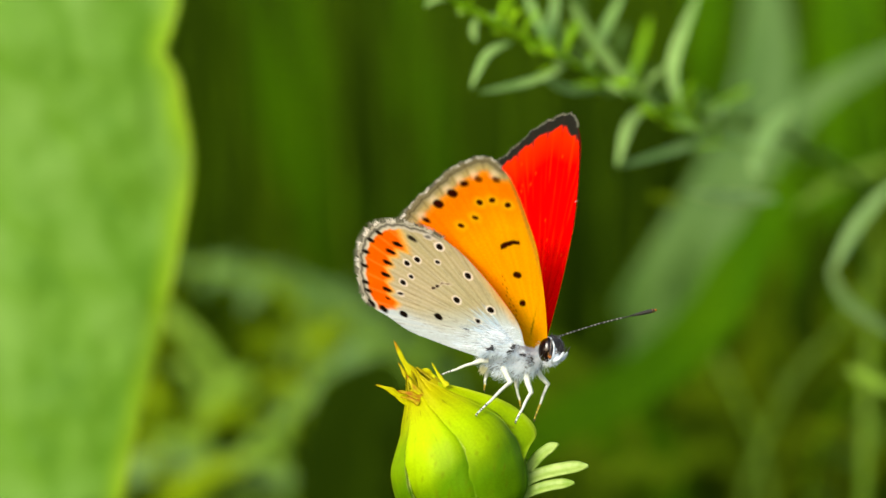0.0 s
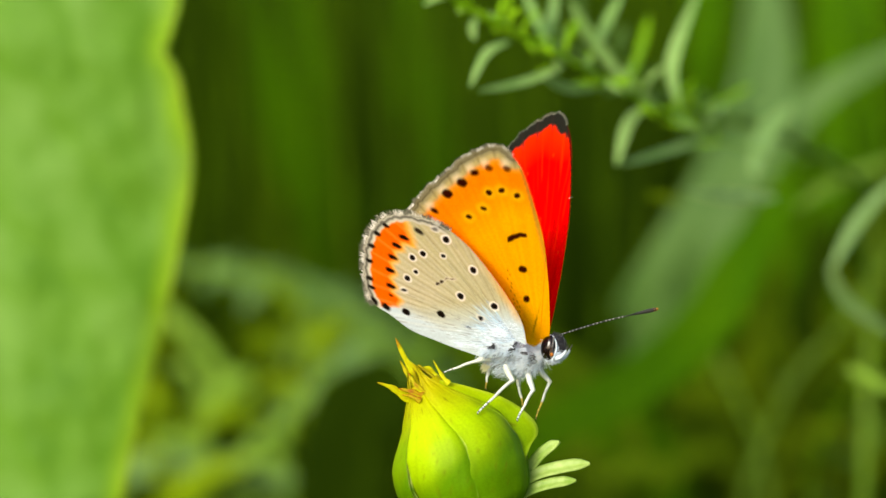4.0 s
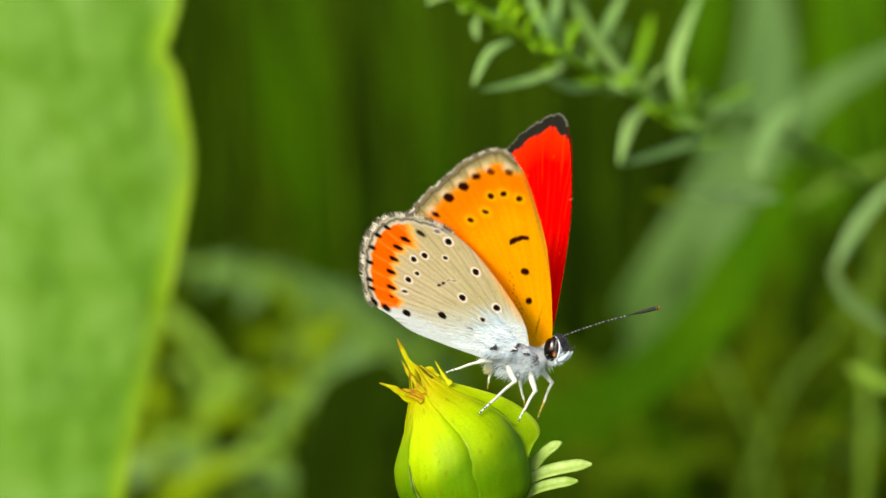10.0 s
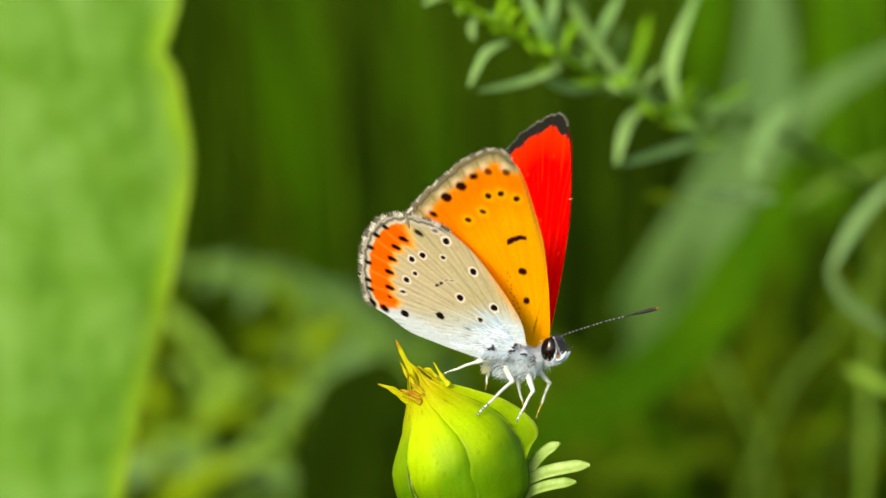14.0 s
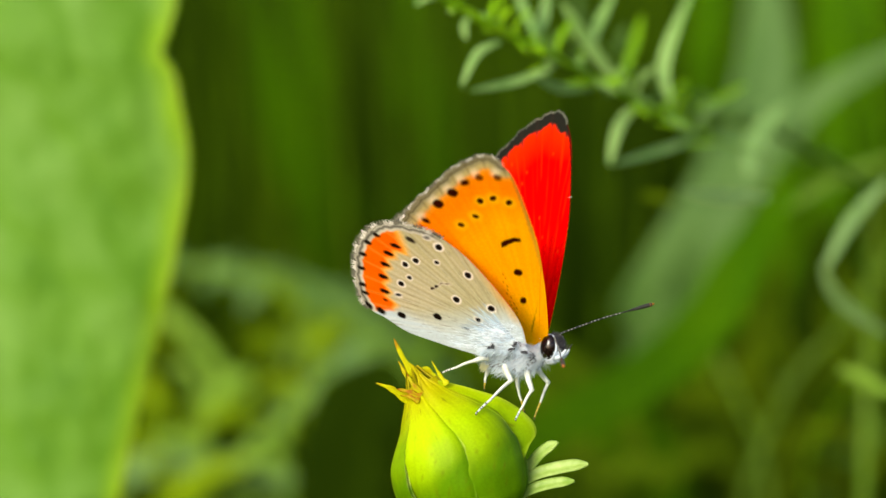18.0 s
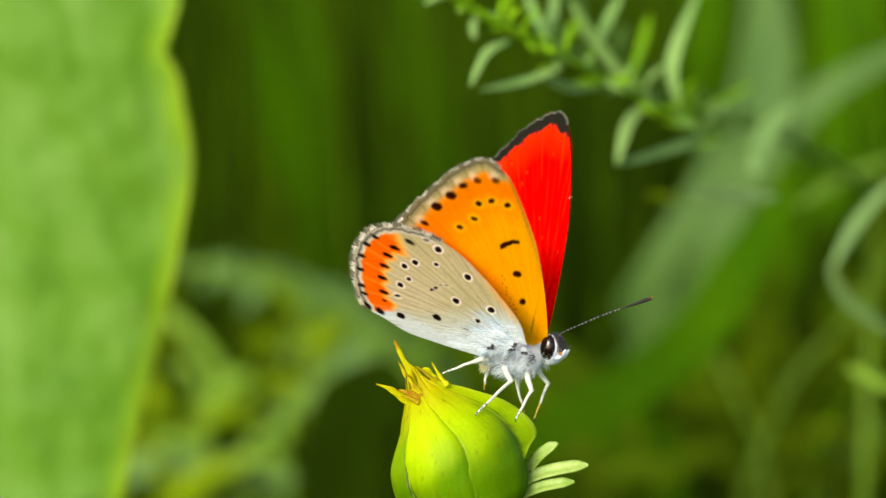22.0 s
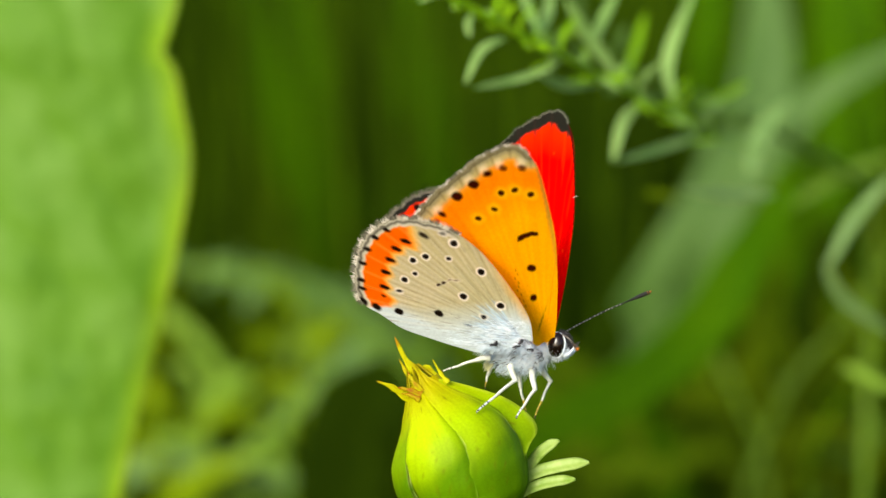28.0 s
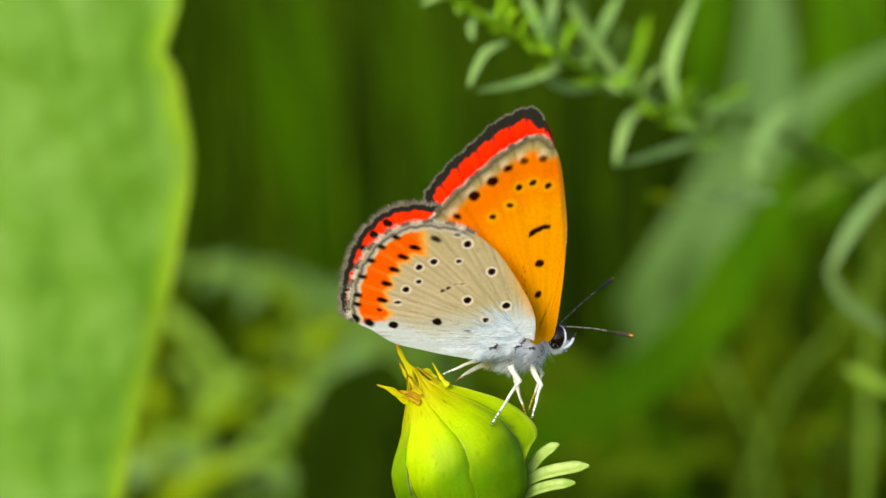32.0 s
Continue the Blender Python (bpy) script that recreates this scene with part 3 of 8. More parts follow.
for i, (top, mat, size) in enumerate((
    (spot(32.36, -1.90, 567), M_UNDER, 0.05), (spot(26.53, -8.70, 621), M_UNDER_OLIVE, 0.045), (spot(36.25, -7.73, 540), M_UNDER, 0.05),
    (spot(19.73, -12.59, 594), M_UNDER, 0.05), (spot(30.90, -14.53, 513), M_HERB, 0.035), (spot(34.79, 11.71, 675), M_UNDER, 0.06),
    (spot(19.24, -9.67, 702), M_UNDER, 0.05), (spot(-17.69, -6.5, 594), M_UNDER_OLIVE, 0.04), (spot(-23.5, -12.67, 567), M_UNDER_OLIVE, 0.05),
    (spot(10.5, -15.5, 480), M_UNDER, 0.05), (spot(14.5, -14.0, 500), M_UNDER, 0.055), (spot(18.0, -17.0, 470), M_UNDER, 0.05), (spot(24.0, -12.0, 600), M_UNDER, 0.06),
    (spot(13.0, -17.6, 380), M_UNDER, 0.026), (spot(17.6, -18.6, 400), M_UNDER, 0.028), (spot(30.5, -18.8, 420), M_UNDER_OLIVE, 0.028), (spot(36.5, -17.0, 420), M_UNDER_OLIVE, 0.026),
    (spot(16.08, -15.99, 560), M_UNDER, 0.038), (spot(13.41, -19.87, 520), M_UNDER, 0.035), (spot(22.16, -17.44, 560), M_UNDER, 0.04),
    (spot(-23.0, -9.5, 560), M_YELLOW_HERB, 0.05), (spot(-24.0, -15.5, 540), M_YELLOW_HERB, 0.05),
    (spot(-22.0, -19.5, 520), M_YELLOW_HERB, 0.04), (spot(-14.2, -7.2, 560), M_YELLOW_HERB, 0.03), (spot(-16.5, -19.5, 600), M_UNDER, 0.045),
)):
    undergrowth_herb(top, 50 + i, mat, size)

# leaves that stand off the leaning stems, each a small sprig of its own
for i, (top, mat, size) in enumerate((
    (spot(-12.0, -6.0, 410), M_YELLOW_HERB, 0.018), (spot(-9.0, -7.6, 420), M_HERB, 0.02), (spot(-21.0, -11.0, 400), M_HERB, 0.016),
    (spot(-23.8, -13.0, 420), M_YELLOW_HERB, 0.026), (spot(-13.4, -18.6, 400), M_HERB, 0.018), (spot(-24.0, -19.6, 400), M_YELLOW_HERB, 0.026),
)):
    undergrowth_herb(top, 150 + i, mat, size)

# a second, deeper row fills the gaps
rng_row = random.Random(90)
for i in range(24):
    x = 21.0 + 18.0 * (i % 7) / 7 + rng_row.uniform(-1.5, 1.5) if i < 21 else -23.0 + 3.0 * (i - 21) + rng_row.uniform(-1, 1)
    y = (-3.0 if i % 3 == 0 else -10.0 if i % 3 == 1 else -16.0) + rng_row.uniform(-2, 2)
    undergrowth_herb(spot(x, y, rng_row.uniform(620, 980)), 100 + i, M_UNDER if i % 3 else M_UNDER_OLIVE, 0.055 if i % 6 < 2 else 0.08)

# ---- the flower bud ----
BUD_BASE = Vector((0.006, 0.002, 0.0))


def bud_plant():
    bud = thing("flower_bud", BUD_BASE, "plump yellow-green flower bud with overlapping sepals and brownish tips", "flower bud")
    centre = spot(1.41, -18.03, 0)
    turn = STAGE.to_3x3() @ Matrix.Rotation(radians(26), 3, "Z")
    ax, out, side = turn @ Vector((0, 1, 0)), turn @ Vector((0, 0, 1)), turn @ Vector((1, 0, 0))
    S = [-7.0, -6.3, -4.8, -2.4, 0.0, 2.2, 4.0, 5.6, 7.0, 8.2, 9.4]
    Rr = [1.0, 2.6, 4.5, 5.4, 5.52, 5.05, 3.85, 2.5, 1.55, 0.95, 0.4]

    def at(s, phi, lift):
        r = float(np.interp(s, S, Rr)) * 0.5 + float(np.interp(s - 0.5, S, Rr)) * 0.25 + float(np.interp(s + 0.5, S, Rr)) * 0.25 + lift
        return centre + (ax * s + (out * math.cos(phi) + side * math.sin(phi)) * r) * 0.001

    def skin(s, f, u):
        """Pigment yellow above, greener below, pale along the rims, faint ribs; shade below and to one side is painted
        in as darker green.
        """
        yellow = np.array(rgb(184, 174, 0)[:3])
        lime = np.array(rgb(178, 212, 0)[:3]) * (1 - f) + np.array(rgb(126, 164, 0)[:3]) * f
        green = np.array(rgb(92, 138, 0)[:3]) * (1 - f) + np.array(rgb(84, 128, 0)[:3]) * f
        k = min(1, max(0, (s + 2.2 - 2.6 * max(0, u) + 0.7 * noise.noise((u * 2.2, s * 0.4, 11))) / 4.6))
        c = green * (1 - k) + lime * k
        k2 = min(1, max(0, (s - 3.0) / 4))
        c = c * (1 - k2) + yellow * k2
        c = c * (1 + 0.14 * noise.noise((u * 3, s * 0.35, 5)) + 0.10 * noise.noise((u * 14, s * 0.5, 2)))
        fleck = min(0.8, max(0, noise.noise((u * 9, s * 1.6, 7 + f)) - 0.38 + 0.12 * max(0, s - 6.2)) * 1.6 * (0.4 + 0.6 * k2))
        c = c * (1 - fleck) + np.array(rgb(120, 80, 10)[:3]) * fleck
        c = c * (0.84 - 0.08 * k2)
        speck = max(0, noise.noise((u * 22 + f * 5, s * 3.2, 13)) - 0.52) * 3.5
        c = c * (1 - min(0.7, speck)) + np.array(rgb(96, 96, 10)[:3]) * min(0.7, speck)
        rim = max(0, abs(u) - 0.94) / 0.06
        rim *= (0.35 + 0.6 * noise.noise((s * 1.1, u, 3))) * (0.10 + 0.9 * math.exp(-((s - 0.3) / 1.4) ** 2))
        return c * (1 - max(0, rim)) + np.array(rgb(200, 205, 110)[:3]) * max(0, rim)

    core_v, core_f, core_c = [], [], []
    n, m = 40, 64
    for i in range(n + 1):
        s = -7 + 14.2 * i / n
        for k in range(m):
            core_v.append(at(s, 2 * math.pi * k / m, -0.2) - BUD_BASE)
            core_c.append(skin(s, 0.5, 0.2))
    for i in range(n):
        for k in range(m):
            core_f.append((i * m + k, i * m + (k + 1) % m, (i + 1) * m + (k + 1) % m, (i + 1) * m + k))
    core = part("bud_core", (core_v, core_f), M_SEPAL, bud)
    set_tint(core, np.array(core_c))
    # each sepal: its two borders round the bud (degrees) at the heights RISE, lift, puff, share of shade painted in as
    # green
    RISE = (-7.0, -3.7, -2.2, -0.6, 0.9, 2.4, 4.3, 6.2, 8.7)
    for j, (left_rim, right_rim, lift, stand, puff, shade_green) in enumerate((
        ((-70, -70, -70, -68, -62, -54, -50, -58, -40), (-8, -1, 4, 8, 10.5, 9.5, 3, -10, -18), 0.24, 0.0, 0.26, 0.0),
        ((-26, -22, -18, -14, -12, -12, -14, -22, -26), (58, 64, 67, 71, 68, 65, 56, 42, 20), -0.02, 0.0, 0.16, 0.3),
        ((60,) * 9, (154,) * 9, -0.5, 0.0, 0.0, 0.7),
        ((155,) * 9, (235,) * 9, 0.2, 0.2, 0.0, 0.5),
        ((-135,) * 9, (-51,) * 9, 0.0, 0.0, 0.2, 0.75),
    )):
        v, f, c = [], [], []
        n, m = 44, 30
        for layer in (0.0, -0.22):
            for i in range(n + 1):
                s = -6.9 + 15.6 * i / n
                lo_rim, hi_rim = float(np.interp(s, RISE, left_rim)), float(np.interp(s, RISE, right_rim))
                mid, shape = (lo_rim + hi_rim) / 2, (hi_rim - lo_rim) / 2 * (1 - 0.8 * max(0, s - 6.4) / 2.3)
                for k in range(m + 1):
                    u = 2 * k / m - 1
                    bulge = stand * math.exp(-((s - 2.4) / 2.7) ** 2) + puff * (1 - u * u) * math.exp(-((s - 0.5) / 4.2) ** 2)
                    edge = (0.01 + 0.05 * noise.noise((s * 1.2, j, 9))) * max(0, abs(u) - 0.85) / 0.15
                    tuck = -0.22 * (max(0, abs(u) - 0.78) / 0.22) ** 2 if j == 0 else 0
                    rib = tuck + 0.03 * math.cos(u * 7 + j) * (1 - abs(u))
                    wav = 0.14 * noise.noise((s * 0.45 + j * 3, u * 2, 1)) + 0.05 * noise.noise((s * 1.3, u * 6 + j, 4))
                    settle = float(np.interp(s, (-7, -3, 0.5, 3, 6), (0.14, 0.08, 0, 0.06, 0.2))) if j == 0 else 0
                    flare = float(np.interp(s, (-7, -0.6, 1.25, 2.5, 4.1, 5.7), (0.7, 0.75, 0.5, 0.1, -0.2, 0.1))) if j == 4 else 0
                    v.append(at(s, radians(mid + shape * u), flare - settle + lift + bulge + edge + rib + wav + layer) - BUD_BASE)
                    c.append(skin(s, shade_green, u))
        w = m + 1
        per = (n + 1) * w
        for q in range(2):
            for i in range(n):
                for k in range(m):
                    a = q * per + i * w + k
                    f.append((a, a + 1, a + w + 1, a + w) if q == 0 else (a, a + w, a + w + 1, a + 1))
        for i in range(n):
            for k in (0, m):
                a, b = i * w + k, (i + 1) * w + k
                f.append((a, b, b + per, a + per))
        sep = part("sepal", (v, f), M_SEPAL, bud)
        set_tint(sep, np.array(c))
    # a loose outer sepal stands off behind the others, its rim pale
    rim_line = spline([spot(-0.44, -11.42, -1.2), spot(1.07, -11.76, -0.9), spot(2.53, -12.15, -0.7), spot(4.86, -12.88, -0.4), spot(6.56, -13.85, -0.2), spot(7.80, -15.06, -0.3), spot(8.02, -16.05, -0.6), spot(7.45, -17.0, -1.2), spot(6.95, -18.3, -2), spot(6.4, -20.0, -2.5), spot(5.6, -21.8, -2.8)], 48)
    root_line = spline([spot(-0.44, -12.59, -0.8), spot(1.75, -14.04, -1.6), spot(3.21, -15.99, -2.0), spot(4.18, -17.93, -2.3), spot(4.66, -19.87, -2.6), spot(4.4, -22.2, -3.0)], 48)
    toward = (EYE - centre).normalized()
    v, f, c = [], [], []
    m = 16
    for layer in (0.0, -0.00018):
        for i, (e, b) in enumerate(zip(rim_line, root_line)):
            for k in range(m + 1):
                u = k / m
                v.append(b.lerp(e, u) + toward * (0.0003 * math.sin(math.pi * u) + 0.00012 * noise.noise((i * 0.13, u * 4, 2)) + layer) - BUD_BASE)
                # darker green inwards and downwards stands in for shade behind the front sepals
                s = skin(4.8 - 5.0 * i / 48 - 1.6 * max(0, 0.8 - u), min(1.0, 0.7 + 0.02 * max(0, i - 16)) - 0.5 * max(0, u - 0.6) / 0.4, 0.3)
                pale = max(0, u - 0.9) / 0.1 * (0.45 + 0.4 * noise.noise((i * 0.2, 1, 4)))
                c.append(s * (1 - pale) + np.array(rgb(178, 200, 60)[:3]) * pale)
    w, per = m + 1, 49 * (m + 1)
    for q in range(2):
        for i in range(48):
            for k in range(m):
                a = q * per + i * w + k
                f.append((a, a + 1, a + w + 1, a + w) if q else (a, a + w, a + w + 1, a + 1))
    for i in range(48):
        a, b = i * w + m, (i + 1) * w + m
        f.append((a, b, b + per, a + per))
    set_tint(part("sepal", (v, f), M_SEPAL, bud, "loose outer sepal with a pale rim"), np.array(c))
    # the sepals' dried, pointed tips
    brown, gold = np.array(rgb(140, 80, 12)[:3]), np.array(rgb(176, 180, 0)[:3])
    for pts, width, dry in (
        ([spot(-1.85, -12.39, -0.3), spot(-2.33, -11.03, -0.4), spot(-3.30, -9.77, -0.5), spot(-4.23, -7.82, -0.5)], 1.35, 0.15),
        ([spot(-2.48, -12.10, 0), spot(-3.11, -11.13, 0), spot(-3.55, -10.25, 0.1), spot(-3.84, -9.77, 0.1)], 0.6, 0.35),
        ([spot(-2.14, -13.46, -0.6), spot(-3.69, -12.68, -0.9), spot(-4.57, -12.10, -1.1), spot(-5.78, -11.66, -1.1)], 1.1, 0.1),
        ([spot(-1.94, -12.88, -1.9), spot(-2.92, -12.44, -1.9), spot(-3.94, -12.20, -1.5)], 0.8, 0.7),
        ([spot(-1.55, -12.78, -1.7), spot(-2.48, -11.90, -1.7), spot(-3.11, -10.84, -1.3)], 0.8, 0.4),
        ([spot(-2.04, -13.27, -2.2), spot(-2.82, -12.88, -2.1), spot(-3.60, -12.73, -1.6)], 0.6, 0.65),
        ([spot(0.39, -11.81, -1.6), spot(-0.24, -11.03, -1.4), spot(-0.97, -9.77, -1.2)], 0.6, 0.0),
        ([spot(-0.49, -12.10, 0.3), spot(-0.97, -11.03, 0.5), spot(-1.60, -10.45, 0.4), spot(-2.04, -10.74, 0.4)], 1.2, 0.15),
    ):
        line = spline(pts, 16)
        data = ribbon(line, lambda t, w=width: w * 0.0008 * (1 - t) ** 0.75 * (1 + 0.22 * math.sin(t * 17 + w * 9)) + 0.00004, (EYE - line[8]).normalized(), 0.00025, 0.5, 4)
        tip = part("sepal_tip", moved(data, BUD_BASE), M_SEPAL, bud, "dried brownish sepal tip")
        rows = len(line)
        cc = []
        for q in range(len(data[0])):
            t = (q // 5 % rows) / (rows - 1)
            b = min(1, max(0, dry + 0.6 * noise.noise((q % 5 * 0.7, t * 5, width * 9)) + (0.5 if t > 0.85 else 0)))
            cc.append(gold * (1 - b) + brown * b)
        set_tint(tip, np.array(cc))
    for pts, width in (
        ([spot(5.64, -20.94, 1), spot(7.09, -19.29, 0.5), spot(8.45, -17.74, 0), spot(9.91, -16.76, -0.5)], 1.15),
        ([spot(5.39, -21.33, 0.5), spot(7.58, -19.78, 0), spot(9.77, -19.10, -0.5), spot(12.49, -18.66, -1)], 1.35),
        ([spot(5.15, -22.55, 0), spot(7.09, -21.14, -0.5), spot(9.04, -20.46, -1), spot(11.32, -20.12, -1.5)], 1.15),
    ):
        line = spline(pts, 18)
        part("bract", moved(ribbon(line, lambda t, w=width: w * 0.0009 * (0.35 + 0.65 * math.sin(min(1, t * 0.75 + 0.2) * math.pi * 0.75)) * (1 - max(0, t - 0.86) / 0.14 * 0.75), (EYE - line[9]).normalized() + Vector((0, 0, 0.6)), 0.0003, 0.45, 6), BUD_BASE), M_BRACT, bud, "pale green finger-like bract")
    low = centre - ax * 0.0068
    a, b, c, d = low + ax * 0.001, low - ax * 0.03, BUD_BASE + Vector((0, 0, 0.25)), BUD_BASE - Vector((0, 0, 0.015))
    stalk = [a * (1 - t) ** 3 + b * 3 * t * (1 - t) ** 2 + c * 3 * t * t * (1 - t) + d * t ** 3 for t in [k / 50 for k in range(51)]]
    part("stalk", moved(tube(stalk, lambda t: 0.0013 + 0.0008 * t, 10, 0.06), BUD_BASE), M_STALK, bud)
    return bud


flower_bud = bud_plant()

# ---- the butterfly, built in millimetres: x forward, y up, z to its right side ----
FORE_EDGE = [(0.2, -0.5), (0.95, 0.4), (1.72, 4.4), (2.2, 8.1), (2.42, 10.9), (2.3, 14.3), (2.1, 16.9), (1.75, 18.4), (1.05, 19.5), (-0.1, 19.85), (-1.4, 19.42), (-3.0, 18.6), (-5.0, 17.0), (-7.0, 15.42), (-8.5, 13.9), (-9.3, 12.75), (-9.25, 11.8), (-8.8, 10.9), (-7.4, 9.0), (-4.8, 5.1), (-1.5, 0.3), (-0.65, -0.55)]
HIND_EDGE = [(0.95, -0.7), (1.25, 1.2), (0.98, 3.0), (0.25, 5.2), (-0.75, 7.5), (-1.75, 9.25), (-3.05, 10.6), (-4.7, 11.55), (-6.6, 12.05), (-8.5, 12.0), (-10.1, 11.35), (-11.7, 10.0), (-12.9, 8.15), (-13.65, 6.2), (-14.05, 4.0), (-13.6, 2.95), (-12.5, 2.1), (-10.85, 1.15), (-8.45, 0.05), (-6.0, -0.9), (-3.6, -1.9), (-1.4, -1.75)]


def soft(d, r, blur=0.12):
    """1 inside r, fading to 0 over blur."""
    return np.clip((r - d) / blur + 0.5, 0, 1)


def lay(col, k, paint):
    return col * (1 - k[:, None]) + np.array(paint)[None, :3] * k[:, None]


def dots(u, v, places, ru, rv=None, slant=0.0, blur=0.12):
    k = np.zeros_like(u)
    rv = rv or ru
    ca, sa = math.cos(slant), math.sin(slant)
    for a, b in places:
        x, y = u - a, v - b
        x, y = x * ca + y * sa, -x * sa + y * ca
        k = np.maximum(k, soft(np.hypot(x / ru, y / rv) * min(ru, rv), min(ru, rv), blur))
    return k


def streaks(ang, rad, amp, seed):
    """Fine scale rows that run from the root outwards."""
    s = np.zeros_like(ang)
    rnd = random.Random(seed)
    for f in (23, 41, 67, 113):
        s += np.sin(ang * f + rnd.random() * 6 + 0.35 * np.sin(rad * rnd.uniform(0.6, 1.5)))
    return 1 + amp * s / 4


FORE_ROW = [(-6.75, 13.42), (-5.2, 15.12), (-3.62, 16.28), (-2.28, 17.28), (-0.92, 17.74), (0.66, 17.7)]
FORE_DISC = [(-1.44, 15.3), (-0.28, 15.54), (0.98, 15.06), (-2.28, 13.7), (-3.79, 12.83)]
FORE_VEINS = (-0.66, -0.52, -0.396, -0.273, -0.174, -0.091, -0.007, 0.08)
HIND_BIG = [(-3.6, 9.58), (-1.9, 6.6), (-1.03, 3.05), (-4.2, 4.0)]
HIND_MID = [(-6.55, 8.2), (-7.8, 7.82), (-9.15, 5.75)]
HIND_SMALL = [(-4.5, 7.98), (-8.0, 6.4)]
HIND_OUTER = [(-9.36, 11.03), (-10.66, 10.2), (-11.66, 9.03), (-12.57, 7.48), (-13.18, 5.76), (-13.36, 4.83)]
HIND_INNER = [(-7.93, 9.82), (-9.0, 9.02), (-9.87, 7.86), (-10.67, 6.55), (-11.23, 4.96), (-11.6, 4.0)]


def paint_fore_under(u, v, rim, ang, rad):
    amber, orange, deep = rgb(255, 198, 0), rgb(255, 174, 0), rgb(255, 132, 0)
    col = np.tile(np.array(orange[:3]), (len(u), 1))
    col = lay(col, np.clip((8.5 - v) / 9 + (-u - 1) / 14, 0, 1), amber)
    col = lay(col, np.clip((6.2 - rim) / 3.6, 0, 1) * 0.9, deep)
    col = col * streaks(ang, rad, 0.08, 4)[:, None]
    veins = np.min([np.abs(ang - a) for a in FORE_VEINS], axis=0) * rad
    col = lay(col, soft(veins, 0.08, 0.25) * 0.12, rgb(190, 90, 0))
    # grey-beige margin, a pale cell outside each dark spot
    col = lay(col, np.clip((1.7 - rim) / 0.4, 0, 1) * 0.5, rgb(244, 170, 40))
    col = lay(col, np.clip((1.28 - rim) / 0.36, 0, 1), rgb(198, 176, 112))
    col = lay(col, np.clip((0.75 - rim) / 0.3, 0, 1), rgb(162, 150, 106))
    col = lay(col, soft(veins, 0.07, 0.2) * np.clip((1.2 - rim) / 0.4, 0, 1) * 0.75, rgb(128, 110, 66))
    pale = dots(u, v, [(a - 0.36, b + 0.50) for a, b in FORE_ROW[:5]] + [(0.65, 18.3)], 0.46, 0.34, 0.9, 0.4) * 0.75
    col = lay(col, pale * np.clip(veins / 0.3, 0, 1) * 0.75, rgb(248, 230, 190))
    col = lay(col, soft(np.abs(rim - 0.22), 0.08, 0.14) * 0.75, rgb(70, 62, 46))
    col = lay(col, soft(rim, 0.10, 0.12), rgb(132, 124, 94))
    col = lay(col, soft(rim, -0.08, 0.1), rgb(168, 160, 132))
    front = 1.50 + 0.128 * v - 0.0057 * v * v
    col = lay(col, soft(np.abs(u - front), 0.16, 0.35) * np.clip((v - 5) / 8, 0, 1) * 0.7, rgb(120, 100, 44))
    col = lay(col, dots(u, v, FORE_DISC, 0.58, blur=0.45) * 0.45, rgb(255, 208, 20))
    ink = rgb(50, 12, 2)
    col = lay(col, dots(u, v, FORE_DISC[:3], 0.31, 0.27, 0.6), ink)
    col = lay(col, dots(u, v, FORE_DISC[3:], 0.30, 0.22, -0.2), ink)
    col = lay(col, dots(u, v, FORE_ROW[1:3], 0.50, 0.46, 0.5, 0.16), ink)
    col = lay(col, dots(u, v, FORE_ROW[3:4], 0.42, 0.30, 0.4, 0.2), ink)
    col = lay(col, dots(u, v, FORE_ROW[4:], 0.35, 0.32, 0.3, 0.22) * 0.9, rgb(70, 26, 4))
    col = lay(col, dots(u, v, FORE_ROW[:1], 0.40, 0.26, -0.7, 0.18), ink)
    col = lay(col, dots(u, v, [(-7.25, 12.8)], 0.28, 0.13, -0.9, 0.15) * 0.8, rgb(190, 30, 0))
    # crescent at the end of the cell, thick behind, fine before
    bar = np.abs(v - 11.08 + 0.40 * np.clip(0.45 - u, 0, 2) ** 1.3)
    col = lay(col, soft(bar + 0.07 * np.clip(u + 0.5, 0, 2), 0.30, 0.12) * soft(np.abs(u - 0.1), 0.92, 0.15), ink)
    col = lay(col, dots(u, v, [(-0.05, 7.58)], 0.42, 0.35, 0.3), ink)
    col = lay(col, dots(u, v, [(-0.32, 4.52)], 0.29, 0.38, -0.3), ink)
    flecks = [(-1.45 + 0.14 * math.sin(k * 2.3), 7.4 - 0.42 * k) for k in range(13)] + [(-1.2 + 0.1 * math.sin(k * 1.7), 4.2 - 0.5 * k) for k in range(5)]
    col = lay(col, dots(u, v, flecks, 0.06, 0.11, 0.2, 0.1) * 0.65, rgb(110, 56, 5))
    # the fold before the cell, dark towards the root
    fold = u - np.interp(v, (0.6, 1.4, 2.8, 4.0, 6.7, 9.0), (-0.55, -0.26, 0.32, 0.85, 1.03, 1.1))
    col = lay(col, np.clip(fold / 0.5, 0, 1) * np.clip((7.5 - v) / 4, 0, 1) * 0.5, rgb(255, 160, 0))
    col = lay(col, soft(np.abs(fold), 0.07, 0.16) * np.clip((5.2 - v) / 2, 0, 1) * np.clip(v - 0.4, 0, 1) * 0.3, rgb(96, 46, 0))
    col = lay(col, soft(np.abs(fold), 0.05, 0.10) * soft(np.abs(v - 1.9), 0.75, 0.4) * 0.6, rgb(60, 30, 6))
    return col


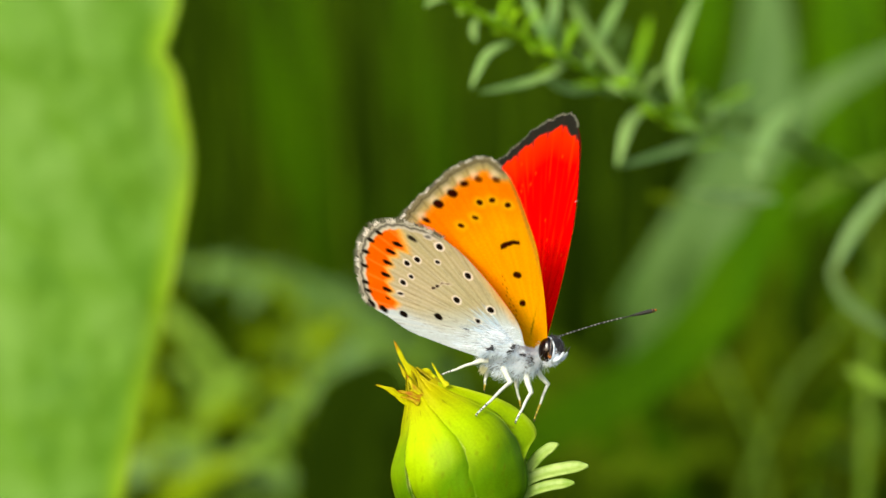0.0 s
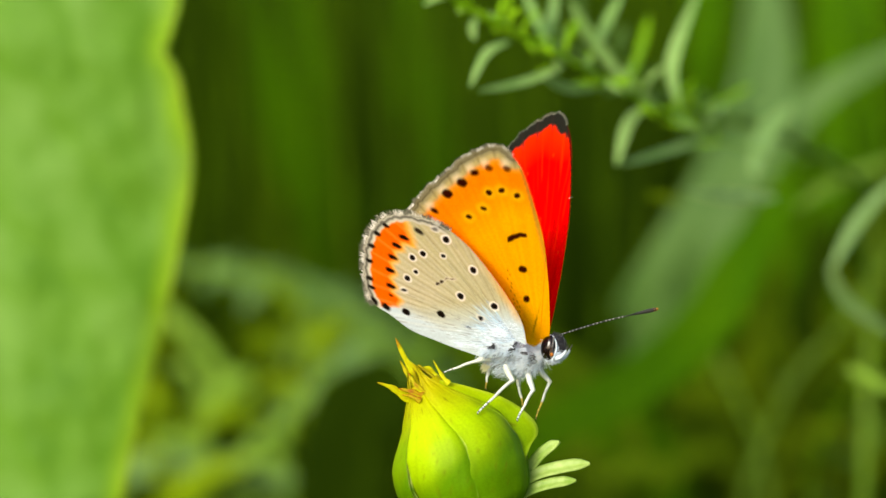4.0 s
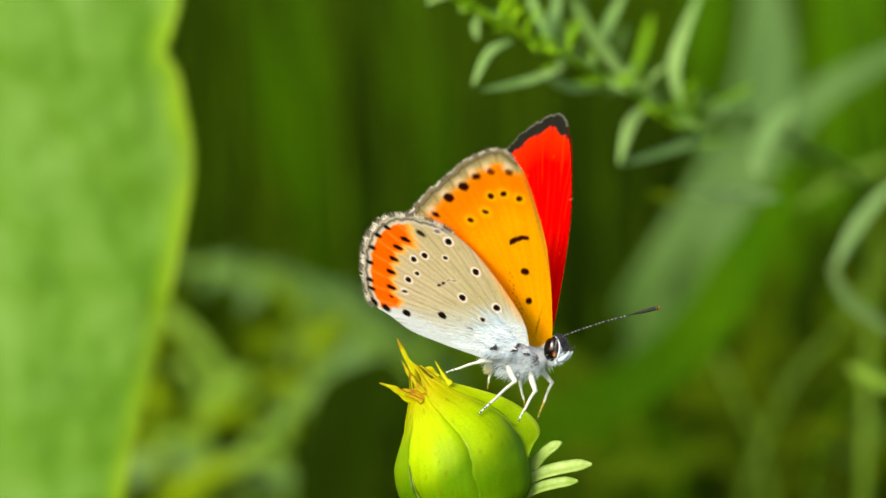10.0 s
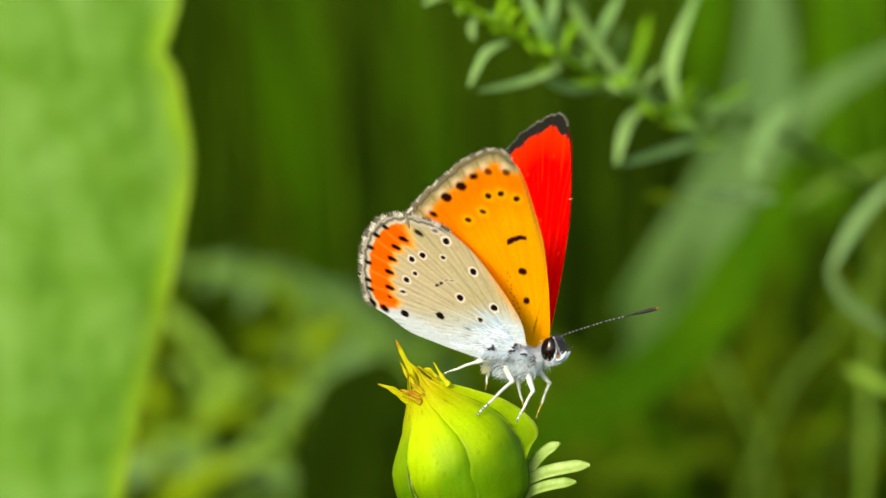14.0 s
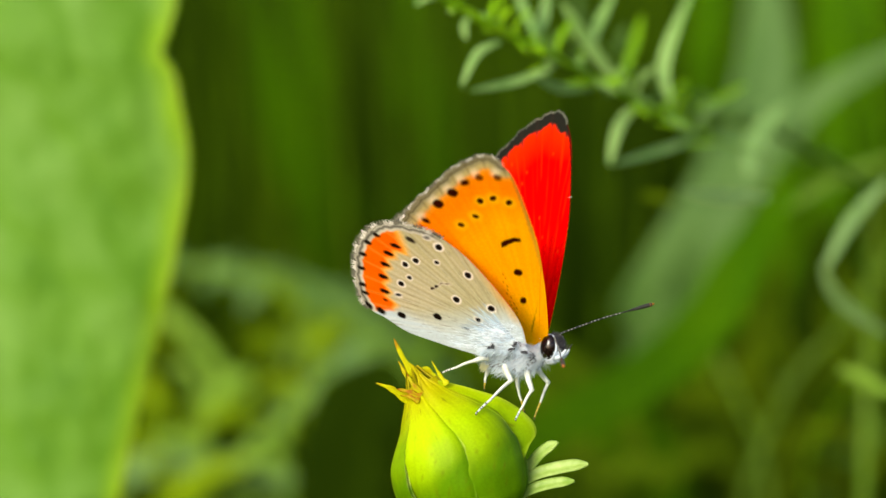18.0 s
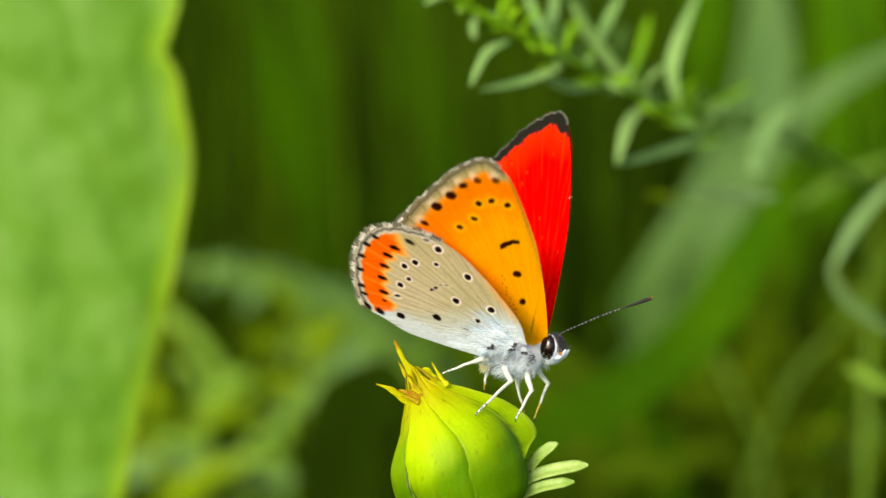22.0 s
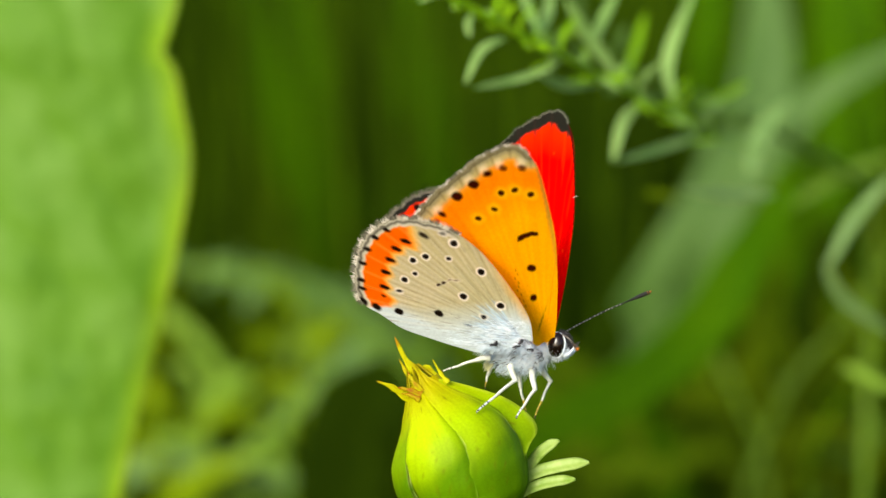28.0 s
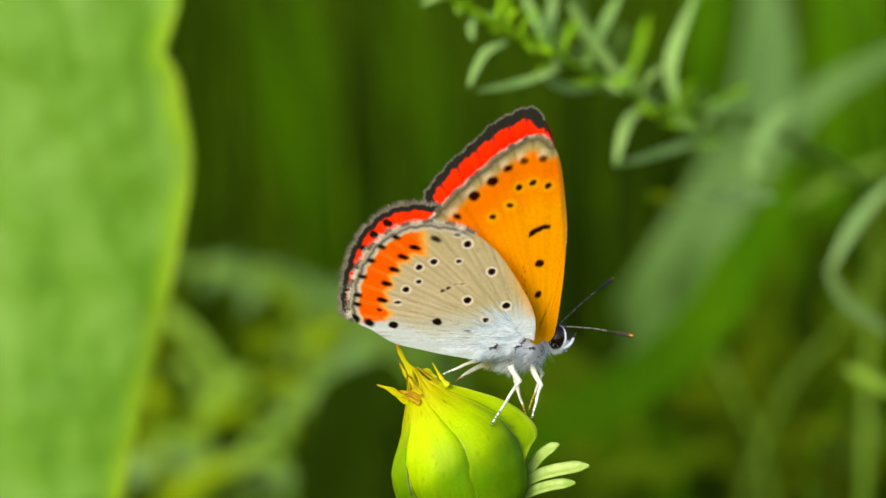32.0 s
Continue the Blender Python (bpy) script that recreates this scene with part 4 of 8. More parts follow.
def paint_hind_under(u, v, rim, ang, rad):
    col = np.tile(np.array(rgb(186, 181, 136)[:3]), (len(u), 1))
    col = lay(col, np.clip((rad - 6) / 7, 0, 1) * 0.35, rgb(196, 178, 124))
    col = lay(col, np.clip(-0.55 - ang, 0, 0.5) * 0.5 * np.clip((rad - 4) / 4, 0, 1), rgb(206, 200, 176))
    col = lay(col, np.clip((5.5 - rad) / 4, 0, 1) * 0.5, rgb(200, 200, 170))
    veins = np.min([np.abs(ang - a) for a in (0.0, -0.18, -0.34, -0.48, -0.61, -0.716, -0.824, -0.94, -1.066, -1.175, -1.28, -1.4)], axis=0) * rad
    cell = np.clip(veins / 0.6, 0, 1)
    white = np.clip((3.3 - v + 0.10 * (u + 5)) / 3.0, 0, 1)
    inner = 2.25 - 0.466 * (u + 12.5)
    white = np.maximum(white, np.clip((2.2 - (v - inner)) / 1.6, 0, 1))
    col = lay(col, np.clip(white + np.clip((3.6 - rad) / 3.6, 0, 1) * 0.4, 0, 1) * 0.92, rgb(206, 220, 226))
    col = col * streaks(ang, rad, 0.10, 9)[:, None]
    # pale rays between the veins, brown hair lines beside them
    col = lay(col, soft(np.abs(veins - 0.3), 0.10, 0.2) * np.clip((rad - 4) / 4, 0, 1) * 0.20, rgb(232, 226, 206))
    col = lay(col, soft(veins, 0.07, 0.16) * 0.26 * np.clip((v - 1.5) / 2, 0, 1), rgb(146, 122, 84))
    rnd = random.Random(55)
    for _ in range(170):
        a0, r0 = rnd.uniform(-1.55, 0.1), rnd.uniform(2.5, 12.5)
        near_inner = 1.0 if a0 > -1.15 else 1.5
        col = lay(col, soft(np.abs(ang - a0) * rad, 0.032, 0.08) * soft(np.abs(rad - r0), rnd.uniform(0.1, 0.6), 0.3) * rnd.uniform(0.12, 0.45) * near_inner, rgb(106, 88, 60))
    # bluish scales brushed outwards from the root
    for _ in range(190):
        a0, r0 = rnd.uniform(-1.75, -0.3), 0.6 + 3.5 * rnd.random() ** 1.5
        tone = rgb(196, 224, 244) if rnd.random() < 0.68 else rgb(138, 152, 166)
        col = lay(col, soft(np.abs(ang - a0) * rad, rnd.uniform(0.03, 0.08), 0.1) * soft(np.abs(rad - r0), rnd.uniform(0.3, 0.8), 0.4) * rnd.uniform(0.3, 0.7), tone)
    lead = np.interp(v, (1.2, 3.0, 5.2, 7.5, 9.25), (1.25, 0.98, 0.25, -0.75, -1.75)) - u
    col = lay(col, np.clip((0.95 - lead) / 0.85, 0, 1) * np.clip((7.5 - v) / 3, 0, 1) * np.clip((v - 0.9) / 1.3, 0, 1) * 0.6, rgb(236, 178, 66))
    # orange band in blocks between the veins, with the two rows of black wedges
    scallop = 0.5 * cell - 0.35
    reach = np.clip((-7.0 - u) / 0.7, 0, 1) * np.clip((v - 2.7) / 0.4, 0, 1)
    col = lay(col, np.clip((3.5 + scallop - rim) / 0.6, 0, 1) * np.clip((-6.5 - u) / 0.8, 0, 1) * np.clip((v - 2.7) / 0.4, 0, 1) * 0.9, rgb(252, 184, 44))
    band = np.clip((3.05 + scallop - rim) / 0.45, 0, 1) * np.clip((rim - 0.62) / 0.2, 0, 1) * reach
    col = lay(col, band * (1 - 0.35 * soft(veins, 0.10, 0.2)), rgb(255, 102, 0))
    col = lay(col, soft(veins, 0.04, 0.08) * band * 0.5, rgb(150, 66, 10))
    edge = np.clip((-2.8 - u) / 1, 0, 1) * np.clip((v - 2.2) / 0.6, 0, 1)
    col = lay(col, np.clip((0.78 - rim) / 0.16, 0, 1) * edge, rgb(206, 200, 178))
    col = lay(col, soft(np.abs(rim - 0.30), 0.13, 0.16) * edge * 0.85, rgb(84, 80, 70))
    col = lay(col, soft(rim, 0.05, 0.12) * edge, rgb(140, 136, 116))
    ink, halo = rgb(22, 14, 8), rgb(250, 244, 230)
    col = lay(col, dots(u, v, HIND_BIG, 0.49, blur=0.16) * 0.9, halo)
    col = lay(col, dots(u, v, HIND_MID, 0.44, blur=0.16) * 0.86, halo)
    col = lay(col, dots(u, v, HIND_SMALL, 0.35, blur=0.16) * 0.8, halo)
    col = lay(col, dots(u, v, [(-4.34, 10.62), (-2.88, 1.82), (-10.0, 4.55)], 0.42, 0.32, -0.3, 0.2) * 0.8, halo)
    col = lay(col, dots(u, v, HIND_BIG, 0.36, 0.33, 0.4), ink)
    col = lay(col, dots(u, v, HIND_MID, 0.32, 0.29, 0.3), ink)
    col = lay(col, dots(u, v, HIND_SMALL, 0.25, 0.22), ink)
    col = lay(col, dots(u, v, [(-10.0, 4.55)], 0.36, 0.16, 0.0), ink)
    col = lay(col, dots(u, v, [(-2.88, 1.82)], 0.28, 0.25, -0.3), ink)
    col = lay(col, dots(u, v, [(-4.52, 0.87)], 0.30, 0.10, -0.3) * 0.9, ink)
    col = lay(col, dots(u, v, [(-4.34, 10.62)], 0.34, 0.20, -0.3, 0.2) * 0.85, rgb(50, 46, 36))
    col = lay(col, dots(u, v, [(-6.12, 10.4)], 0.48, 0.28, -0.6, 0.2), rgb(44, 34, 22))
    col = lay(col, dots(u, v, [(-10.62, 2.33), (-6.95, 2.16)], 0.42, 0.36, -0.4), ink)
    col = lay(col, dots(u, v, HIND_OUTER, 0.38, 0.24, -0.4, 0.15), ink)
    col = lay(col, dots(u, v, HIND_INNER[:5], 0.50, 0.25, -0.45, 0.15), ink)
    col = lay(col, dots(u, v, HIND_INNER[5:], 0.24, 0.14, -0.45, 0.15), ink)
    col = lay(col, dots(u, v, [(-13.75, 3.45), (-12.6, 2.85)], 0.5, 0.32, -0.8, 0.2), ink)
    # the broken thread at the end of the cell
    mark = np.abs(v - np.interp(u, (-6.5, -6.14, -5.65, -5.0, -4.2, -3.9), (5.1, 5.21, 5.4, 5.74, 5.68, 5.6)))
    col = lay(col, soft(mark, 0.15, 0.15) * soft(np.abs(u + 5.2), 1.2, 0.2) * 0.5, rgb(236, 226, 204))
    col = lay(col, soft(mark, 0.07, 0.10) * soft(np.abs(u + 5.2), 1.15, 0.15) * (0.65 + 0.3 * np.sin(u * 11)), rgb(84, 54, 26))
    col = lay(col, dots(u, v, [(-6.14, 5.21), (-5.65, 5.42)], 0.22, 0.14, 0.3, 0.1), rgb(52, 32, 14))
    return col


def paint_fore_upper(u, v, rim, ang, rad):
    col = np.tile(np.array(rgb(244, 0, 0)[:3]), (len(u), 1))
    col = lay(col, np.clip((3.2 - rim) / 2.8, 0, 1) * 0.7, rgb(255, 52, 0))
    col = col * streaks(ang, rad, 0.10, 3)[:, None]
    veins = np.min([np.abs(ang - a) for a in FORE_VEINS], axis=0) * rad
    col = lay(col, soft(veins, 0.08, 0.25) * (0.22 + 0.4 * np.clip((2.6 - rim) / 2, 0, 1)), rgb(120, 0, 0))
    rnd = random.Random(77)
    for _ in range(70):
        a0, r0, r1 = rnd.uniform(-0.75, 0.25), rnd.uniform(3, 16), rnd.uniform(0.5, 3.5)
        col = lay(col, soft(np.abs(ang - a0) * rad, 0.05, 0.10) * soft(np.abs(rad - r0 - r1), r1, 1.0) * rnd.uniform(0.05, 0.16), rgb(255, rnd.choice((60, 80, 100)), 0))
    for _ in range(26):
        a0, r0 = rnd.uniform(-0.7, 0.2), rnd.uniform(5, 17)
        col = lay(col, soft(np.abs(ang - a0) * rad, 0.06, 0.1) * soft(np.abs(rad - r0), 0.12, 0.15) * 0.22, rgb(255, 130, 20))
    wide = 0.40 + 0.34 * np.clip((v - 16.5) / 3, 0, 1) + 0.09 * np.sin(ang * 60) + 0.05 * np.sin(ang * 151)
    col = lay(col, soft(rim, wide, 0.25), rgb(34, 34, 28))
    col = lay(col, soft(veins, 0.10, 0.2) * soft(rim, wide + 0.5, 0.5) * 0.8, rgb(44, 36, 30))
    col = lay(col, dots(u, v, [(1.6, 18.7), (1.9, 18.0)], 0.62, 0.34, -1.1, 0.2), rgb(34, 34, 28))
    front = 2.45 - 0.0125 * (v - 10.9) ** 2
    col = lay(col, soft(np.abs(u - front), 0.13, 0.16), rgb(70, 14, 8))
    col = lay(col, np.clip((2.6 - rad) / 2.5, 0, 1) * 0.5, rgb(90, 20, 10))
    col = lay(col, soft(rim, -0.30, 0.12), rgb(112, 118, 100))
    return col


def paint_hind_upper(u, v, rim, ang, rad):
    col = np.tile(np.array(rgb(255, 46, 0)[:3]), (len(u), 1))
    col = col * streaks(ang, rad, 0.12, 6)[:, None]
    cell = np.abs(np.sin(ang * 9.0 + 0.4)) * rad
    col = lay(col, soft(cell, 0.08, 0.25) * 0.4, rgb(110, 10, 0))
    margin = (v > 2.4) & (u < -2.5)
    col = lay(col, soft(rim, 0.36, 0.2) * margin, rgb(34, 33, 28))
    col = lay(col, soft(cell, 0.16, 0.25) * soft(rim, 1.0, 0.4) * margin * 0.85, rgb(36, 24, 18))
    col = lay(col, dots(u, v, [(a + 0.1, b - 0.1) for a, b in HIND_OUTER], 0.46, 0.34, -0.5, 0.15), rgb(26, 16, 12))
    col = lay(col, soft(rim, -0.14, 0.12) * margin, rgb(112, 110, 96))
    col = lay(col, np.clip((3.4 - v) / 0.9, 0, 1), rgb(186, 180, 168))
    return col


def wing(name, edge, margin, root, under, upper, near, parent, label, seed, camber):
    """Two scale-covered skins a hair apart on a veined, slightly cambered plate; margin: stretch of the edge that is the outer margin."""
    rnd = random.Random(seed)
    line = np.array([tuple(p)[:2] for p in spline([(a, b, 0) for a, b in edge], 380)])
    n = len(line)
    lo, hi = int(margin[0] * (n - 1)), int(margin[1] * (n - 1))
    tang = np.gradient(line, axis=0)
    nrm = np.stack([-tang[:, 1], tang[:, 0]], 1)
    nrm /= np.linalg.norm(nrm, axis=1)[:, None] + 1e-9
    mid = line.mean(0)
    nrm *= np.sign(((line - mid) * nrm).sum(1))[:, None]
    idx = np.arange(n)
    win = np.clip((idx - lo) / 15, 0, 1) * np.clip((hi - idx) / 15, 0, 1)
    grow = (0.22 if near else 0.40) if "fore" in name else (0.08 if near else 0.28)
    line = line + nrm * (win * (grow + 0.055 * np.sin((idx - lo) / (hi - lo) * math.pi * 19) + 0.05 * np.sin(idx * 0.71 + seed)))[:, None]
    ns = 165
    s = (np.linspace(0, 1, ns + 1) ** 0.75)[:, None, None]
    root = np.array(root)
    pts = root + s * (line[None] - root)
    u, v = pts[..., 0].ravel(), pts[..., 1].ravel()
    rimline = line[lo:hi]
    rim = np.full(u.shape, 9.0)
    for k in range(0, len(rimline), 3):
        rim = np.minimum(rim, np.hypot(u - rimline[k, 0], v - rimline[k, 1]))
    rim = rim - grow
    ang, rad = np.arctan2(u - root[0], v - root[1]), np.hypot(u - root[0], v - root[1])
    veins = np.exp(-(np.sin(ang * (13.0 if "fore" in name else 9.0) + (0 if "fore" in name else 0.4)) * rad / 0.22) ** 2) * np.clip(rad / 3, 0, 1)
    wave = 0.05 * veins + camber * (rad / 18) ** 2 * 1.1 + 0.06 * np.sin(ang * 26) * np.clip((2.5 - rim) / 2.5, 0, 1)
    verts, faces, cols = [], [], []
    w = n
    quad = (np.arange(ns)[:, None] * w + np.arange(n - 1)[None]).ravel()
    q = np.stack([quad, quad + 1, quad + w + 1, quad + w], 1)
    for lift, paint, flip in ((0.035, under if near else upper, False), (-0.035, upper if near else under, True)):
        k = 1.0 if (not flip) else 0.988
        verts.append(np.stack([root[0] + (u - root[0]) * k, root[1] + (v - root[1]) * k, wave + lift], 1) * 0.001)
        wu = u + 0.022 * np.sin(v * 9.1 + 1.3 * np.sin(u * 5.3))
        wv = v + 0.022 * np.sin(u * 8.3 + 1.7 * np.sin(v * 4.7))
        cols.append(paint(wu, wv, rim, ang, rad))
        faces.append((q if flip else q[:, ::-1]) + (len(u) if flip else 0))
    verts, faces, cols = np.concatenate(verts), np.concatenate(faces), np.concatenate(cols)
    ob = part(name, (verts.tolist(), faces.tolist()), M_WING, parent, label)
    set_tint(ob, np.clip(cols, 0.0005, 1.0))
    # hair fringe of the outer margin, pale tufts between dark ones
    for dark in (False, True):
        fv, ff = [], []
        for k in range(lo, hi):
            for _ in range(3):
                if (math.sin((k - lo) / (hi - lo) * math.pi * 19) > 0.1) != dark:
                    continue
                j = min(hi, k + 1)
                f = rnd.random()
                b = line[k] * (1 - f) + line[j] * f
                o = nrm[k] + tang[k] / (np.linalg.norm(tang[k]) + 1e-9) * rnd.uniform(-0.7, 0.7)
                ln = rnd.uniform(0.08, 0.2) if "fore" in name else rnd.uniform(0.16, 0.56)
                tip = b + o * ln
                sd = np.array([-o[1], o[0]]) * (0.035 if "fore" in name else 0.05)
                zz = float(camber * (np.hypot(*(b - root)) / 18) ** 2 * 1.1) + rnd.uniform(-0.03, 0.03)
                i0 = len(fv)
                back = b - o * 0.12
                fv += [(back[0] - sd[0], back[1] - sd[1], zz), (back[0] + sd[0], back[1] + sd[1], zz), (back[0], back[1], zz + 0.05), (tip[0], tip[1], zz + rnd.uniform(-0.05, 0.05))]
                ff += [(i0, i0 + 1, i0 + 3), (i0 + 1, i0 + 2, i0 + 3), (i0 + 2, i0, i0 + 3)]
        part("fringe", scaled((fv, ff)), M_FRINGE_DARK if dark or not near else M_FRINGE, ob, "ragged pale hair fringe" if not dark else "ragged dark hair fringe", smooth=False)
    return ob


butterfly = thing("butterfly", STAGE @ mm(6.3, -8.9, 0), "copper butterfly, orange black-dotted wings raised, perched on the bud", "butterfly")
near_forewing = wing("forewing", FORE_EDGE, (0.36, 0.745), (0.0, -0.1), paint_fore_under, paint_fore_upper, True, butterfly, "orange forewing underside with black spots and grey margin", 1, 0.5)
# the near hindwing's inner margin hangs a little lower
HIND_EDGE_NEAR = [(a, b - (0.62 if a < -5 else 0.28) if -12 < a < -3 and b < 2 else b) for a, b in HIND_EDGE]
near_hindwing = wing("hindwing", HIND_EDGE_NEAR, (0.28, 0.705), (0.0, -0.3), paint_hind_under, paint_hind_upper, True, butterfly, "beige hindwing underside, white-ringed dots and orange band", 2, 0.3)
far_forewing = wing("forewing", FORE_EDGE, (0.36, 0.745), (0.0, -0.1), paint_fore_under, paint_fore_upper, False, butterfly, "bright red forewing upper side with black margin", 3, -0.4)
# and the far one's stays hidden behind it
HIND_EDGE_FAR = [(a, b + 0.65 if a < -2 and b < 2.5 else b + 0.25 if a < -13 and b < 3.5 else b) for a, b in HIND_EDGE]
far_hindwing = wing("hindwing", HIND_EDGE_FAR, (0.28, 0.705), (0.0, -0.3), paint_hind_under, paint_hind_upper, False, butterfly, "red-orange hindwing upper side with black dotted margin", 4, -0.3)


part("bristle", scaled(tube([Vector((2.3, 12.2, 0)), Vector((2.55, 12.28, 0)), Vector((2.75, 12.24, 0))], lambda t: 0.03 - 0.025 * t, 6)), M_FRINGE, far_forewing)


def hairs(spots, length, width, flow, seed, count_each=1, droop=0.0):
    """Fine hairs on (place, normal) pairs, combed along flow."""
    rnd = random.Random(seed)
    v, f = [], []
    for p, nn in spots:
        for _ in range(count_each):
            d = (nn * rnd.uniform(0.25, 0.8) + flow * rnd.uniform(0.5, 1.1) + Vector((rnd.uniform(-1, 1), rnd.uniform(-1, 1) - droop, rnd.uniform(-1, 1))) * 0.45).normalized()
            ln = length * rnd.uniform(0.5, 1.2)
            a = d.orthogonal().normalized() * width
            b = d.cross(a)
            i = len(v)
            m = p + d * ln * 0.5 + nn * 0.03
            v += [p + a, p - a * 0.5 + b * 0.87, p - a * 0.5 - b * 0.87, m + a * 0.8, m - a * 0.4 + b * 0.7, m - a * 0.4 - b * 0.7, p + d * ln - nn * 0.08 * ln]
            f += [(i, i + 1, i + 4, i + 3), (i + 1, i + 2, i + 5, i + 4), (i + 2, i, i + 3, i + 5), (i + 3, i + 4, i + 6), (i + 4, i + 5, i + 6), (i + 5, i + 3, i + 6)]
    return v, f


def on_ball(center, radii, turn, count, seed):
    rnd = random.Random(seed)
    out = []
    for _ in range(count):
        d = Vector((rnd.gauss(0, 1), rnd.gauss(0, 1), rnd.gauss(0, 1))).normalized()
        p = Vector((d.x * radii[0], d.y * radii[1], d.z * radii[2]))
        nn = Vector((d.x / radii[0], d.y / radii[1], d.z / radii[2])).normalized()
        out.append((Vector(center) + turn @ p, (turn @ nn).normalized()))
    return out


def butterfly_body():
    tilt = Matrix.Rotation(radians(-8), 3, "Z")
    th_c, th_r = (-0.2, -0.42, 0.0), (2.6, 1.42, 1.25)
    thorax = part("thorax", scaled(ball(th_c, th_r, tilt, 36, 24)), M_BODY, butterfly, "grey-white furry thorax")
    part("fur", scaled(hairs(on_ball(th_c, th_r, tilt, 1900, 3), 1.25, 0.017, Vector((-1.0, -0.35, 0)), 5)), M_FUR, thorax, "white hair", smooth=False)
    part("grey_fur", scaled(hairs(on_ball(th_c, (2.62, 1.45, 1.3), tilt, 120, 14), 1.0, 0.014, Vector((-1.0, -0.3, 0)), 15)), M_GREY_FUR, thorax, "blue-grey hair", smooth=False)
    under = [(Vector((-2.9 + 0.45 * math.cos(k * 2.4) * (k % 7) / 7, -1.05 + 0.4 * math.sin(k * 2.4) * (k % 5) / 5, 0.75)), Vector((-0.2, -0.5, 0.8)).normalized()) for k in range(170)]
    part("belly_tuft", scaled(hairs(under, 0.55, 0.024, Vector((-0.3, -0.8, 0)), 16)), M_CREAM_FUR, thorax, "cream-coloured hair tuft", smooth=False)
    part("dark_fur", scaled(hairs([s for s in on_ball(th_c, (2.7, 1.6, 1.75), tilt, 1100, 8) if noise.noise(s[0] * 1.3) > 0.22], 0.55, 0.024, Vector((-0.8, 0.1, 0)), 6)), M_DARK_FUR, thorax, "dark hair tufts", smooth=False)
    back = Matrix.Rotation(radians(-18), 3, "Z")
    ab_c, ab_r = (-5.3, 2.0, -0.4), (4.8, 0.95, 0.85)
    abdomen = part("abdomen", scaled(ball(ab_c, ab_r, back, 30, 30)), M_BODY, butterfly, "slender whitish abdomen")
    part("fur", scaled(hairs([s for s in on_ball(ab_c, ab_r, back, 1500, 4)], 0.6, 0.025, Vector((-1, -0.1, 0)), 7)), M_FUR, abdomen, "white hair", smooth=False)
    hd_c, hd_r = Vector((3.25, 0.0, 0.0)), (1.0, 1.15, 1.0)
    head = part("head", scaled(ball(hd_c, hd_r, None, 28, 18)), M_BODY, butterfly, "small white and black head")
    eye_turn = Matrix.Rotation(radians(-14), 3, "Z")
    for z in (1, -1):
        part("eye", scaled(ball(hd_c + Vector((0.02, 0.02, 0.62 * z)), (0.72, 1.07, 0.55), eye_turn, 28, 18)), M_EYE, head, "glossy dark brown compound eye")
        rim = [hd_c + Vector((0.02, 0.02, 0.62 * z)) + eye_turn @ Vector((0.80 * math.cos(a), 1.14 * math.sin(a), 0.12 * z)) for a in [radians(-75 + 150 * k / 30) for k in range(31)]]
        part("eye_rim", scaled(tube(rim, lambda t: 0.02 + 0.065 * math.sin(math.pi * t), 6)), M_FUR, head, "white scale crescent before the eye")
        palp = spline([hd_c + Vector((0.5, -0.9, 0.35 * z)), hd_c + Vector((0.95, -0.85, 0.38 * z)), hd_c + Vector((1.35, -0.5, 0.35 * z)), hd_c + Vector((1.6, -0.15, 0.32 * z))], 14)
        pp = part("palp", scaled(tube(palp, lambda t: 0.2 * (1 - t) + 0.05, 8, 0.2)), M_FUR, head, "white palp with a dark tip")
        part("palp_tip", scaled(tube(spline([palp[-3], palp[-1], palp[-1] + Vector((0.25, 0.28, 0))], 8), lambda t: 0.10 * (1 - t) + 0.02, 6)), M_BLACK, head)
    part("face", scaled(ball(hd_c + Vector((0.42, 0.22, 0)), (0.66, 0.82, 0.66), None, 22, 14)), M_DARK_FUR, head, "black face between the eyes")
    part("face_fur", scaled(hairs([s for s in on_ball(hd_c, (1.05, 1.15, 0.75), Matrix.Identity(3), 1000, 12) if s[0].x > 3.45 and s[0].y > -0.45], 0.45, 0.035, Vector((0.5, 0.4, 0)), 9)), M_DARK_FUR, head, "black brow hair", smooth=False)
    part("cheek_fur", scaled(hairs([s for s in on_ball(hd_c, (1.05, 1.15, 0.9), Matrix.Identity(3), 700, 13) if s[0].y < -0.3 or s[0].x < 2.8], 0.5, 0.028, Vector((0.1, -0.4, 0)), 10)), M_FUR, head, "white cheek hair", smooth=False)


butterfly_body()


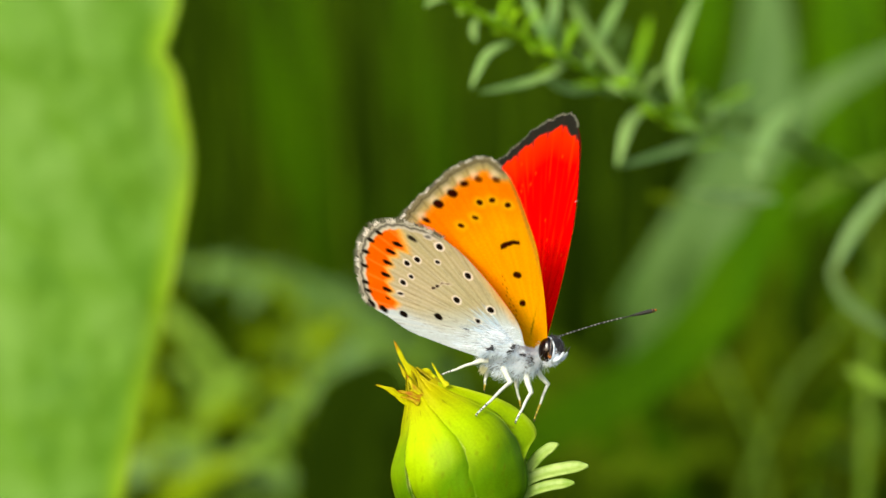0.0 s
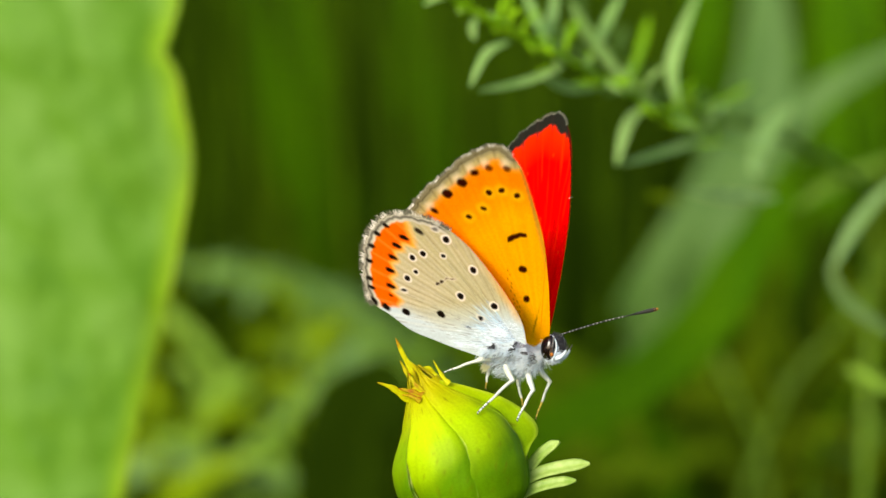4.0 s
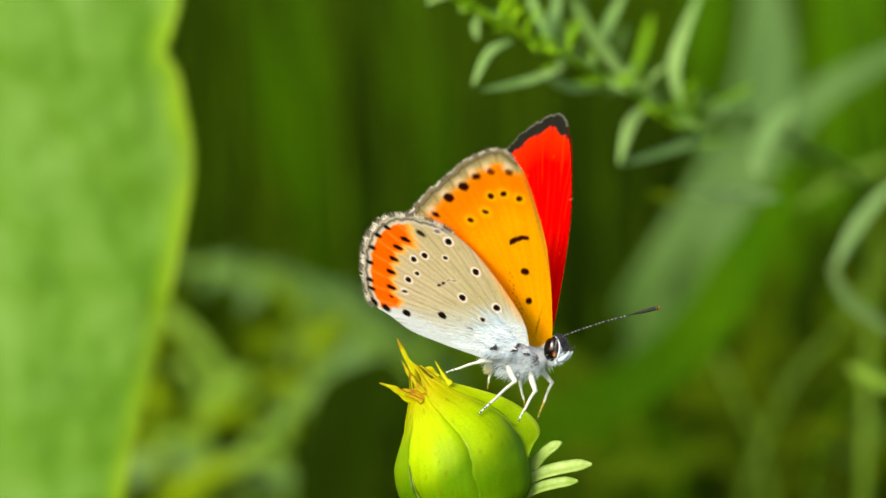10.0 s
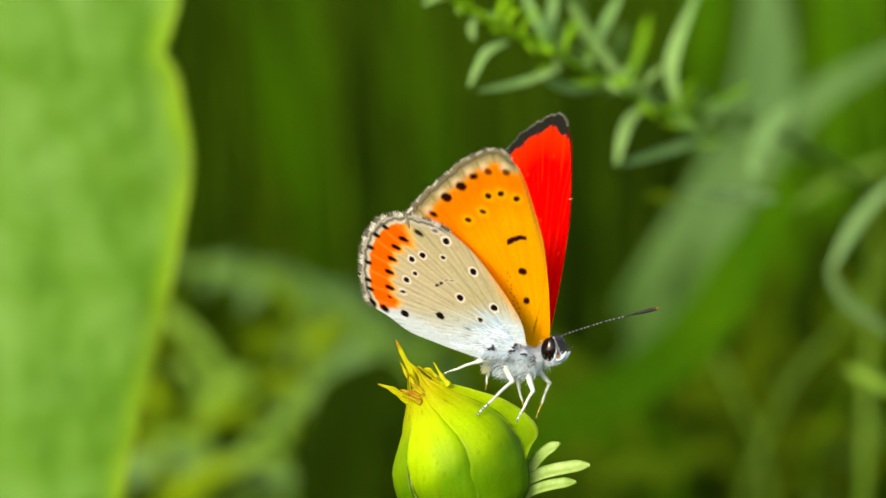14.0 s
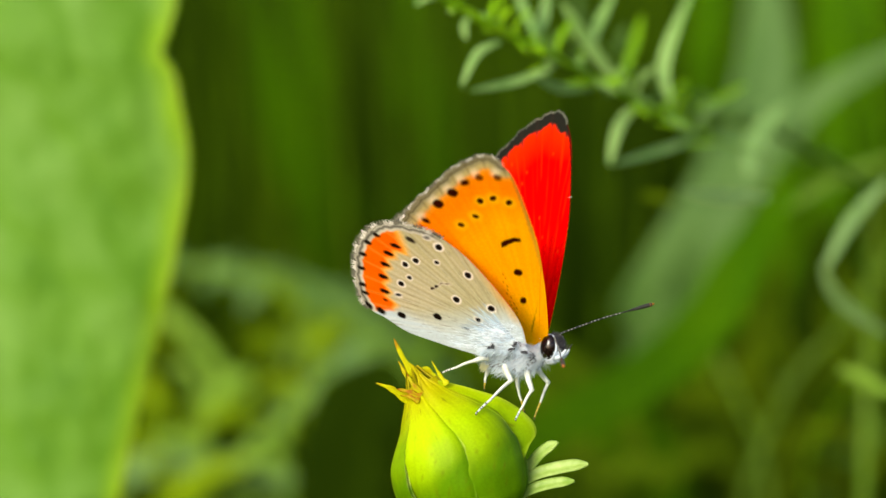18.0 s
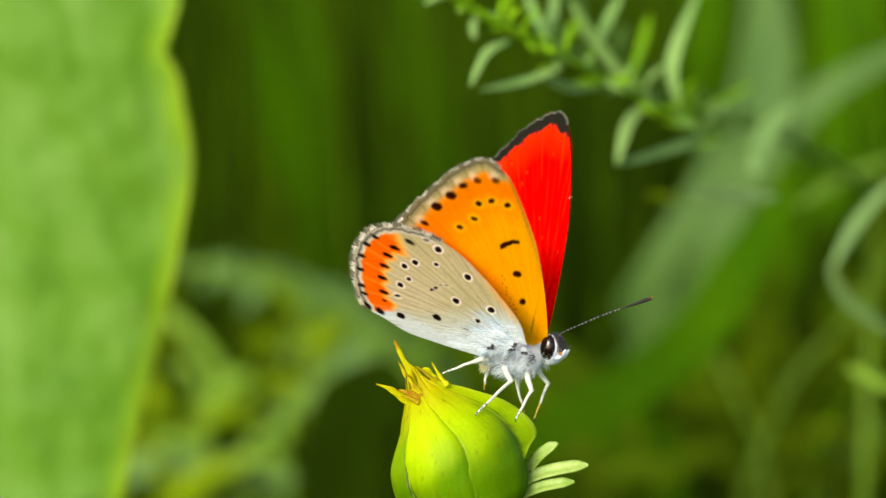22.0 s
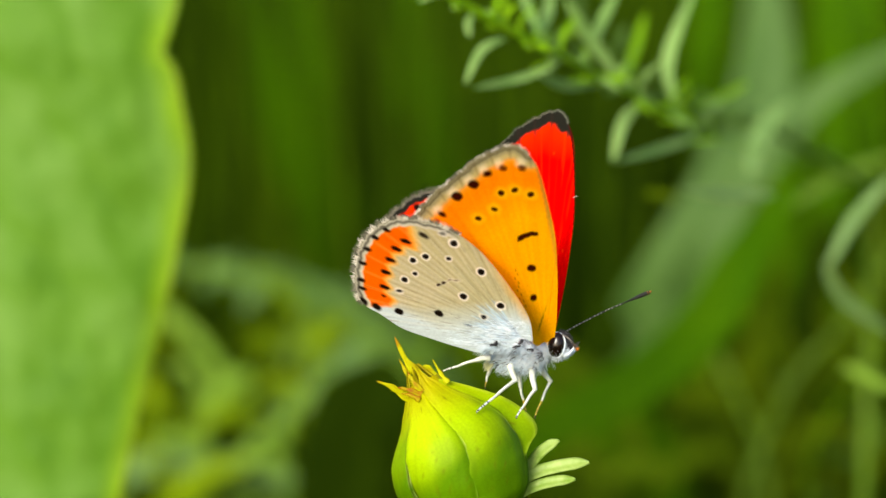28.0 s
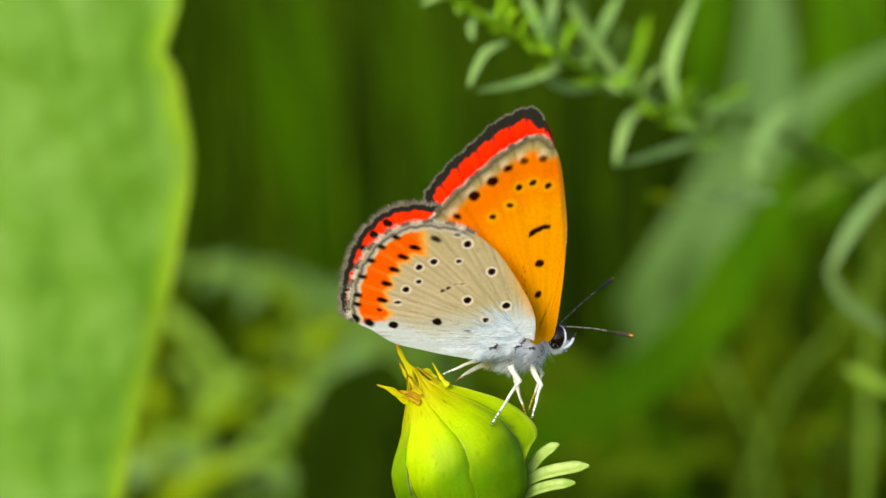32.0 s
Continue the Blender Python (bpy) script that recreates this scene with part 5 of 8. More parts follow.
def wing_root_fur():
    """Long white hairs that veil the hindwing's root and inner margin."""
    rnd = random.Random(31)
    spots, long_spots = [], []
    for _ in range(800):
        u = -rnd.random() ** 1.2 * 6.5
        v = -1.6 + 0.05 * u * u * 0.25 + abs(rnd.gauss(0, 1.5)) * (1 + 0.08 * u)
        spots.append((Vector((u, v - (0.0 if u < -3 else 0.2), 0.05)), Vector((0, 0, 1))))
    for _ in range(420):
        u, v = rnd.uniform(-2.6, 1.1), rnd.uniform(-1.5, 1.5)
        spots.append((Vector((u, v, 0.04)), Vector((0.1, -0.2, 1)).normalized()))
    for _ in range(260):
        a, r = rnd.uniform(-1.72, -0.75), 0.8 + 2.6 * rnd.random() ** 1.4
        if math.hypot(r * math.sin(a) + 2.3, r * math.cos(a) - 1.8) < 0.75:
            continue
        long_spots.append((Vector((r * math.sin(a), -0.3 + r * math.cos(a), 0.05)), Vector((0, 0, 1))))
    tufts = [(Vector((a + k * 0.09 * c + rnd.gauss(0, 0.05), b + k * 0.09 * d + rnd.gauss(0, 0.05), 0.34)), Vector((0, 0, 1))) for a, b, c, d in ((-2.75, -0.95, 1, 0.3), (-2.3, -1.0, 0.3, 0.9), (0.55, -1.3, 0.8, -0.1), (-0.65, -1.15, 1, 0.4), (-0.1, -0.75, 0.8, 0.7)) for k in range(7) for _ in range(4)]
    part("dark_tuft", scaled(hairs(tufts, 0.3, 0.04, Vector((-0.8, 0.5, 0)), 33)), M_DARK_FUR, near_hindwing, "dark hair tufts", smooth=False)
    thin = [(Vector((rnd.uniform(-5.0, 0.4), rnd.uniform(-1.6, 1.6), 0.08)), Vector((0, 0, 1))) for _ in range(150)]
    part("grey_fur", scaled(hairs(thin, 0.9, 0.013, Vector((-2.0, 0.3, -0.7)), 34)), M_GREY_FUR, near_hindwing, "blue-grey hair", smooth=False)
    part("root_fur", scaled(hairs(spots, 0.9, 0.013, Vector((-2.2, 0.3, -0.9)), 32)), M_FUR, near_hindwing, "bluish white hair", smooth=False)
    hem = [(Vector((u, -1.25 - 0.1 * math.sin(u * 3) + rnd.gauss(0, 0.15) - (0.12 * (u + 1.5) if u > -1.5 else 0), 0.0)), Vector((0, -0.4, 0.9))) for u in [rnd.uniform(-4.2, 0.9) for _ in range(360)]]
    streak = [(Vector((a + rnd.gauss(0, 0.10), b + rnd.gauss(0, 0.10), 0.22)), Vector((0, 0, 1))) for a, b in ((-3.3, -1.75), (-2.6, -1.7), (-1.9, -1.5), (-1.2, -1.75), (-0.7, -1.45), (0.2, -1.9)) for _ in range(9)]
    part("grey_streak", scaled(hairs(streak, 0.8, 0.016, Vector((-0.9, -0.5, -0.2)), 37)), M_GREY_FUR, near_hindwing, "dark grey hair between the white", smooth=False)
    part("hem_fur", scaled(hairs(hem, 1.15, 0.015, Vector((-0.9, -0.9, -0.2)), 36)), M_FUR, near_hindwing, "white hair hanging from the wing root", smooth=False)
    part("long_fur", scaled(hairs(long_spots, 1.5, 0.013, Vector((-1.9, 1.0, -0.9)), 35)), M_FUR, near_hindwing, "long bluish white hair", smooth=False)


wing_root_fur()


def antenna(sag, name="antenna"):
    """Ringed black feeler that ends in a long club with an orange tip; x runs from its root."""
    line = spline([(0, 0, 0), (2.0, 0.18 * sag, 0), (4.5, 0.30 * sag, 0), (7.0, 0.16 * sag, 0), (9.2, 0, 0)], 60)
    ob = part(name, scaled(tube(line, lambda t: 0.058 if t < 0.72 else 0.058 + 0.125 * math.sin(min(1, (t - 0.74) / 0.24) * math.pi * 0.62), 8)), M_BLACK, butterfly, "thin black antenna with white rings")
    for k in range(17):
        i = 2 + int(k * 2.35)
        part("ring", scaled(tube([line[i], line[i].lerp(line[i + 1], 0.75)], lambda t: 0.066, 8)), M_PALE_RING, ob)
    part("club_tip", scaled(tube([line[-3], line[-2], line[-1], line[-1] + Vector((0.22, 0, 0))], lambda t: 0.185 - 0.10 * t, 8)), M_ORANGE_TIP, ob, "orange club tip")
    return ob


far_antenna = antenna(0.5)
near_antenna = antenna(0.6)


def leg(length, knee_at, knee_out, thick, pale_foot, hip_at=1.25):
    """A jointed leg; its space starts at the foot and x runs to the hip."""
    knee = Vector((length * knee_at, knee_out, 0))
    hip = Vector((length * hip_at, 0, 0))
    ankle = knee * 0.45
    ob = part("leg", scaled(tube(spline([ankle, ankle.lerp(knee, 0.5) + Vector((0, 0.05, 0)), knee], 10), lambda t: thick * (0.75 + 0.35 * t), 8, 0.12)), M_LEG, butterfly, "thin white-scaled leg")
    part("thigh", scaled(tube(spline([knee - (hip - knee) * 0.03, knee.lerp(hip, 0.5) + Vector((0, 0.08, 0)), hip], 8), lambda t: thick * (1.4 + 0.7 * t), 8, 0.12)), M_LEG, ob)
    part("knee", scaled(ball(knee, (thick * 1.35,) * 3, None, 10, 8)), M_LEG, ob)
    foot = spline([Vector((0, 0, 0)), ankle * 0.5 + Vector((0, 0.03, 0)), ankle], 10)
    ft = part("foot", scaled(tube(foot, lambda t: thick * (0.5 + 0.25 * t), 8)), M_OCHRE_FOOT if pale_foot else M_LEG, ob)
    for k in range(4):
        i = 1 + (0, 2, 3, 5)[k]
        part("band", scaled(tube([foot[i], foot[i].lerp(foot[i + 1], 0.45)], lambda t: thick * (0.56 + 0.06 * k), 8)), M_BLACK, ob)
    part("claw", scaled(tube([Vector((-0.12, -0.1, 0)), Vector((0, 0, 0)), foot[1]], lambda t: thick * (0.25 + 0.4 * t), 6)), M_BLACK, ob)
    return ob


near_hind_leg = leg(3.95, 0.8, 0.15, 0.135, False, 1.1)
near_mid_leg = leg(5.2, 0.9, -1.15, 0.150, False, 1.1)
near_fore_leg = leg(4.8, 0.64, -0.85, 0.145, False, 1.06)
far_fore_leg = leg(4.35, 0.74, -1.1, 0.128, True, 1.05)
far_mid_leg = leg(3.7, 0.6, 0.2, 0.123, True)
far_hind_leg = leg(2.2, 0.6, 0.15, 0.115, True, 1.7)


def sway(base, dx, dz):
    """A rooted plant, carried aside by the breeze by dx and dz mm."""
    return Matrix.Translation(base + Vector((dx * 0.001, 0, dz * 0.001)))


def motions():
    walk(butterfly, [
        (0, STAGE @ mm(6.33, -8.9, 0, -3.14, -30.71, 6.14)), (0.5, STAGE @ mm(6.33, -8.86, 0, -3.31, -30.97, 6.42)), (1, STAGE @ mm(6.44, -8.87, 0, -2.94, -30.16, 5.84)),
        (1.5, STAGE @ mm(6.34, -8.91, 0, -3.09, -30.27, 6.11)), (2, STAGE @ mm(6.41, -8.8, 0, -3.01, -30.75, 5.88)), (2.5, STAGE @ mm(6.39, -8.8, 0, -3.05, -31.05, 5.9)),
        (3, STAGE @ mm(6.46, -8.8, 0, -3.04, -31, 5.89)), (3.5, STAGE @ mm(6.51, -8.72, 0, -2.94, -30.17, 5.84)), (5.5, STAGE @ mm(6.42, -8.81, 0, -3.3, -29.85, 6.6)),
        (6, STAGE @ mm(6.41, -8.74, 0, -3.02, -29.67, 6.07)), (6.5, STAGE @ mm(6.39, -8.74, 0, -3.01, -29.62, 6.07)), (7, STAGE @ mm(6.36, -8.78, 0, -3.23, -30.31, 6.37)),
        (7.5, STAGE @ mm(6.33, -8.82, 0, -3.04, -29.85, 6.08)), (8, STAGE @ mm(6.31, -8.79, 0, -2.82, -29.14, 5.78)), (8.5, STAGE @ mm(6.42, -8.72, 0, -3.03, -28.8, 6.28)),
        (9, STAGE @ mm(6.46, -8.8, 0, -3.18, -28.98, 6.55)), (9.5, STAGE @ mm(6.52, -8.8, 0, -3.15, -28.73, 6.53)), (10, STAGE @ mm(6.71, -8.84, 0, -3.02, -28.65, 6.27)),
        (10.5, STAGE @ mm(6.71, -8.86, 0, -3.02, -28.69, 6.27)), (11, STAGE @ mm(6.75, -8.83, 0, -2.9, -28.73, 6.02)), (11.5, STAGE @ mm(6.68, -8.81, 0, -2.93, -28.98, 6.03)),
        (12, STAGE @ mm(6.65, -8.84, 0, -3.02, -28.7, 6.27)), (12.5, STAGE @ mm(6.61, -8.85, 0, -3.04, -28.86, 6.28)), (13, STAGE @ mm(6.58, -8.84, 0, -3.06, -28.97, 6.29)),
        (13.5, STAGE @ mm(6.59, -8.87, 0, -3.19, -29.01, 6.55)), (14, STAGE @ mm(6.5, -8.84, 0, -2.96, -29.19, 6.04)), (14.5, STAGE @ mm(6.52, -8.81, 0, -3.25, -29.49, 6.58)),
        (16.5, STAGE @ mm(6.48, -8.75, 0, -2.88, -28.57, 6.01)), (17, STAGE @ mm(6.6, -8.53, 0, -2.99, -29.46, 6.06)), (17.5, STAGE @ mm(6.27, -8.97, 0, -2.95, -29.17, 6.04)),
        (18, STAGE @ mm(6.41, -8.67, 0, -2.85, -28.33, 6)), (18.5, STAGE @ mm(6.53, -8.7, 0, -2.77, -24.87, 6.56)), (19, STAGE @ mm(6.52, -8.71, 0, -2.81, -25.2, 6.58)),
        (19.5, STAGE @ mm(6.47, -8.74, 0, -2.77, -25.78, 6.36)), (20, STAGE @ mm(6.42, -8.73, 0, -2.82, -27.05, 6.18)), (20.5, STAGE @ mm(6.49, -8.77, 0, -3.08, -27.3, 6.7)),
        (21, STAGE @ mm(6.45, -8.7, 0, -2.91, -27.83, 6.22)), (21.5, STAGE @ mm(6.4, -8.78, 0, -2.69, -29.08, 5.52)), (22, STAGE @ mm(6.39, -8.73, 0, -3.06, -28.04, 6.49)),
        (22.5, STAGE @ mm(6.48, -8.64, 0, -3.17, -27.05, 6.94)), (23, STAGE @ mm(6.51, -8.66, 0, -2.94, -25.39, 6.84)), (23.5, STAGE @ mm(6.64, -8.85, 0, -2.28, -20.88, 6.37)),
        (24, STAGE @ mm(6.67, -8.7, 0, -2.01, -20.79, 5.64)), (24.5, STAGE @ mm(6.6, -8.75, 0, -2.15, -22.15, 5.7)), (25, STAGE @ mm(6.59, -8.73, 0, -2.14, -22.92, 5.48)),
        (25.5, STAGE @ mm(6.54, -8.71, 0, -2.36, -23.17, 5.98)), (27.5, STAGE @ mm(6.79, -8.59, 0, -2.24, -21.32, 6.15)), (28, STAGE @ mm(6.81, -8.53, 0, -1.99, -19.08, 6.06)),
        (28.5, STAGE @ mm(6.75, -8.48, 0, -1.43, -14.55, 5.68)), (29, STAGE @ mm(6.64, -8.47, 0, -0.75, -6.4, 6.67)), (29.5, STAGE @ mm(6.58, -8.42, 0, -0.59, -4.32, 7.77)),
        (30, STAGE @ mm(6.58, -8.34, 0, -0.18, -1.32, 7.75)), (30.5, STAGE @ mm(6.54, -8.24, 0, 0.12, 0.74, 9.1)), (31, STAGE @ mm(6.56, -8.07, 0, 0.19, 1.19, 9.1)),
        (31.5, STAGE @ mm(6.5, -8.13, 0, 0.47, 2.7, 9.79)), (32, STAGE @ mm(6.48, -8.17, 0, 0.34, 2, 9.78)),
    ])
    walk(near_forewing, [
        (0, mm(2.39, 0.55, 0.47, 37.04, 6.76, -6.12)), (0.5, mm(2.39, 0.52, 0.46, 36.37, 7.2, -6.08)), (1, mm(2.42, 0.53, 0.47, 32.4, 6.75, -6.33)),
        (1.5, mm(2.4, 0.49, 0.48, 31.77, 6.38, -6.81)), (2, mm(2.39, 0.52, 0.47, 34.12, 6.37, -6.19)), (2.5, mm(2.42, 0.51, 0.44, 33.61, 6.61, -5.96)),
        (3, mm(2.41, 0.52, 0.44, 34.11, 6.53, -6.25)), (3.5, mm(2.38, 0.53, 0.49, 32.31, 6.85, -6.89)), (5.5, mm(2.37, 0.54, 0.51, 35.89, 6.59, -6.67)),
        (6, mm(2.36, 0.53, 0.53, 35.75, 6.49, -5.85)), (6.5, mm(2.36, 0.54, 0.53, 35.36, 6.5, -5.84)), (7, mm(2.39, 0.54, 0.49, 35.39, 6.34, -6.53)),
        (7.5, mm(2.38, 0.53, 0.51, 34.98, 6.26, -5.98)), (8, mm(2.35, 0.56, 0.55, 34.77, 6.52, -6.05)), (8.5, mm(2.37, 0.51, 0.55, 30.79, 6.36, -7.3)),
        (9, mm(2.36, 0.49, 0.55, 32.56, 6.01, -7.26)), (9.5, mm(2.37, 0.5, 0.55, 33.15, 6.59, -6.71)), (10, mm(2.37, 0.53, 0.56, 34.07, 6.67, -6.42)),
        (10.5, mm(2.37, 0.52, 0.56, 34.36, 6.37, -6.43)), (11, mm(2.35, 0.55, 0.56, 35.14, 6.47, -6.05)), (11.5, mm(2.36, 0.54, 0.55, 35.41, 6.19, -6.08)),
        (12, mm(2.37, 0.54, 0.56, 34.95, 6.36, -6.37)), (12.5, mm(2.37, 0.53, 0.55, 34.65, 6.43, -6.83)), (13, mm(2.38, 0.54, 0.54, 34.94, 6.08, -6.75)),
        (13.5, mm(2.38, 0.5, 0.54, 33.67, 6.31, -6.87)), (14, mm(2.39, 0.56, 0.53, 34.14, 6.79, -6.42)), (14.5, mm(2.4, 0.52, 0.51, 32.23, 6.36, -7.4)),
        (16.5, mm(2.36, 0.53, 0.56, 34.61, 6.18, -5.61)), (17, mm(2.38, 0.54, 0.52, 36.27, 6.55, -5.42)), (17.5, mm(2.38, 0.53, 0.53, 36.21, 6.47, -5.37)),
        (18, mm(2.36, 0.58, 0.57, 37.81, 6.93, -4.29)), (18.5, mm(2.3, 0.5, 0.72, 29.55, 6.62, -5.93)), (19, mm(2.33, 0.5, 0.7, 29.53, 6.57, -5.96)),
        (19.5, mm(2.32, 0.52, 0.68, 31.17, 6.38, -5.79)), (20, mm(2.34, 0.56, 0.63, 34.18, 6.36, -5.17)), (20.5, mm(2.36, 0.5, 0.61, 34.7, 6.56, -5.01)),
        (21, mm(2.37, 0.51, 0.59, 36.69, 6.57, -4.34)), (21.5, mm(2.39, 0.56, 0.53, 40.02, 7.19, -2.87)), (22, mm(2.35, 0.58, 0.59, 38.82, 6.59, -4.69)),
        (22.5, mm(2.33, 0.55, 0.64, 36.79, 6.31, -5.39)), (23, mm(2.29, 0.57, 0.71, 37.38, 5.75, -5.51)), (23.5, mm(2.2, 0.56, 0.9, 32.23, 5.42, -5.95)),
        (24, mm(2.22, 0.54, 0.89, 32.97, 6.17, -5.14)), (24.5, mm(2.26, 0.58, 0.83, 39.05, 6.75, -3.7)), (25, mm(2.28, 0.58, 0.8, 41.08, 7.21, -2.83)),
        (25.5, mm(2.27, 0.57, 0.79, 39.8, 6.66, -4.23)), (27.5, mm(2.36, 0.56, 0.82, 41.63, 5.53, -2.81)), (28, mm(2.34, 0.49, 0.9, 34.06, 5.37, -4.03)),
        (28.5, mm(2.28, 0.44, 1.07, 27.39, 4.3, -5.13)), (29, mm(2.15, 0.42, 1.37, 24.29, 4.04, -5.43)), (29.5, mm(2.14, 0.33, 1.45, 23.93, 3.28, -5.75)),
        (30, mm(2.11, 0.3, 1.55, 23.35, 3.49, -4.18)), (30.5, mm(2.07, 0.25, 1.63, 24.77, 3.55, -4.24)), (31, mm(2.12, 0.27, 1.64, 28.62, 4.09, -2.51)),
        (31.5, mm(2.08, 0.28, 1.7, 30.39, 4.03, -1.88)), (32, mm(2.14, 0.18, 1.67, 30.65, 4.62, -1.35)),
    ])
    walk(near_hindwing, [
        (0, mm(1.89, 1.12, 3.83, 35.44, -6.76, -6.25)), (0.5, mm(1.92, 1.13, 3.82, 34.83, -7.2, -6.02)), (1, mm(1.82, 1.16, 3.87, 28.96, -6.75, -4.72)),
        (1.5, mm(1.85, 1.19, 3.85, 28.52, -6.38, -4.59)), (2, mm(1.89, 1.16, 3.83, 31.29, -6.37, -4.08)), (2.5, mm(1.88, 1.17, 3.84, 30.49, -6.61, -3.91)),
        (3, mm(1.88, 1.16, 3.84, 31.52, -6.53, -4.69)), (3.5, mm(1.85, 1.15, 3.85, 29.57, -6.86, -5.09)), (5.5, mm(1.86, 1.1, 3.85, 34.77, -6.59, -7.39)),
        (6, mm(1.85, 1.14, 3.85, 34.28, -6.49, -5.89)), (6.5, mm(1.84, 1.14, 3.85, 33.32, -6.5, -5.52)), (7, mm(1.87, 1.11, 3.84, 32.61, -6.34, -5.5)),
        (7.5, mm(1.84, 1.14, 3.85, 32.57, -6.26, -5.06)), (8, mm(1.81, 1.14, 3.86, 32.26, -6.52, -5.26)), (8.5, mm(1.78, 1.15, 3.88, 27.2, -6.37, -5.21)),
        (9, mm(1.81, 1.16, 3.87, 29.6, -6.01, -5.36)), (9.5, mm(1.77, 1.14, 3.89, 30.07, -6.6, -5.64)), (10, mm(1.76, 1.14, 3.89, 31.46, -6.67, -6.08)),
        (10.5, mm(1.76, 1.15, 3.89, 31.86, -6.37, -5.81)), (11, mm(1.77, 1.13, 3.88, 32.98, -6.47, -5.91)), (11.5, mm(1.79, 1.14, 3.87, 33.28, -6.19, -5.38)),
        (12, mm(1.76, 1.13, 3.89, 32.85, -6.36, -6.21)), (12.5, mm(1.78, 1.14, 3.88, 32.23, -6.44, -6.22)), (13, mm(1.78, 1.13, 3.88, 32.85, -6.08, -6.21)),
        (13.5, mm(1.79, 1.15, 3.88, 30.93, -6.31, -6.07)), (14, mm(1.78, 1.12, 3.88, 30.47, -6.79, -5.59)), (14.5, mm(1.81, 1.13, 3.87, 27.45, -6.36, -5.23)),
        (16.5, mm(1.76, 1.15, 3.89, 32.77, -6.18, -4.53)), (17, mm(1.81, 1.13, 3.87, 34.38, -6.55, -4.45)), (17.5, mm(1.79, 1.15, 3.87, 34.92, -6.47, -4.22)),
        (18, mm(1.74, 1.1, 3.89, 36.82, -6.93, -4.97)), (18.5, mm(1.54, 1.16, 3.97, 26.58, -6.62, -5.26)), (19, mm(1.54, 1.16, 3.98, 26.09, -6.57, -5.2)),
        (19.5, mm(1.59, 1.15, 3.96, 28.77, -6.38, -5.52)), (20, mm(1.67, 1.11, 3.92, 32.27, -6.36, -5.25)), (20.5, mm(1.68, 1.14, 3.92, 33.48, -6.56, -4.83)),
        (21, mm(1.7, 1.16, 3.91, 36.24, -6.57, -2.85)), (21.5, mm(1.76, 1.15, 3.89, 40.61, -7.19, -1.8)), (22, mm(1.74, 1.07, 3.89, 38.2, -6.59, -5.82)),
        (22.5, mm(1.69, 1.07, 3.92, 37.08, -6.31, -7.9)), (23, mm(1.6, 1.07, 3.95, 38.93, -5.74, -9.49)), (23.5, mm(1.3, 1.14, 4.05, 31.96, -5.4, -10.12)),
        (24, mm(1.26, 1.2, 4.06, 33.08, -6.17, -5.54)), (24.5, mm(1.33, 1.16, 4.04, 41.27, -6.75, -5.7)), (25, mm(1.37, 1.15, 4.03, 43.61, -7.22, -4.4)),
        (25.5, mm(1.42, 1.14, 4.01, 40.72, -6.66, -5.65)), (27.5, mm(1.29, 1.13, 4.05, 46.55, -5.53, -8.73)), (28, mm(1.23, 1.21, 4.06, 36.26, -5.37, -6.13)),
        (28.5, mm(0.99, 1.23, 4.11, 27.85, -4.3, -5.13)), (29, mm(0.51, 1.21, 4.19, 22.5, -4.04, -5.95)), (29.5, mm(0.42, 1.2, 4.19, 22.82, -3.28, -5.74)),
        (30, mm(0.22, 1.19, 4.2, 21.25, -3.48, -3.28)), (30.5, mm(0.16, 1.15, 4.2, 24.07, -3.55, -4.17)), (31, mm(0.14, 1.06, 4.2, 30.04, -4.11, -4.96)),
        (31.5, mm(0.12, 0.97, 4.2, 32.03, -4.06, -6.71)), (32, mm(0.19, 0.99, 4.2, 32.39, -4.64, -3.95)),
    ])
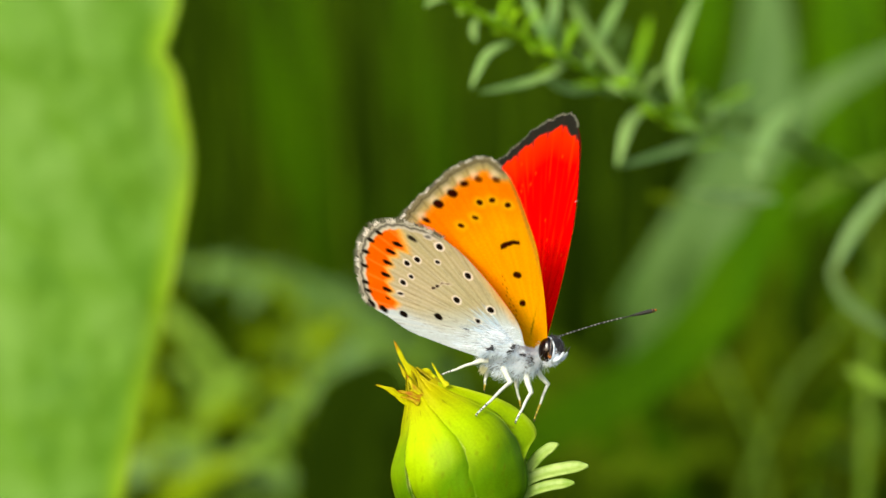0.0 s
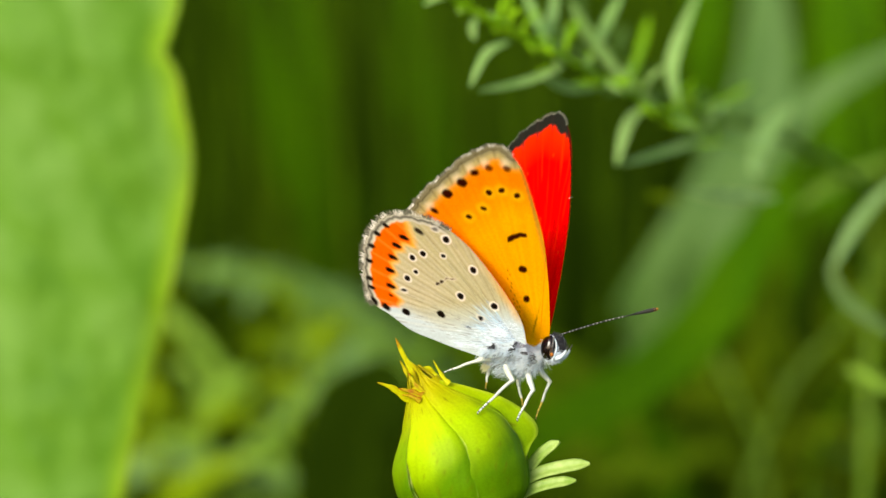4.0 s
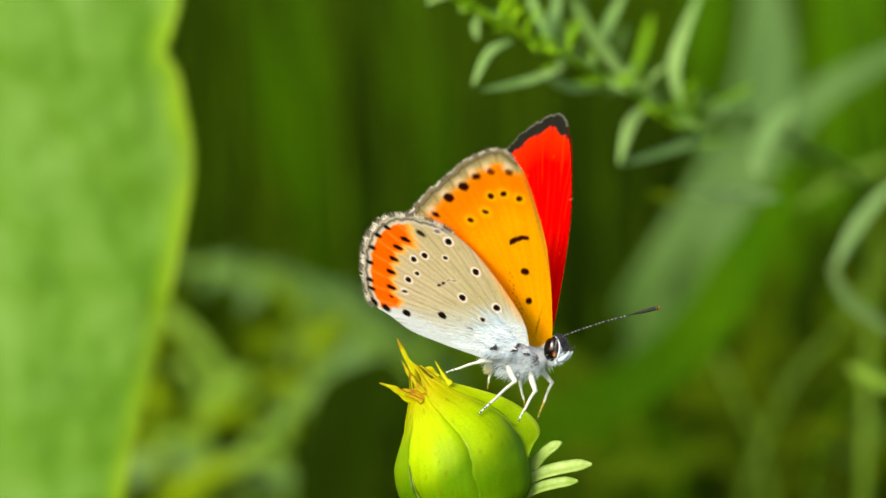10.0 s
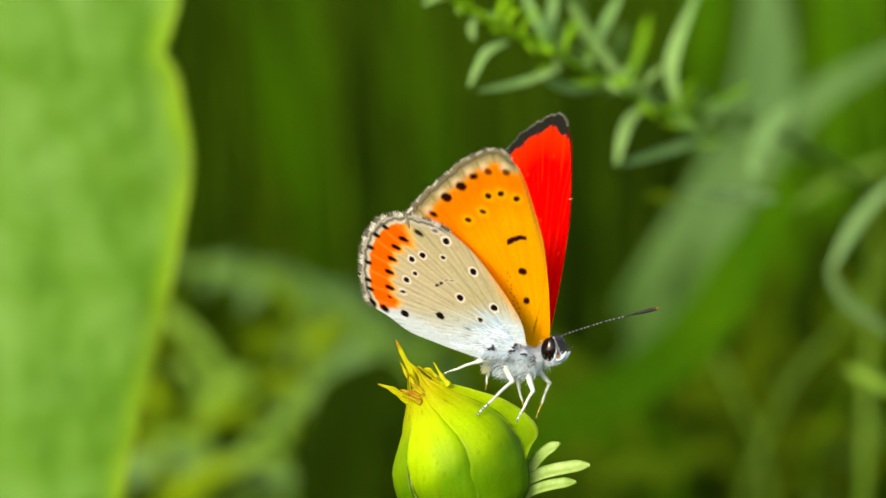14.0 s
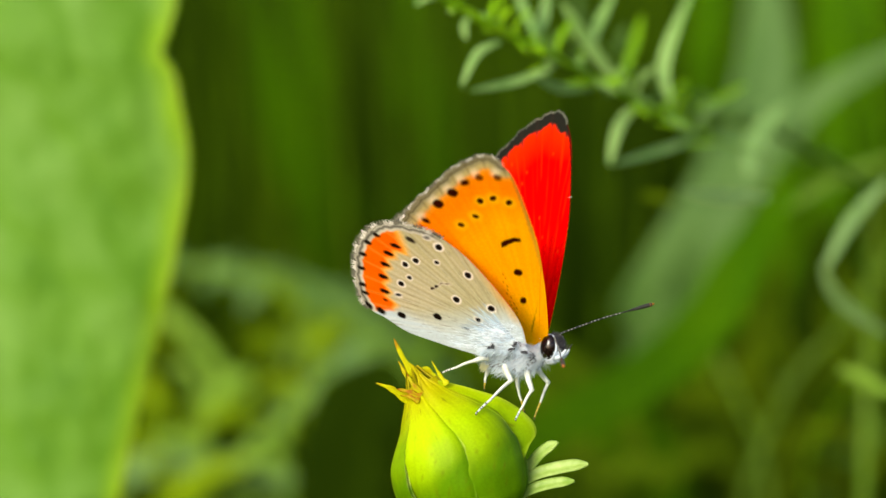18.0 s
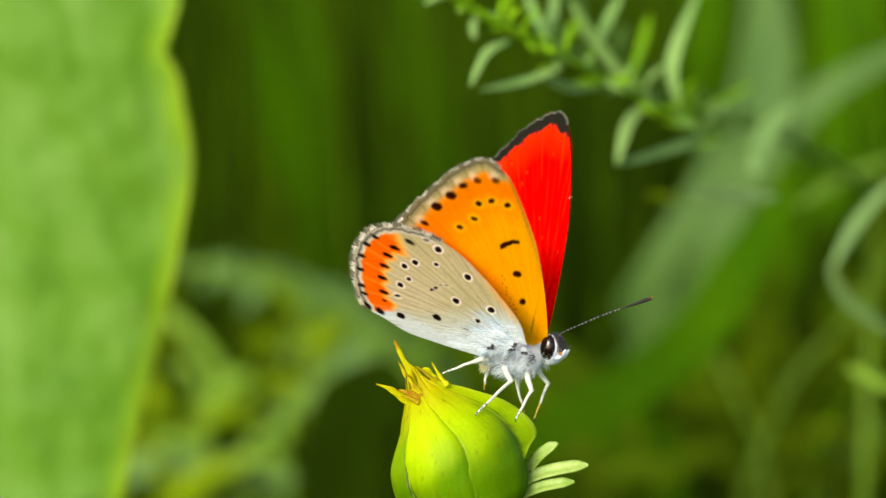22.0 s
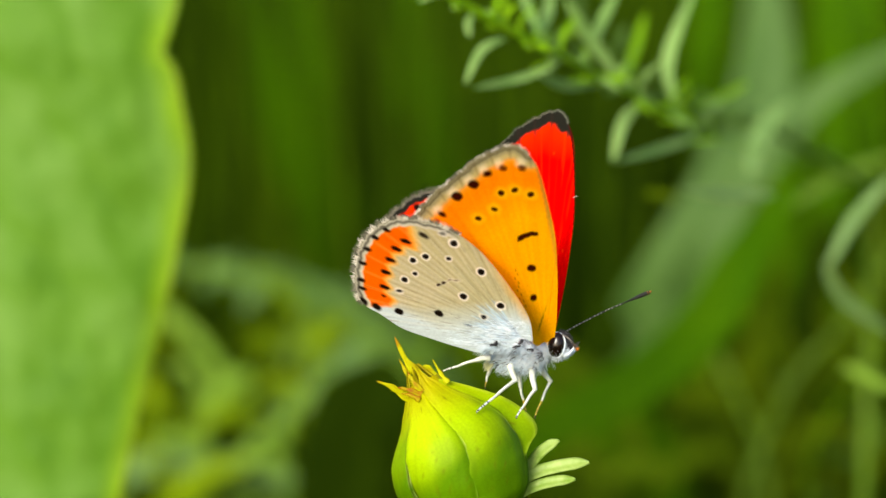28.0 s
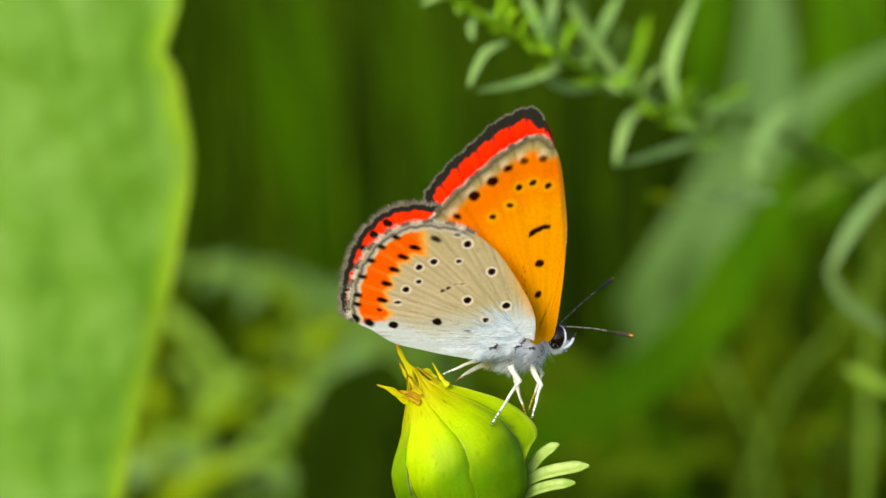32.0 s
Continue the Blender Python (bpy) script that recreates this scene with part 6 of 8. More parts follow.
    walk(far_forewing, [
        (0, mm(1.18, 0.9, -1.82, -11.02, -6.76, -5.12)), (0.5, mm(1.17, 0.88, -1.82, -9.99, -7.2, -5.58)), (1, mm(1.23, 0.88, -1.83, -11.5, -6.74, -0.79)),
        (1.5, mm(1.21, 0.84, -1.82, -11.5, -6.36, -0.77)), (2, mm(1.18, 0.87, -1.82, -12.43, -6.36, -1.16)), (2.5, mm(1.2, 0.86, -1.85, -10.3, -6.6, -2.44)),
        (3, mm(1.19, 0.87, -1.84, -11.32, -6.52, -2.22)), (3.5, mm(1.19, 0.88, -1.81, -11.5, -6.84, -0.85)), (5.5, mm(1.2, 0.9, -1.79, -10.18, -6.59, -4.16)),
        (6, mm(1.19, 0.88, -1.78, -11.22, -6.49, -3.34)), (6.5, mm(1.2, 0.89, -1.79, -11.28, -6.49, -2.82)), (7, mm(1.2, 0.9, -1.81, -11.33, -6.34, -2.51)),
        (7.5, mm(1.2, 0.88, -1.8, -11.36, -6.25, -1.95)), (8, mm(1.2, 0.9, -1.77, -11.34, -6.51, -2.02)), (8.5, mm(1.23, 0.86, -1.78, -11.58, -6.34, -0.26)),
        (9, mm(1.22, 0.85, -1.77, -11.52, -5.99, -0.73)), (9.5, mm(1.24, 0.86, -1.78, -10.46, -6.58, -1.67)), (10, mm(1.24, 0.88, -1.78, -11.54, -6.65, -0.88)),
        (10.5, mm(1.24, 0.87, -1.78, -11.34, -6.36, -2.41)), (11, mm(1.22, 0.9, -1.77, -11.31, -6.46, -2.53)), (11.5, mm(1.22, 0.88, -1.78, -11.29, -6.18, -2.56)),
        (12, mm(1.24, 0.89, -1.78, -11.4, -6.34, -1.85)), (12.5, mm(1.23, 0.88, -1.78, -11.47, -6.42, -1.29)), (13, mm(1.24, 0.89, -1.79, -11.35, -6.07, -2.23)),
        (13.5, mm(1.24, 0.86, -1.79, -10.37, -6.3, -2.34)), (14, mm(1.24, 0.91, -1.79, -11.46, -6.77, -1.39)), (14.5, mm(1.24, 0.87, -1.8, -12.65, -6.33, 0.14)),
        (16.5, mm(1.24, 0.87, -1.77, -11.45, -6.16, -1.09)), (17, mm(1.22, 0.89, -1.79, -11.21, -6.55, -3.41)), (17.5, mm(1.23, 0.88, -1.79, -12.44, -6.46, -1.34)),
        (18, mm(1.25, 0.92, -1.77, -11.42, -6.92, -1.77)), (18.5, mm(1.33, 0.85, -1.68, -10.93, -6.56, 2.13)), (19, mm(1.35, 0.85, -1.7, -11.92, -6.51, 2.09)),
        (19.5, mm(1.31, 0.86, -1.7, -11.77, -6.33, 1.26)), (20, mm(1.28, 0.91, -1.73, -10.43, -6.35, -1.65)), (20.5, mm(1.29, 0.86, -1.75, -10.28, -6.56, -3.5)),
        (21, mm(1.27, 0.86, -1.76, -11.31, -6.57, -2.83)), (21.5, mm(1.24, 0.9, -1.79, -11.24, -7.19, -2.87)), (22, mm(1.25, 0.93, -1.75, -11.35, -6.59, -2.68)),
        (22.5, mm(1.28, 0.91, -1.73, -10.31, -6.3, -3.38)), (23, mm(1.3, 0.92, -1.68, -10.17, -5.75, -4.5)), (23.5, mm(1.41, 0.89, -1.57, -12.38, -5.4, -1.94)),
        (24, mm(1.42, 0.86, -1.58, -12.28, -6.17, -2.63)), (24.5, mm(1.41, 0.9, -1.62, -11.01, -6.75, -5.21)), (25, mm(1.39, 0.9, -1.64, -11.03, -7.22, -4.85)),
        (25.5, mm(1.37, 0.9, -1.64, -10.09, -6.66, -4.74)), (27.5, mm(1.54, 0.89, -1.64, -10.04, -5.54, -5.32)), (28, mm(1.62, 0.8, -1.59, -11.25, -5.37, -3.03)),
        (28.5, mm(1.76, 0.74, -1.47, -12.37, -4.28, -0.61)), (29, mm(2, 0.68, -1.22, -16.33, -4.03, -1.92)), (29.5, mm(2.09, 0.58, -1.15, -16.23, -3.28, -3.74)),
        (30, mm(2.2, 0.54, -1.05, -16.22, -3.49, -4.18)), (30.5, mm(2.25, 0.47, -0.97, -15.21, -3.56, -5.74)), (31, mm(2.32, 0.48, -0.95, -13.29, -4.11, -5.01)),
        (31.5, mm(2.35, 0.48, -0.89, -10.28, -4.06, -5.89)), (32, mm(2.39, 0.38, -0.92, -9.36, -4.65, -5.36)),
    ])
    walk(far_hindwing, [
        (0, mm(-0.93, 1.49, -1.21, -11.02, 6.76, -5.48)), (0.5, mm(-0.92, 1.52, -1.21, -10.03, 7.2, -5.7)), (1, mm(-0.96, 1.51, -1.2, -10.6, 6.74, -1.65)),
        (1.5, mm(-0.93, 1.56, -1.21, -10.58, 6.37, -1.47)), (2, mm(-0.94, 1.52, -1.21, -11.62, 6.36, -1.61)), (2.5, mm(-0.97, 1.54, -1.18, -9.7, 6.6, -2.47)),
        (3, mm(-0.96, 1.53, -1.19, -10.73, 6.52, -2.65)), (3.5, mm(-0.92, 1.51, -1.22, -10.61, 6.85, -1.76)), (5.5, mm(-0.88, 1.49, -1.24, -9.95, 6.59, -5.27)),
        (6, mm(-0.88, 1.51, -1.25, -10.87, 6.49, -4.11)), (6.5, mm(-0.89, 1.5, -1.24, -10.81, 6.49, -3.56)), (7, mm(-0.91, 1.49, -1.22, -10.75, 6.34, -3.2)),
        (7.5, mm(-0.9, 1.51, -1.23, -10.72, 6.25, -2.7)), (8, mm(-0.87, 1.49, -1.26, -10.75, 6.52, -2.83)), (8.5, mm(-0.87, 1.52, -1.25, -10.54, 6.35, -1.33)),
        (9, mm(-0.85, 1.54, -1.25, -10.58, 5.99, -1.73)), (9.5, mm(-0.86, 1.52, -1.25, -9.65, 6.59, -2.65)), (10, mm(-0.87, 1.5, -1.25, -10.64, 6.66, -2.37)),
        (10.5, mm(-0.87, 1.52, -1.25, -10.76, 6.37, -3.3)), (11, mm(-0.86, 1.49, -1.26, -10.8, 6.47, -3.52)), (11.5, mm(-0.87, 1.5, -1.25, -10.78, 6.19, -3.27)),
        (12, mm(-0.87, 1.5, -1.25, -10.74, 6.35, -3.12)), (12.5, mm(-0.87, 1.51, -1.25, -10.68, 6.43, -2.65)), (13, mm(-0.88, 1.5, -1.24, -10.77, 6.08, -3.31)),
        (13.5, mm(-0.88, 1.53, -1.24, -9.73, 6.31, -3.3)), (14, mm(-0.91, 1.48, -1.23, -10.67, 6.78, -2.48)), (14.5, mm(-0.9, 1.51, -1.23, -11.48, 6.34, -1.04)),
        (16.5, mm(-0.87, 1.51, -1.26, -10.64, 6.17, -1.9)), (17, mm(-0.9, 1.48, -1.24, -10.8, 6.55, -3.53)), (17.5, mm(-0.89, 1.42, -1.24, -11.63, 6.46, -1.97)),
        (18, mm(-0.87, 1.5, -1.26, -10.71, 6.92, -2.87)), (18.5, mm(-0.74, 2.69, -1.33, -9.31, 6.59, 0.04)), (19, mm(-0.77, 2.66, -1.32, -10.31, 6.54, 0.05)),
        (19.5, mm(-0.78, 2.25, -1.31, -10.44, 6.36, -0.72)), (20, mm(-0.82, 1.83, -1.29, -9.7, 6.36, -2.75)), (20.5, mm(-0.82, 1.49, -1.28, -9.76, 6.56, -3.86)),
        (21, mm(-0.86, 1.3, -1.26, -10.66, 6.56, -2.54)), (21.5, mm(-0.92, 1.27, -1.24, -10.69, 7.19, -2.34)), (22, mm(-0.83, 1.28, -1.28, -10.78, 6.59, -3.85)),
        (22.5, mm(-0.79, 1.32, -1.3, -9.9, 6.31, -5.23)), (23, mm(-0.73, 1.4, -1.34, -10.06, 5.75, -6.8)), (23.5, mm(-0.6, 2.26, -1.41, -11.93, 5.42, -5.22)),
        (24, mm(-0.65, 2.19, -1.4, -11.82, 6.17, -3.58)), (24.5, mm(-0.7, 1.6, -1.37, -11.06, 6.75, -5.76)), (25, mm(-0.74, 1.38, -1.36, -11, 7.22, -5.03)),
        (25.5, mm(-0.71, 1.37, -1.36, -9.98, 6.66, -5.29)), (27.5, mm(-0.66, 1.05, -1.39, -10.17, 5.53, -7.53)), (28, mm(-0.57, 1.84, -1.43, -10.83, 5.37, -3.88)),
        (28.5, mm(-0.45, 2.64, -1.49, -11.62, 4.28, -0.46)), (29, mm(-0.22, 2.68, -1.56, -15.55, 4.02, -0.22)), (29.5, mm(-0.2, 2.4, -1.57, -15.63, 3.26, -1.34)),
        (30, mm(-0.22, 2.07, -1.59, -15.57, 3.47, -0.73)), (30.5, mm(-0.26, 1.63, -1.61, -14.57, 3.54, -2.25)), (31, mm(-0.46, 1.42, -1.61, -12.53, 4.09, -2.48)),
        (31.5, mm(-0.37, 1.06, -1.63, -9.6, 4.05, -4.1)), (32, mm(-0.38, 0.99, -1.62, -8.41, 4.63, -2.45)),
    ])
    walk(far_antenna, [
        (0, mm(3.7, 1, -0.35, 14.14, 43.88, 14.7)), (0.5, mm(3.7, 1, -0.35, 14.02, 44.4, 14.14)), (1, mm(3.7, 1, -0.35, 14.24, 44.35, 14.9)),
        (1.5, mm(3.7, 1, -0.35, 14.13, 43.74, 14.73)), (2, mm(3.7, 1, -0.35, 13.93, 44.62, 14.39)), (2.5, mm(3.7, 1, -0.35, 14.09, 43.93, 14.84)),
        (3, mm(3.7, 1, -0.35, 14.04, 43.88, 14.78)), (3.5, mm(3.7, 1, -0.35, 13.85, 44.7, 14.27)), (5.5, mm(3.7, 1, -0.35, 13.79, 43.88, 13.77)),
        (6, mm(3.7, 1, -0.35, 13.85, 43.49, 14.43)), (6.5, mm(3.7, 1, -0.35, 14.3, 44.53, 14.7)), (7, mm(3.7, 1, -0.35, 14.34, 44.16, 14.64)),
        (7.5, mm(3.7, 1, -0.35, 14.18, 43.04, 15.04)), (8, mm(3.7, 1, -0.35, 14.34, 43.76, 15.23)), (8.5, mm(3.7, 1, -0.35, 14.68, 43.69, 15.28)),
        (9, mm(3.7, 1, -0.35, 15.02, 44.4, 15.26)), (9.5, mm(3.7, 1, -0.35, 14.84, 44.12, 15.11)), (10, mm(3.7, 1, -0.35, 14.78, 43.23, 15.56)),
        (10.5, mm(3.7, 1, -0.35, 14.81, 43.07, 15.67)), (11, mm(3.7, 1, -0.35, 13.89, 43.52, 14.48)), (11.5, mm(3.7, 1, -0.35, 14.63, 45.2, 14.92)),
        (12, mm(3.7, 1, -0.35, 14.29, 44.29, 14.53)), (12.5, mm(3.7, 1, -0.35, 14.33, 43.32, 14.92)), (13, mm(3.7, 1, -0.35, 14.72, 44.13, 15.17)),
        (13.5, mm(3.7, 1, -0.35, 14.88, 44.2, 15.13)), (14, mm(3.7, 1, -0.35, 14.21, 42.97, 15.11)), (14.5, mm(3.7, 1, -0.35, 14.2, 43.64, 14.41)),
        (16.5, mm(3.7, 1, -0.35, 15.37, 44.38, 16.18)), (17, mm(3.7, 1, -0.35, 14.78, 43.22, 15.8)), (17.5, mm(3.7, 1, -0.35, 14.99, 43.76, 15.88)),
        (18, mm(3.7, 1, -0.35, 17.13, 45.76, 18)), (18.5, mm(3.7, 1, -0.35, 18.56, 41.4, 20.96)), (19, mm(3.7, 1, -0.35, 19.47, 41.86, 21.97)),
        (19.5, mm(3.7, 1, -0.35, 19.47, 41.36, 22.42)), (20, mm(3.7, 1, -0.35, 19.54, 41.43, 22.7)), (20.5, mm(3.7, 1, -0.35, 18.49, 40.5, 21.3)),
        (21, mm(3.7, 1, -0.35, 19.04, 42.52, 21.54)), (21.5, mm(3.7, 1, -0.35, 19.27, 42.3, 22.63)), (22, mm(3.7, 1, -0.35, 19.26, 42.69, 21.54)),
        (22.5, mm(3.7, 1, -0.35, 18.6, 42.98, 20.1)), (23, mm(3.7, 1, -0.35, 19.06, 42.78, 20.79)), (23.5, mm(3.7, 1, -0.35, 20.19, 41.59, 23.04)),
        (24, mm(3.7, 1, -0.35, 19.72, 41.28, 23.23)), (24.5, mm(3.7, 1, -0.35, 20.7, 42.05, 24.15)), (25, mm(3.7, 1, -0.35, 21.03, 42.56, 24.56)),
        (25.5, mm(3.7, 1, -0.35, 20.45, 42.26, 23.5)), (27.5, mm(3.7, 1, -0.35, 21.41, 41.92, 24.68)), (28, mm(3.7, 1, -0.35, 20.84, 41.91, 23.95)),
        (28.5, mm(3.7, 1, -0.35, 23.06, 45.93, 25.15)), (29, mm(3.7, 1, -0.35, 22, 45.81, 22.77)), (29.5, mm(3.7, 1, -0.35, 25.22, 45.45, 25.71)),
        (30, mm(3.7, 1, -0.35, 26.14, 45.72, 26.68)), (30.5, mm(3.7, 1, -0.35, 26.35, 44.85, 25.98)), (31, mm(3.7, 1, -0.35, 27.42, 45.34, 27.01)),
        (31.5, mm(3.7, 1, -0.35, 27.46, 44.53, 26.76)), (32, mm(3.7, 1, -0.35, 27.25, 44.68, 26.44)),
    ])
    walk(near_antenna, [
        (0, mm(3.75, 0.9, 0.35, 13.49, -61.94, -20.49)), (0.5, mm(3.75, 0.9, 0.35, 13.16, -61.66, -20.37)), (1, mm(3.75, 0.9, 0.35, 14.27, -62.87, -20.99)),
        (1.5, mm(3.75, 0.9, 0.35, 13.72, -62.55, -20.66)), (2, mm(3.75, 0.9, 0.35, 13.71, -62.02, -20.49)), (2.5, mm(3.75, 0.9, 0.35, 13.45, -61.52, -20.27)),
        (3, mm(3.75, 0.9, 0.35, 13.53, -61.59, -20.35)), (3.5, mm(3.75, 0.9, 0.35, 13.55, -62.94, -20.2)), (5.5, mm(3.75, 0.9, 0.35, 14.82, -62.97, -22.26)),
        (6, mm(3.75, 0.9, 0.35, 14.55, -63.23, -21.48)), (6.5, mm(3.75, 0.9, 0.35, 14.6, -63.18, -21.55)), (7, mm(3.75, 0.9, 0.35, 13.86, -62.59, -21.03)),
        (7.5, mm(3.75, 0.9, 0.35, 14.22, -62.98, -21.16)), (8, mm(3.75, 0.9, 0.35, 15.3, -64.08, -21.97)), (8.5, mm(3.75, 0.9, 0.35, 15.15, -64.72, -22.17)),
        (9, mm(3.75, 0.9, 0.35, 15.72, -64.17, -23.09)), (9.5, mm(3.75, 0.9, 0.35, 14.82, -64.15, -22.11)), (10, mm(3.75, 0.9, 0.35, 14.09, -64.23, -21.07)),
        (10.5, mm(3.75, 0.9, 0.35, 14.42, -63.67, -21.51)), (11, mm(3.75, 0.9, 0.35, 13.68, -63.53, -20.48)), (11.5, mm(3.75, 0.9, 0.35, 13.99, -62.34, -20.98)),
        (12, mm(3.75, 0.9, 0.35, 13.86, -62.45, -21.05)), (12.5, mm(3.75, 0.9, 0.35, 13.34, -61.61, -20.59)), (13, mm(3.75, 0.9, 0.35, 13.19, -61.3, -20.46)),
        (13.5, mm(3.75, 0.9, 0.35, 13.23, -61.25, -20.74)), (14, mm(3.75, 0.9, 0.35, 13.18, -60.5, -20.34)), (14.5, mm(3.75, 0.9, 0.35, 13.8, -60.04, -21.55)),
        (16.5, mm(3.75, 0.9, 0.35, 15.11, -61.13, -22.41)), (17, mm(3.75, 0.9, 0.35, 14.75, -59.87, -22.2)), (17.5, mm(3.75, 0.9, 0.35, 17.12, -57.79, -25.28)),
        (18, mm(3.75, 0.9, 0.35, 21.09, -56.68, -30.05)), (18.5, mm(3.75, 0.9, 0.35, 32.08, -55.84, -43.09)), (19, mm(3.75, 0.9, 0.35, 22.36, -61.69, -31)),
        (19.5, mm(3.75, 0.9, 0.35, 20.02, -61.83, -28.18)), (20, mm(3.75, 0.9, 0.35, 16.79, -61.1, -24.51)), (20.5, mm(3.75, 0.9, 0.35, 15.51, -61.19, -23.52)),
        (21, mm(3.75, 0.9, 0.35, 14.4, -60.38, -21.95)), (21.5, mm(3.75, 0.9, 0.35, 12.64, -58.72, -19.52)), (22, mm(3.75, 0.9, 0.35, 11.98, -60.17, -19.47)),
        (22.5, mm(3.75, 0.9, 0.35, 12.02, -61.29, -19.82)), (23, mm(3.75, 0.9, 0.35, 12.04, -63.82, -19.55)), (23.5, mm(3.75, 0.9, 0.35, 14.55, -68.1, -21.58)),
        (24, mm(3.75, 0.9, 0.35, 14.77, -66.57, -21.31)), (24.5, mm(3.75, 0.9, 0.35, 13.39, -63.19, -20.21)), (25, mm(3.75, 0.9, 0.35, 12.13, -61.97, -18.74)),
        (25.5, mm(3.75, 0.9, 0.35, 10.98, -61.44, -17.95)), (27.5, mm(3.75, 0.9, 0.35, 8.74, -62.52, -15.55)), (28, mm(3.75, 0.9, 0.35, 12.33, -64.85, -19.3)),
        (28.5, mm(3.75, 0.9, 0.35, 17.64, -55.51, -26.59)), (29, mm(3.75, 0.9, 0.35, 15.75, -54.26, -25.79)), (29.5, mm(3.75, 0.9, 0.35, 13.88, -54.18, -24.7)),
        (30, mm(3.75, 0.9, 0.35, 10.7, -54.85, -20.76)), (30.5, mm(3.75, 0.9, 0.35, 8.15, -54.52, -19.07)), (31, mm(3.75, 0.9, 0.35, 7.25, -54.96, -17.93)),
        (31.5, mm(3.75, 0.9, 0.35, 6.26, -55.81, -17.33)), (32, mm(3.75, 0.9, 0.35, 4.68, -54.84, -15.49)),
    ])
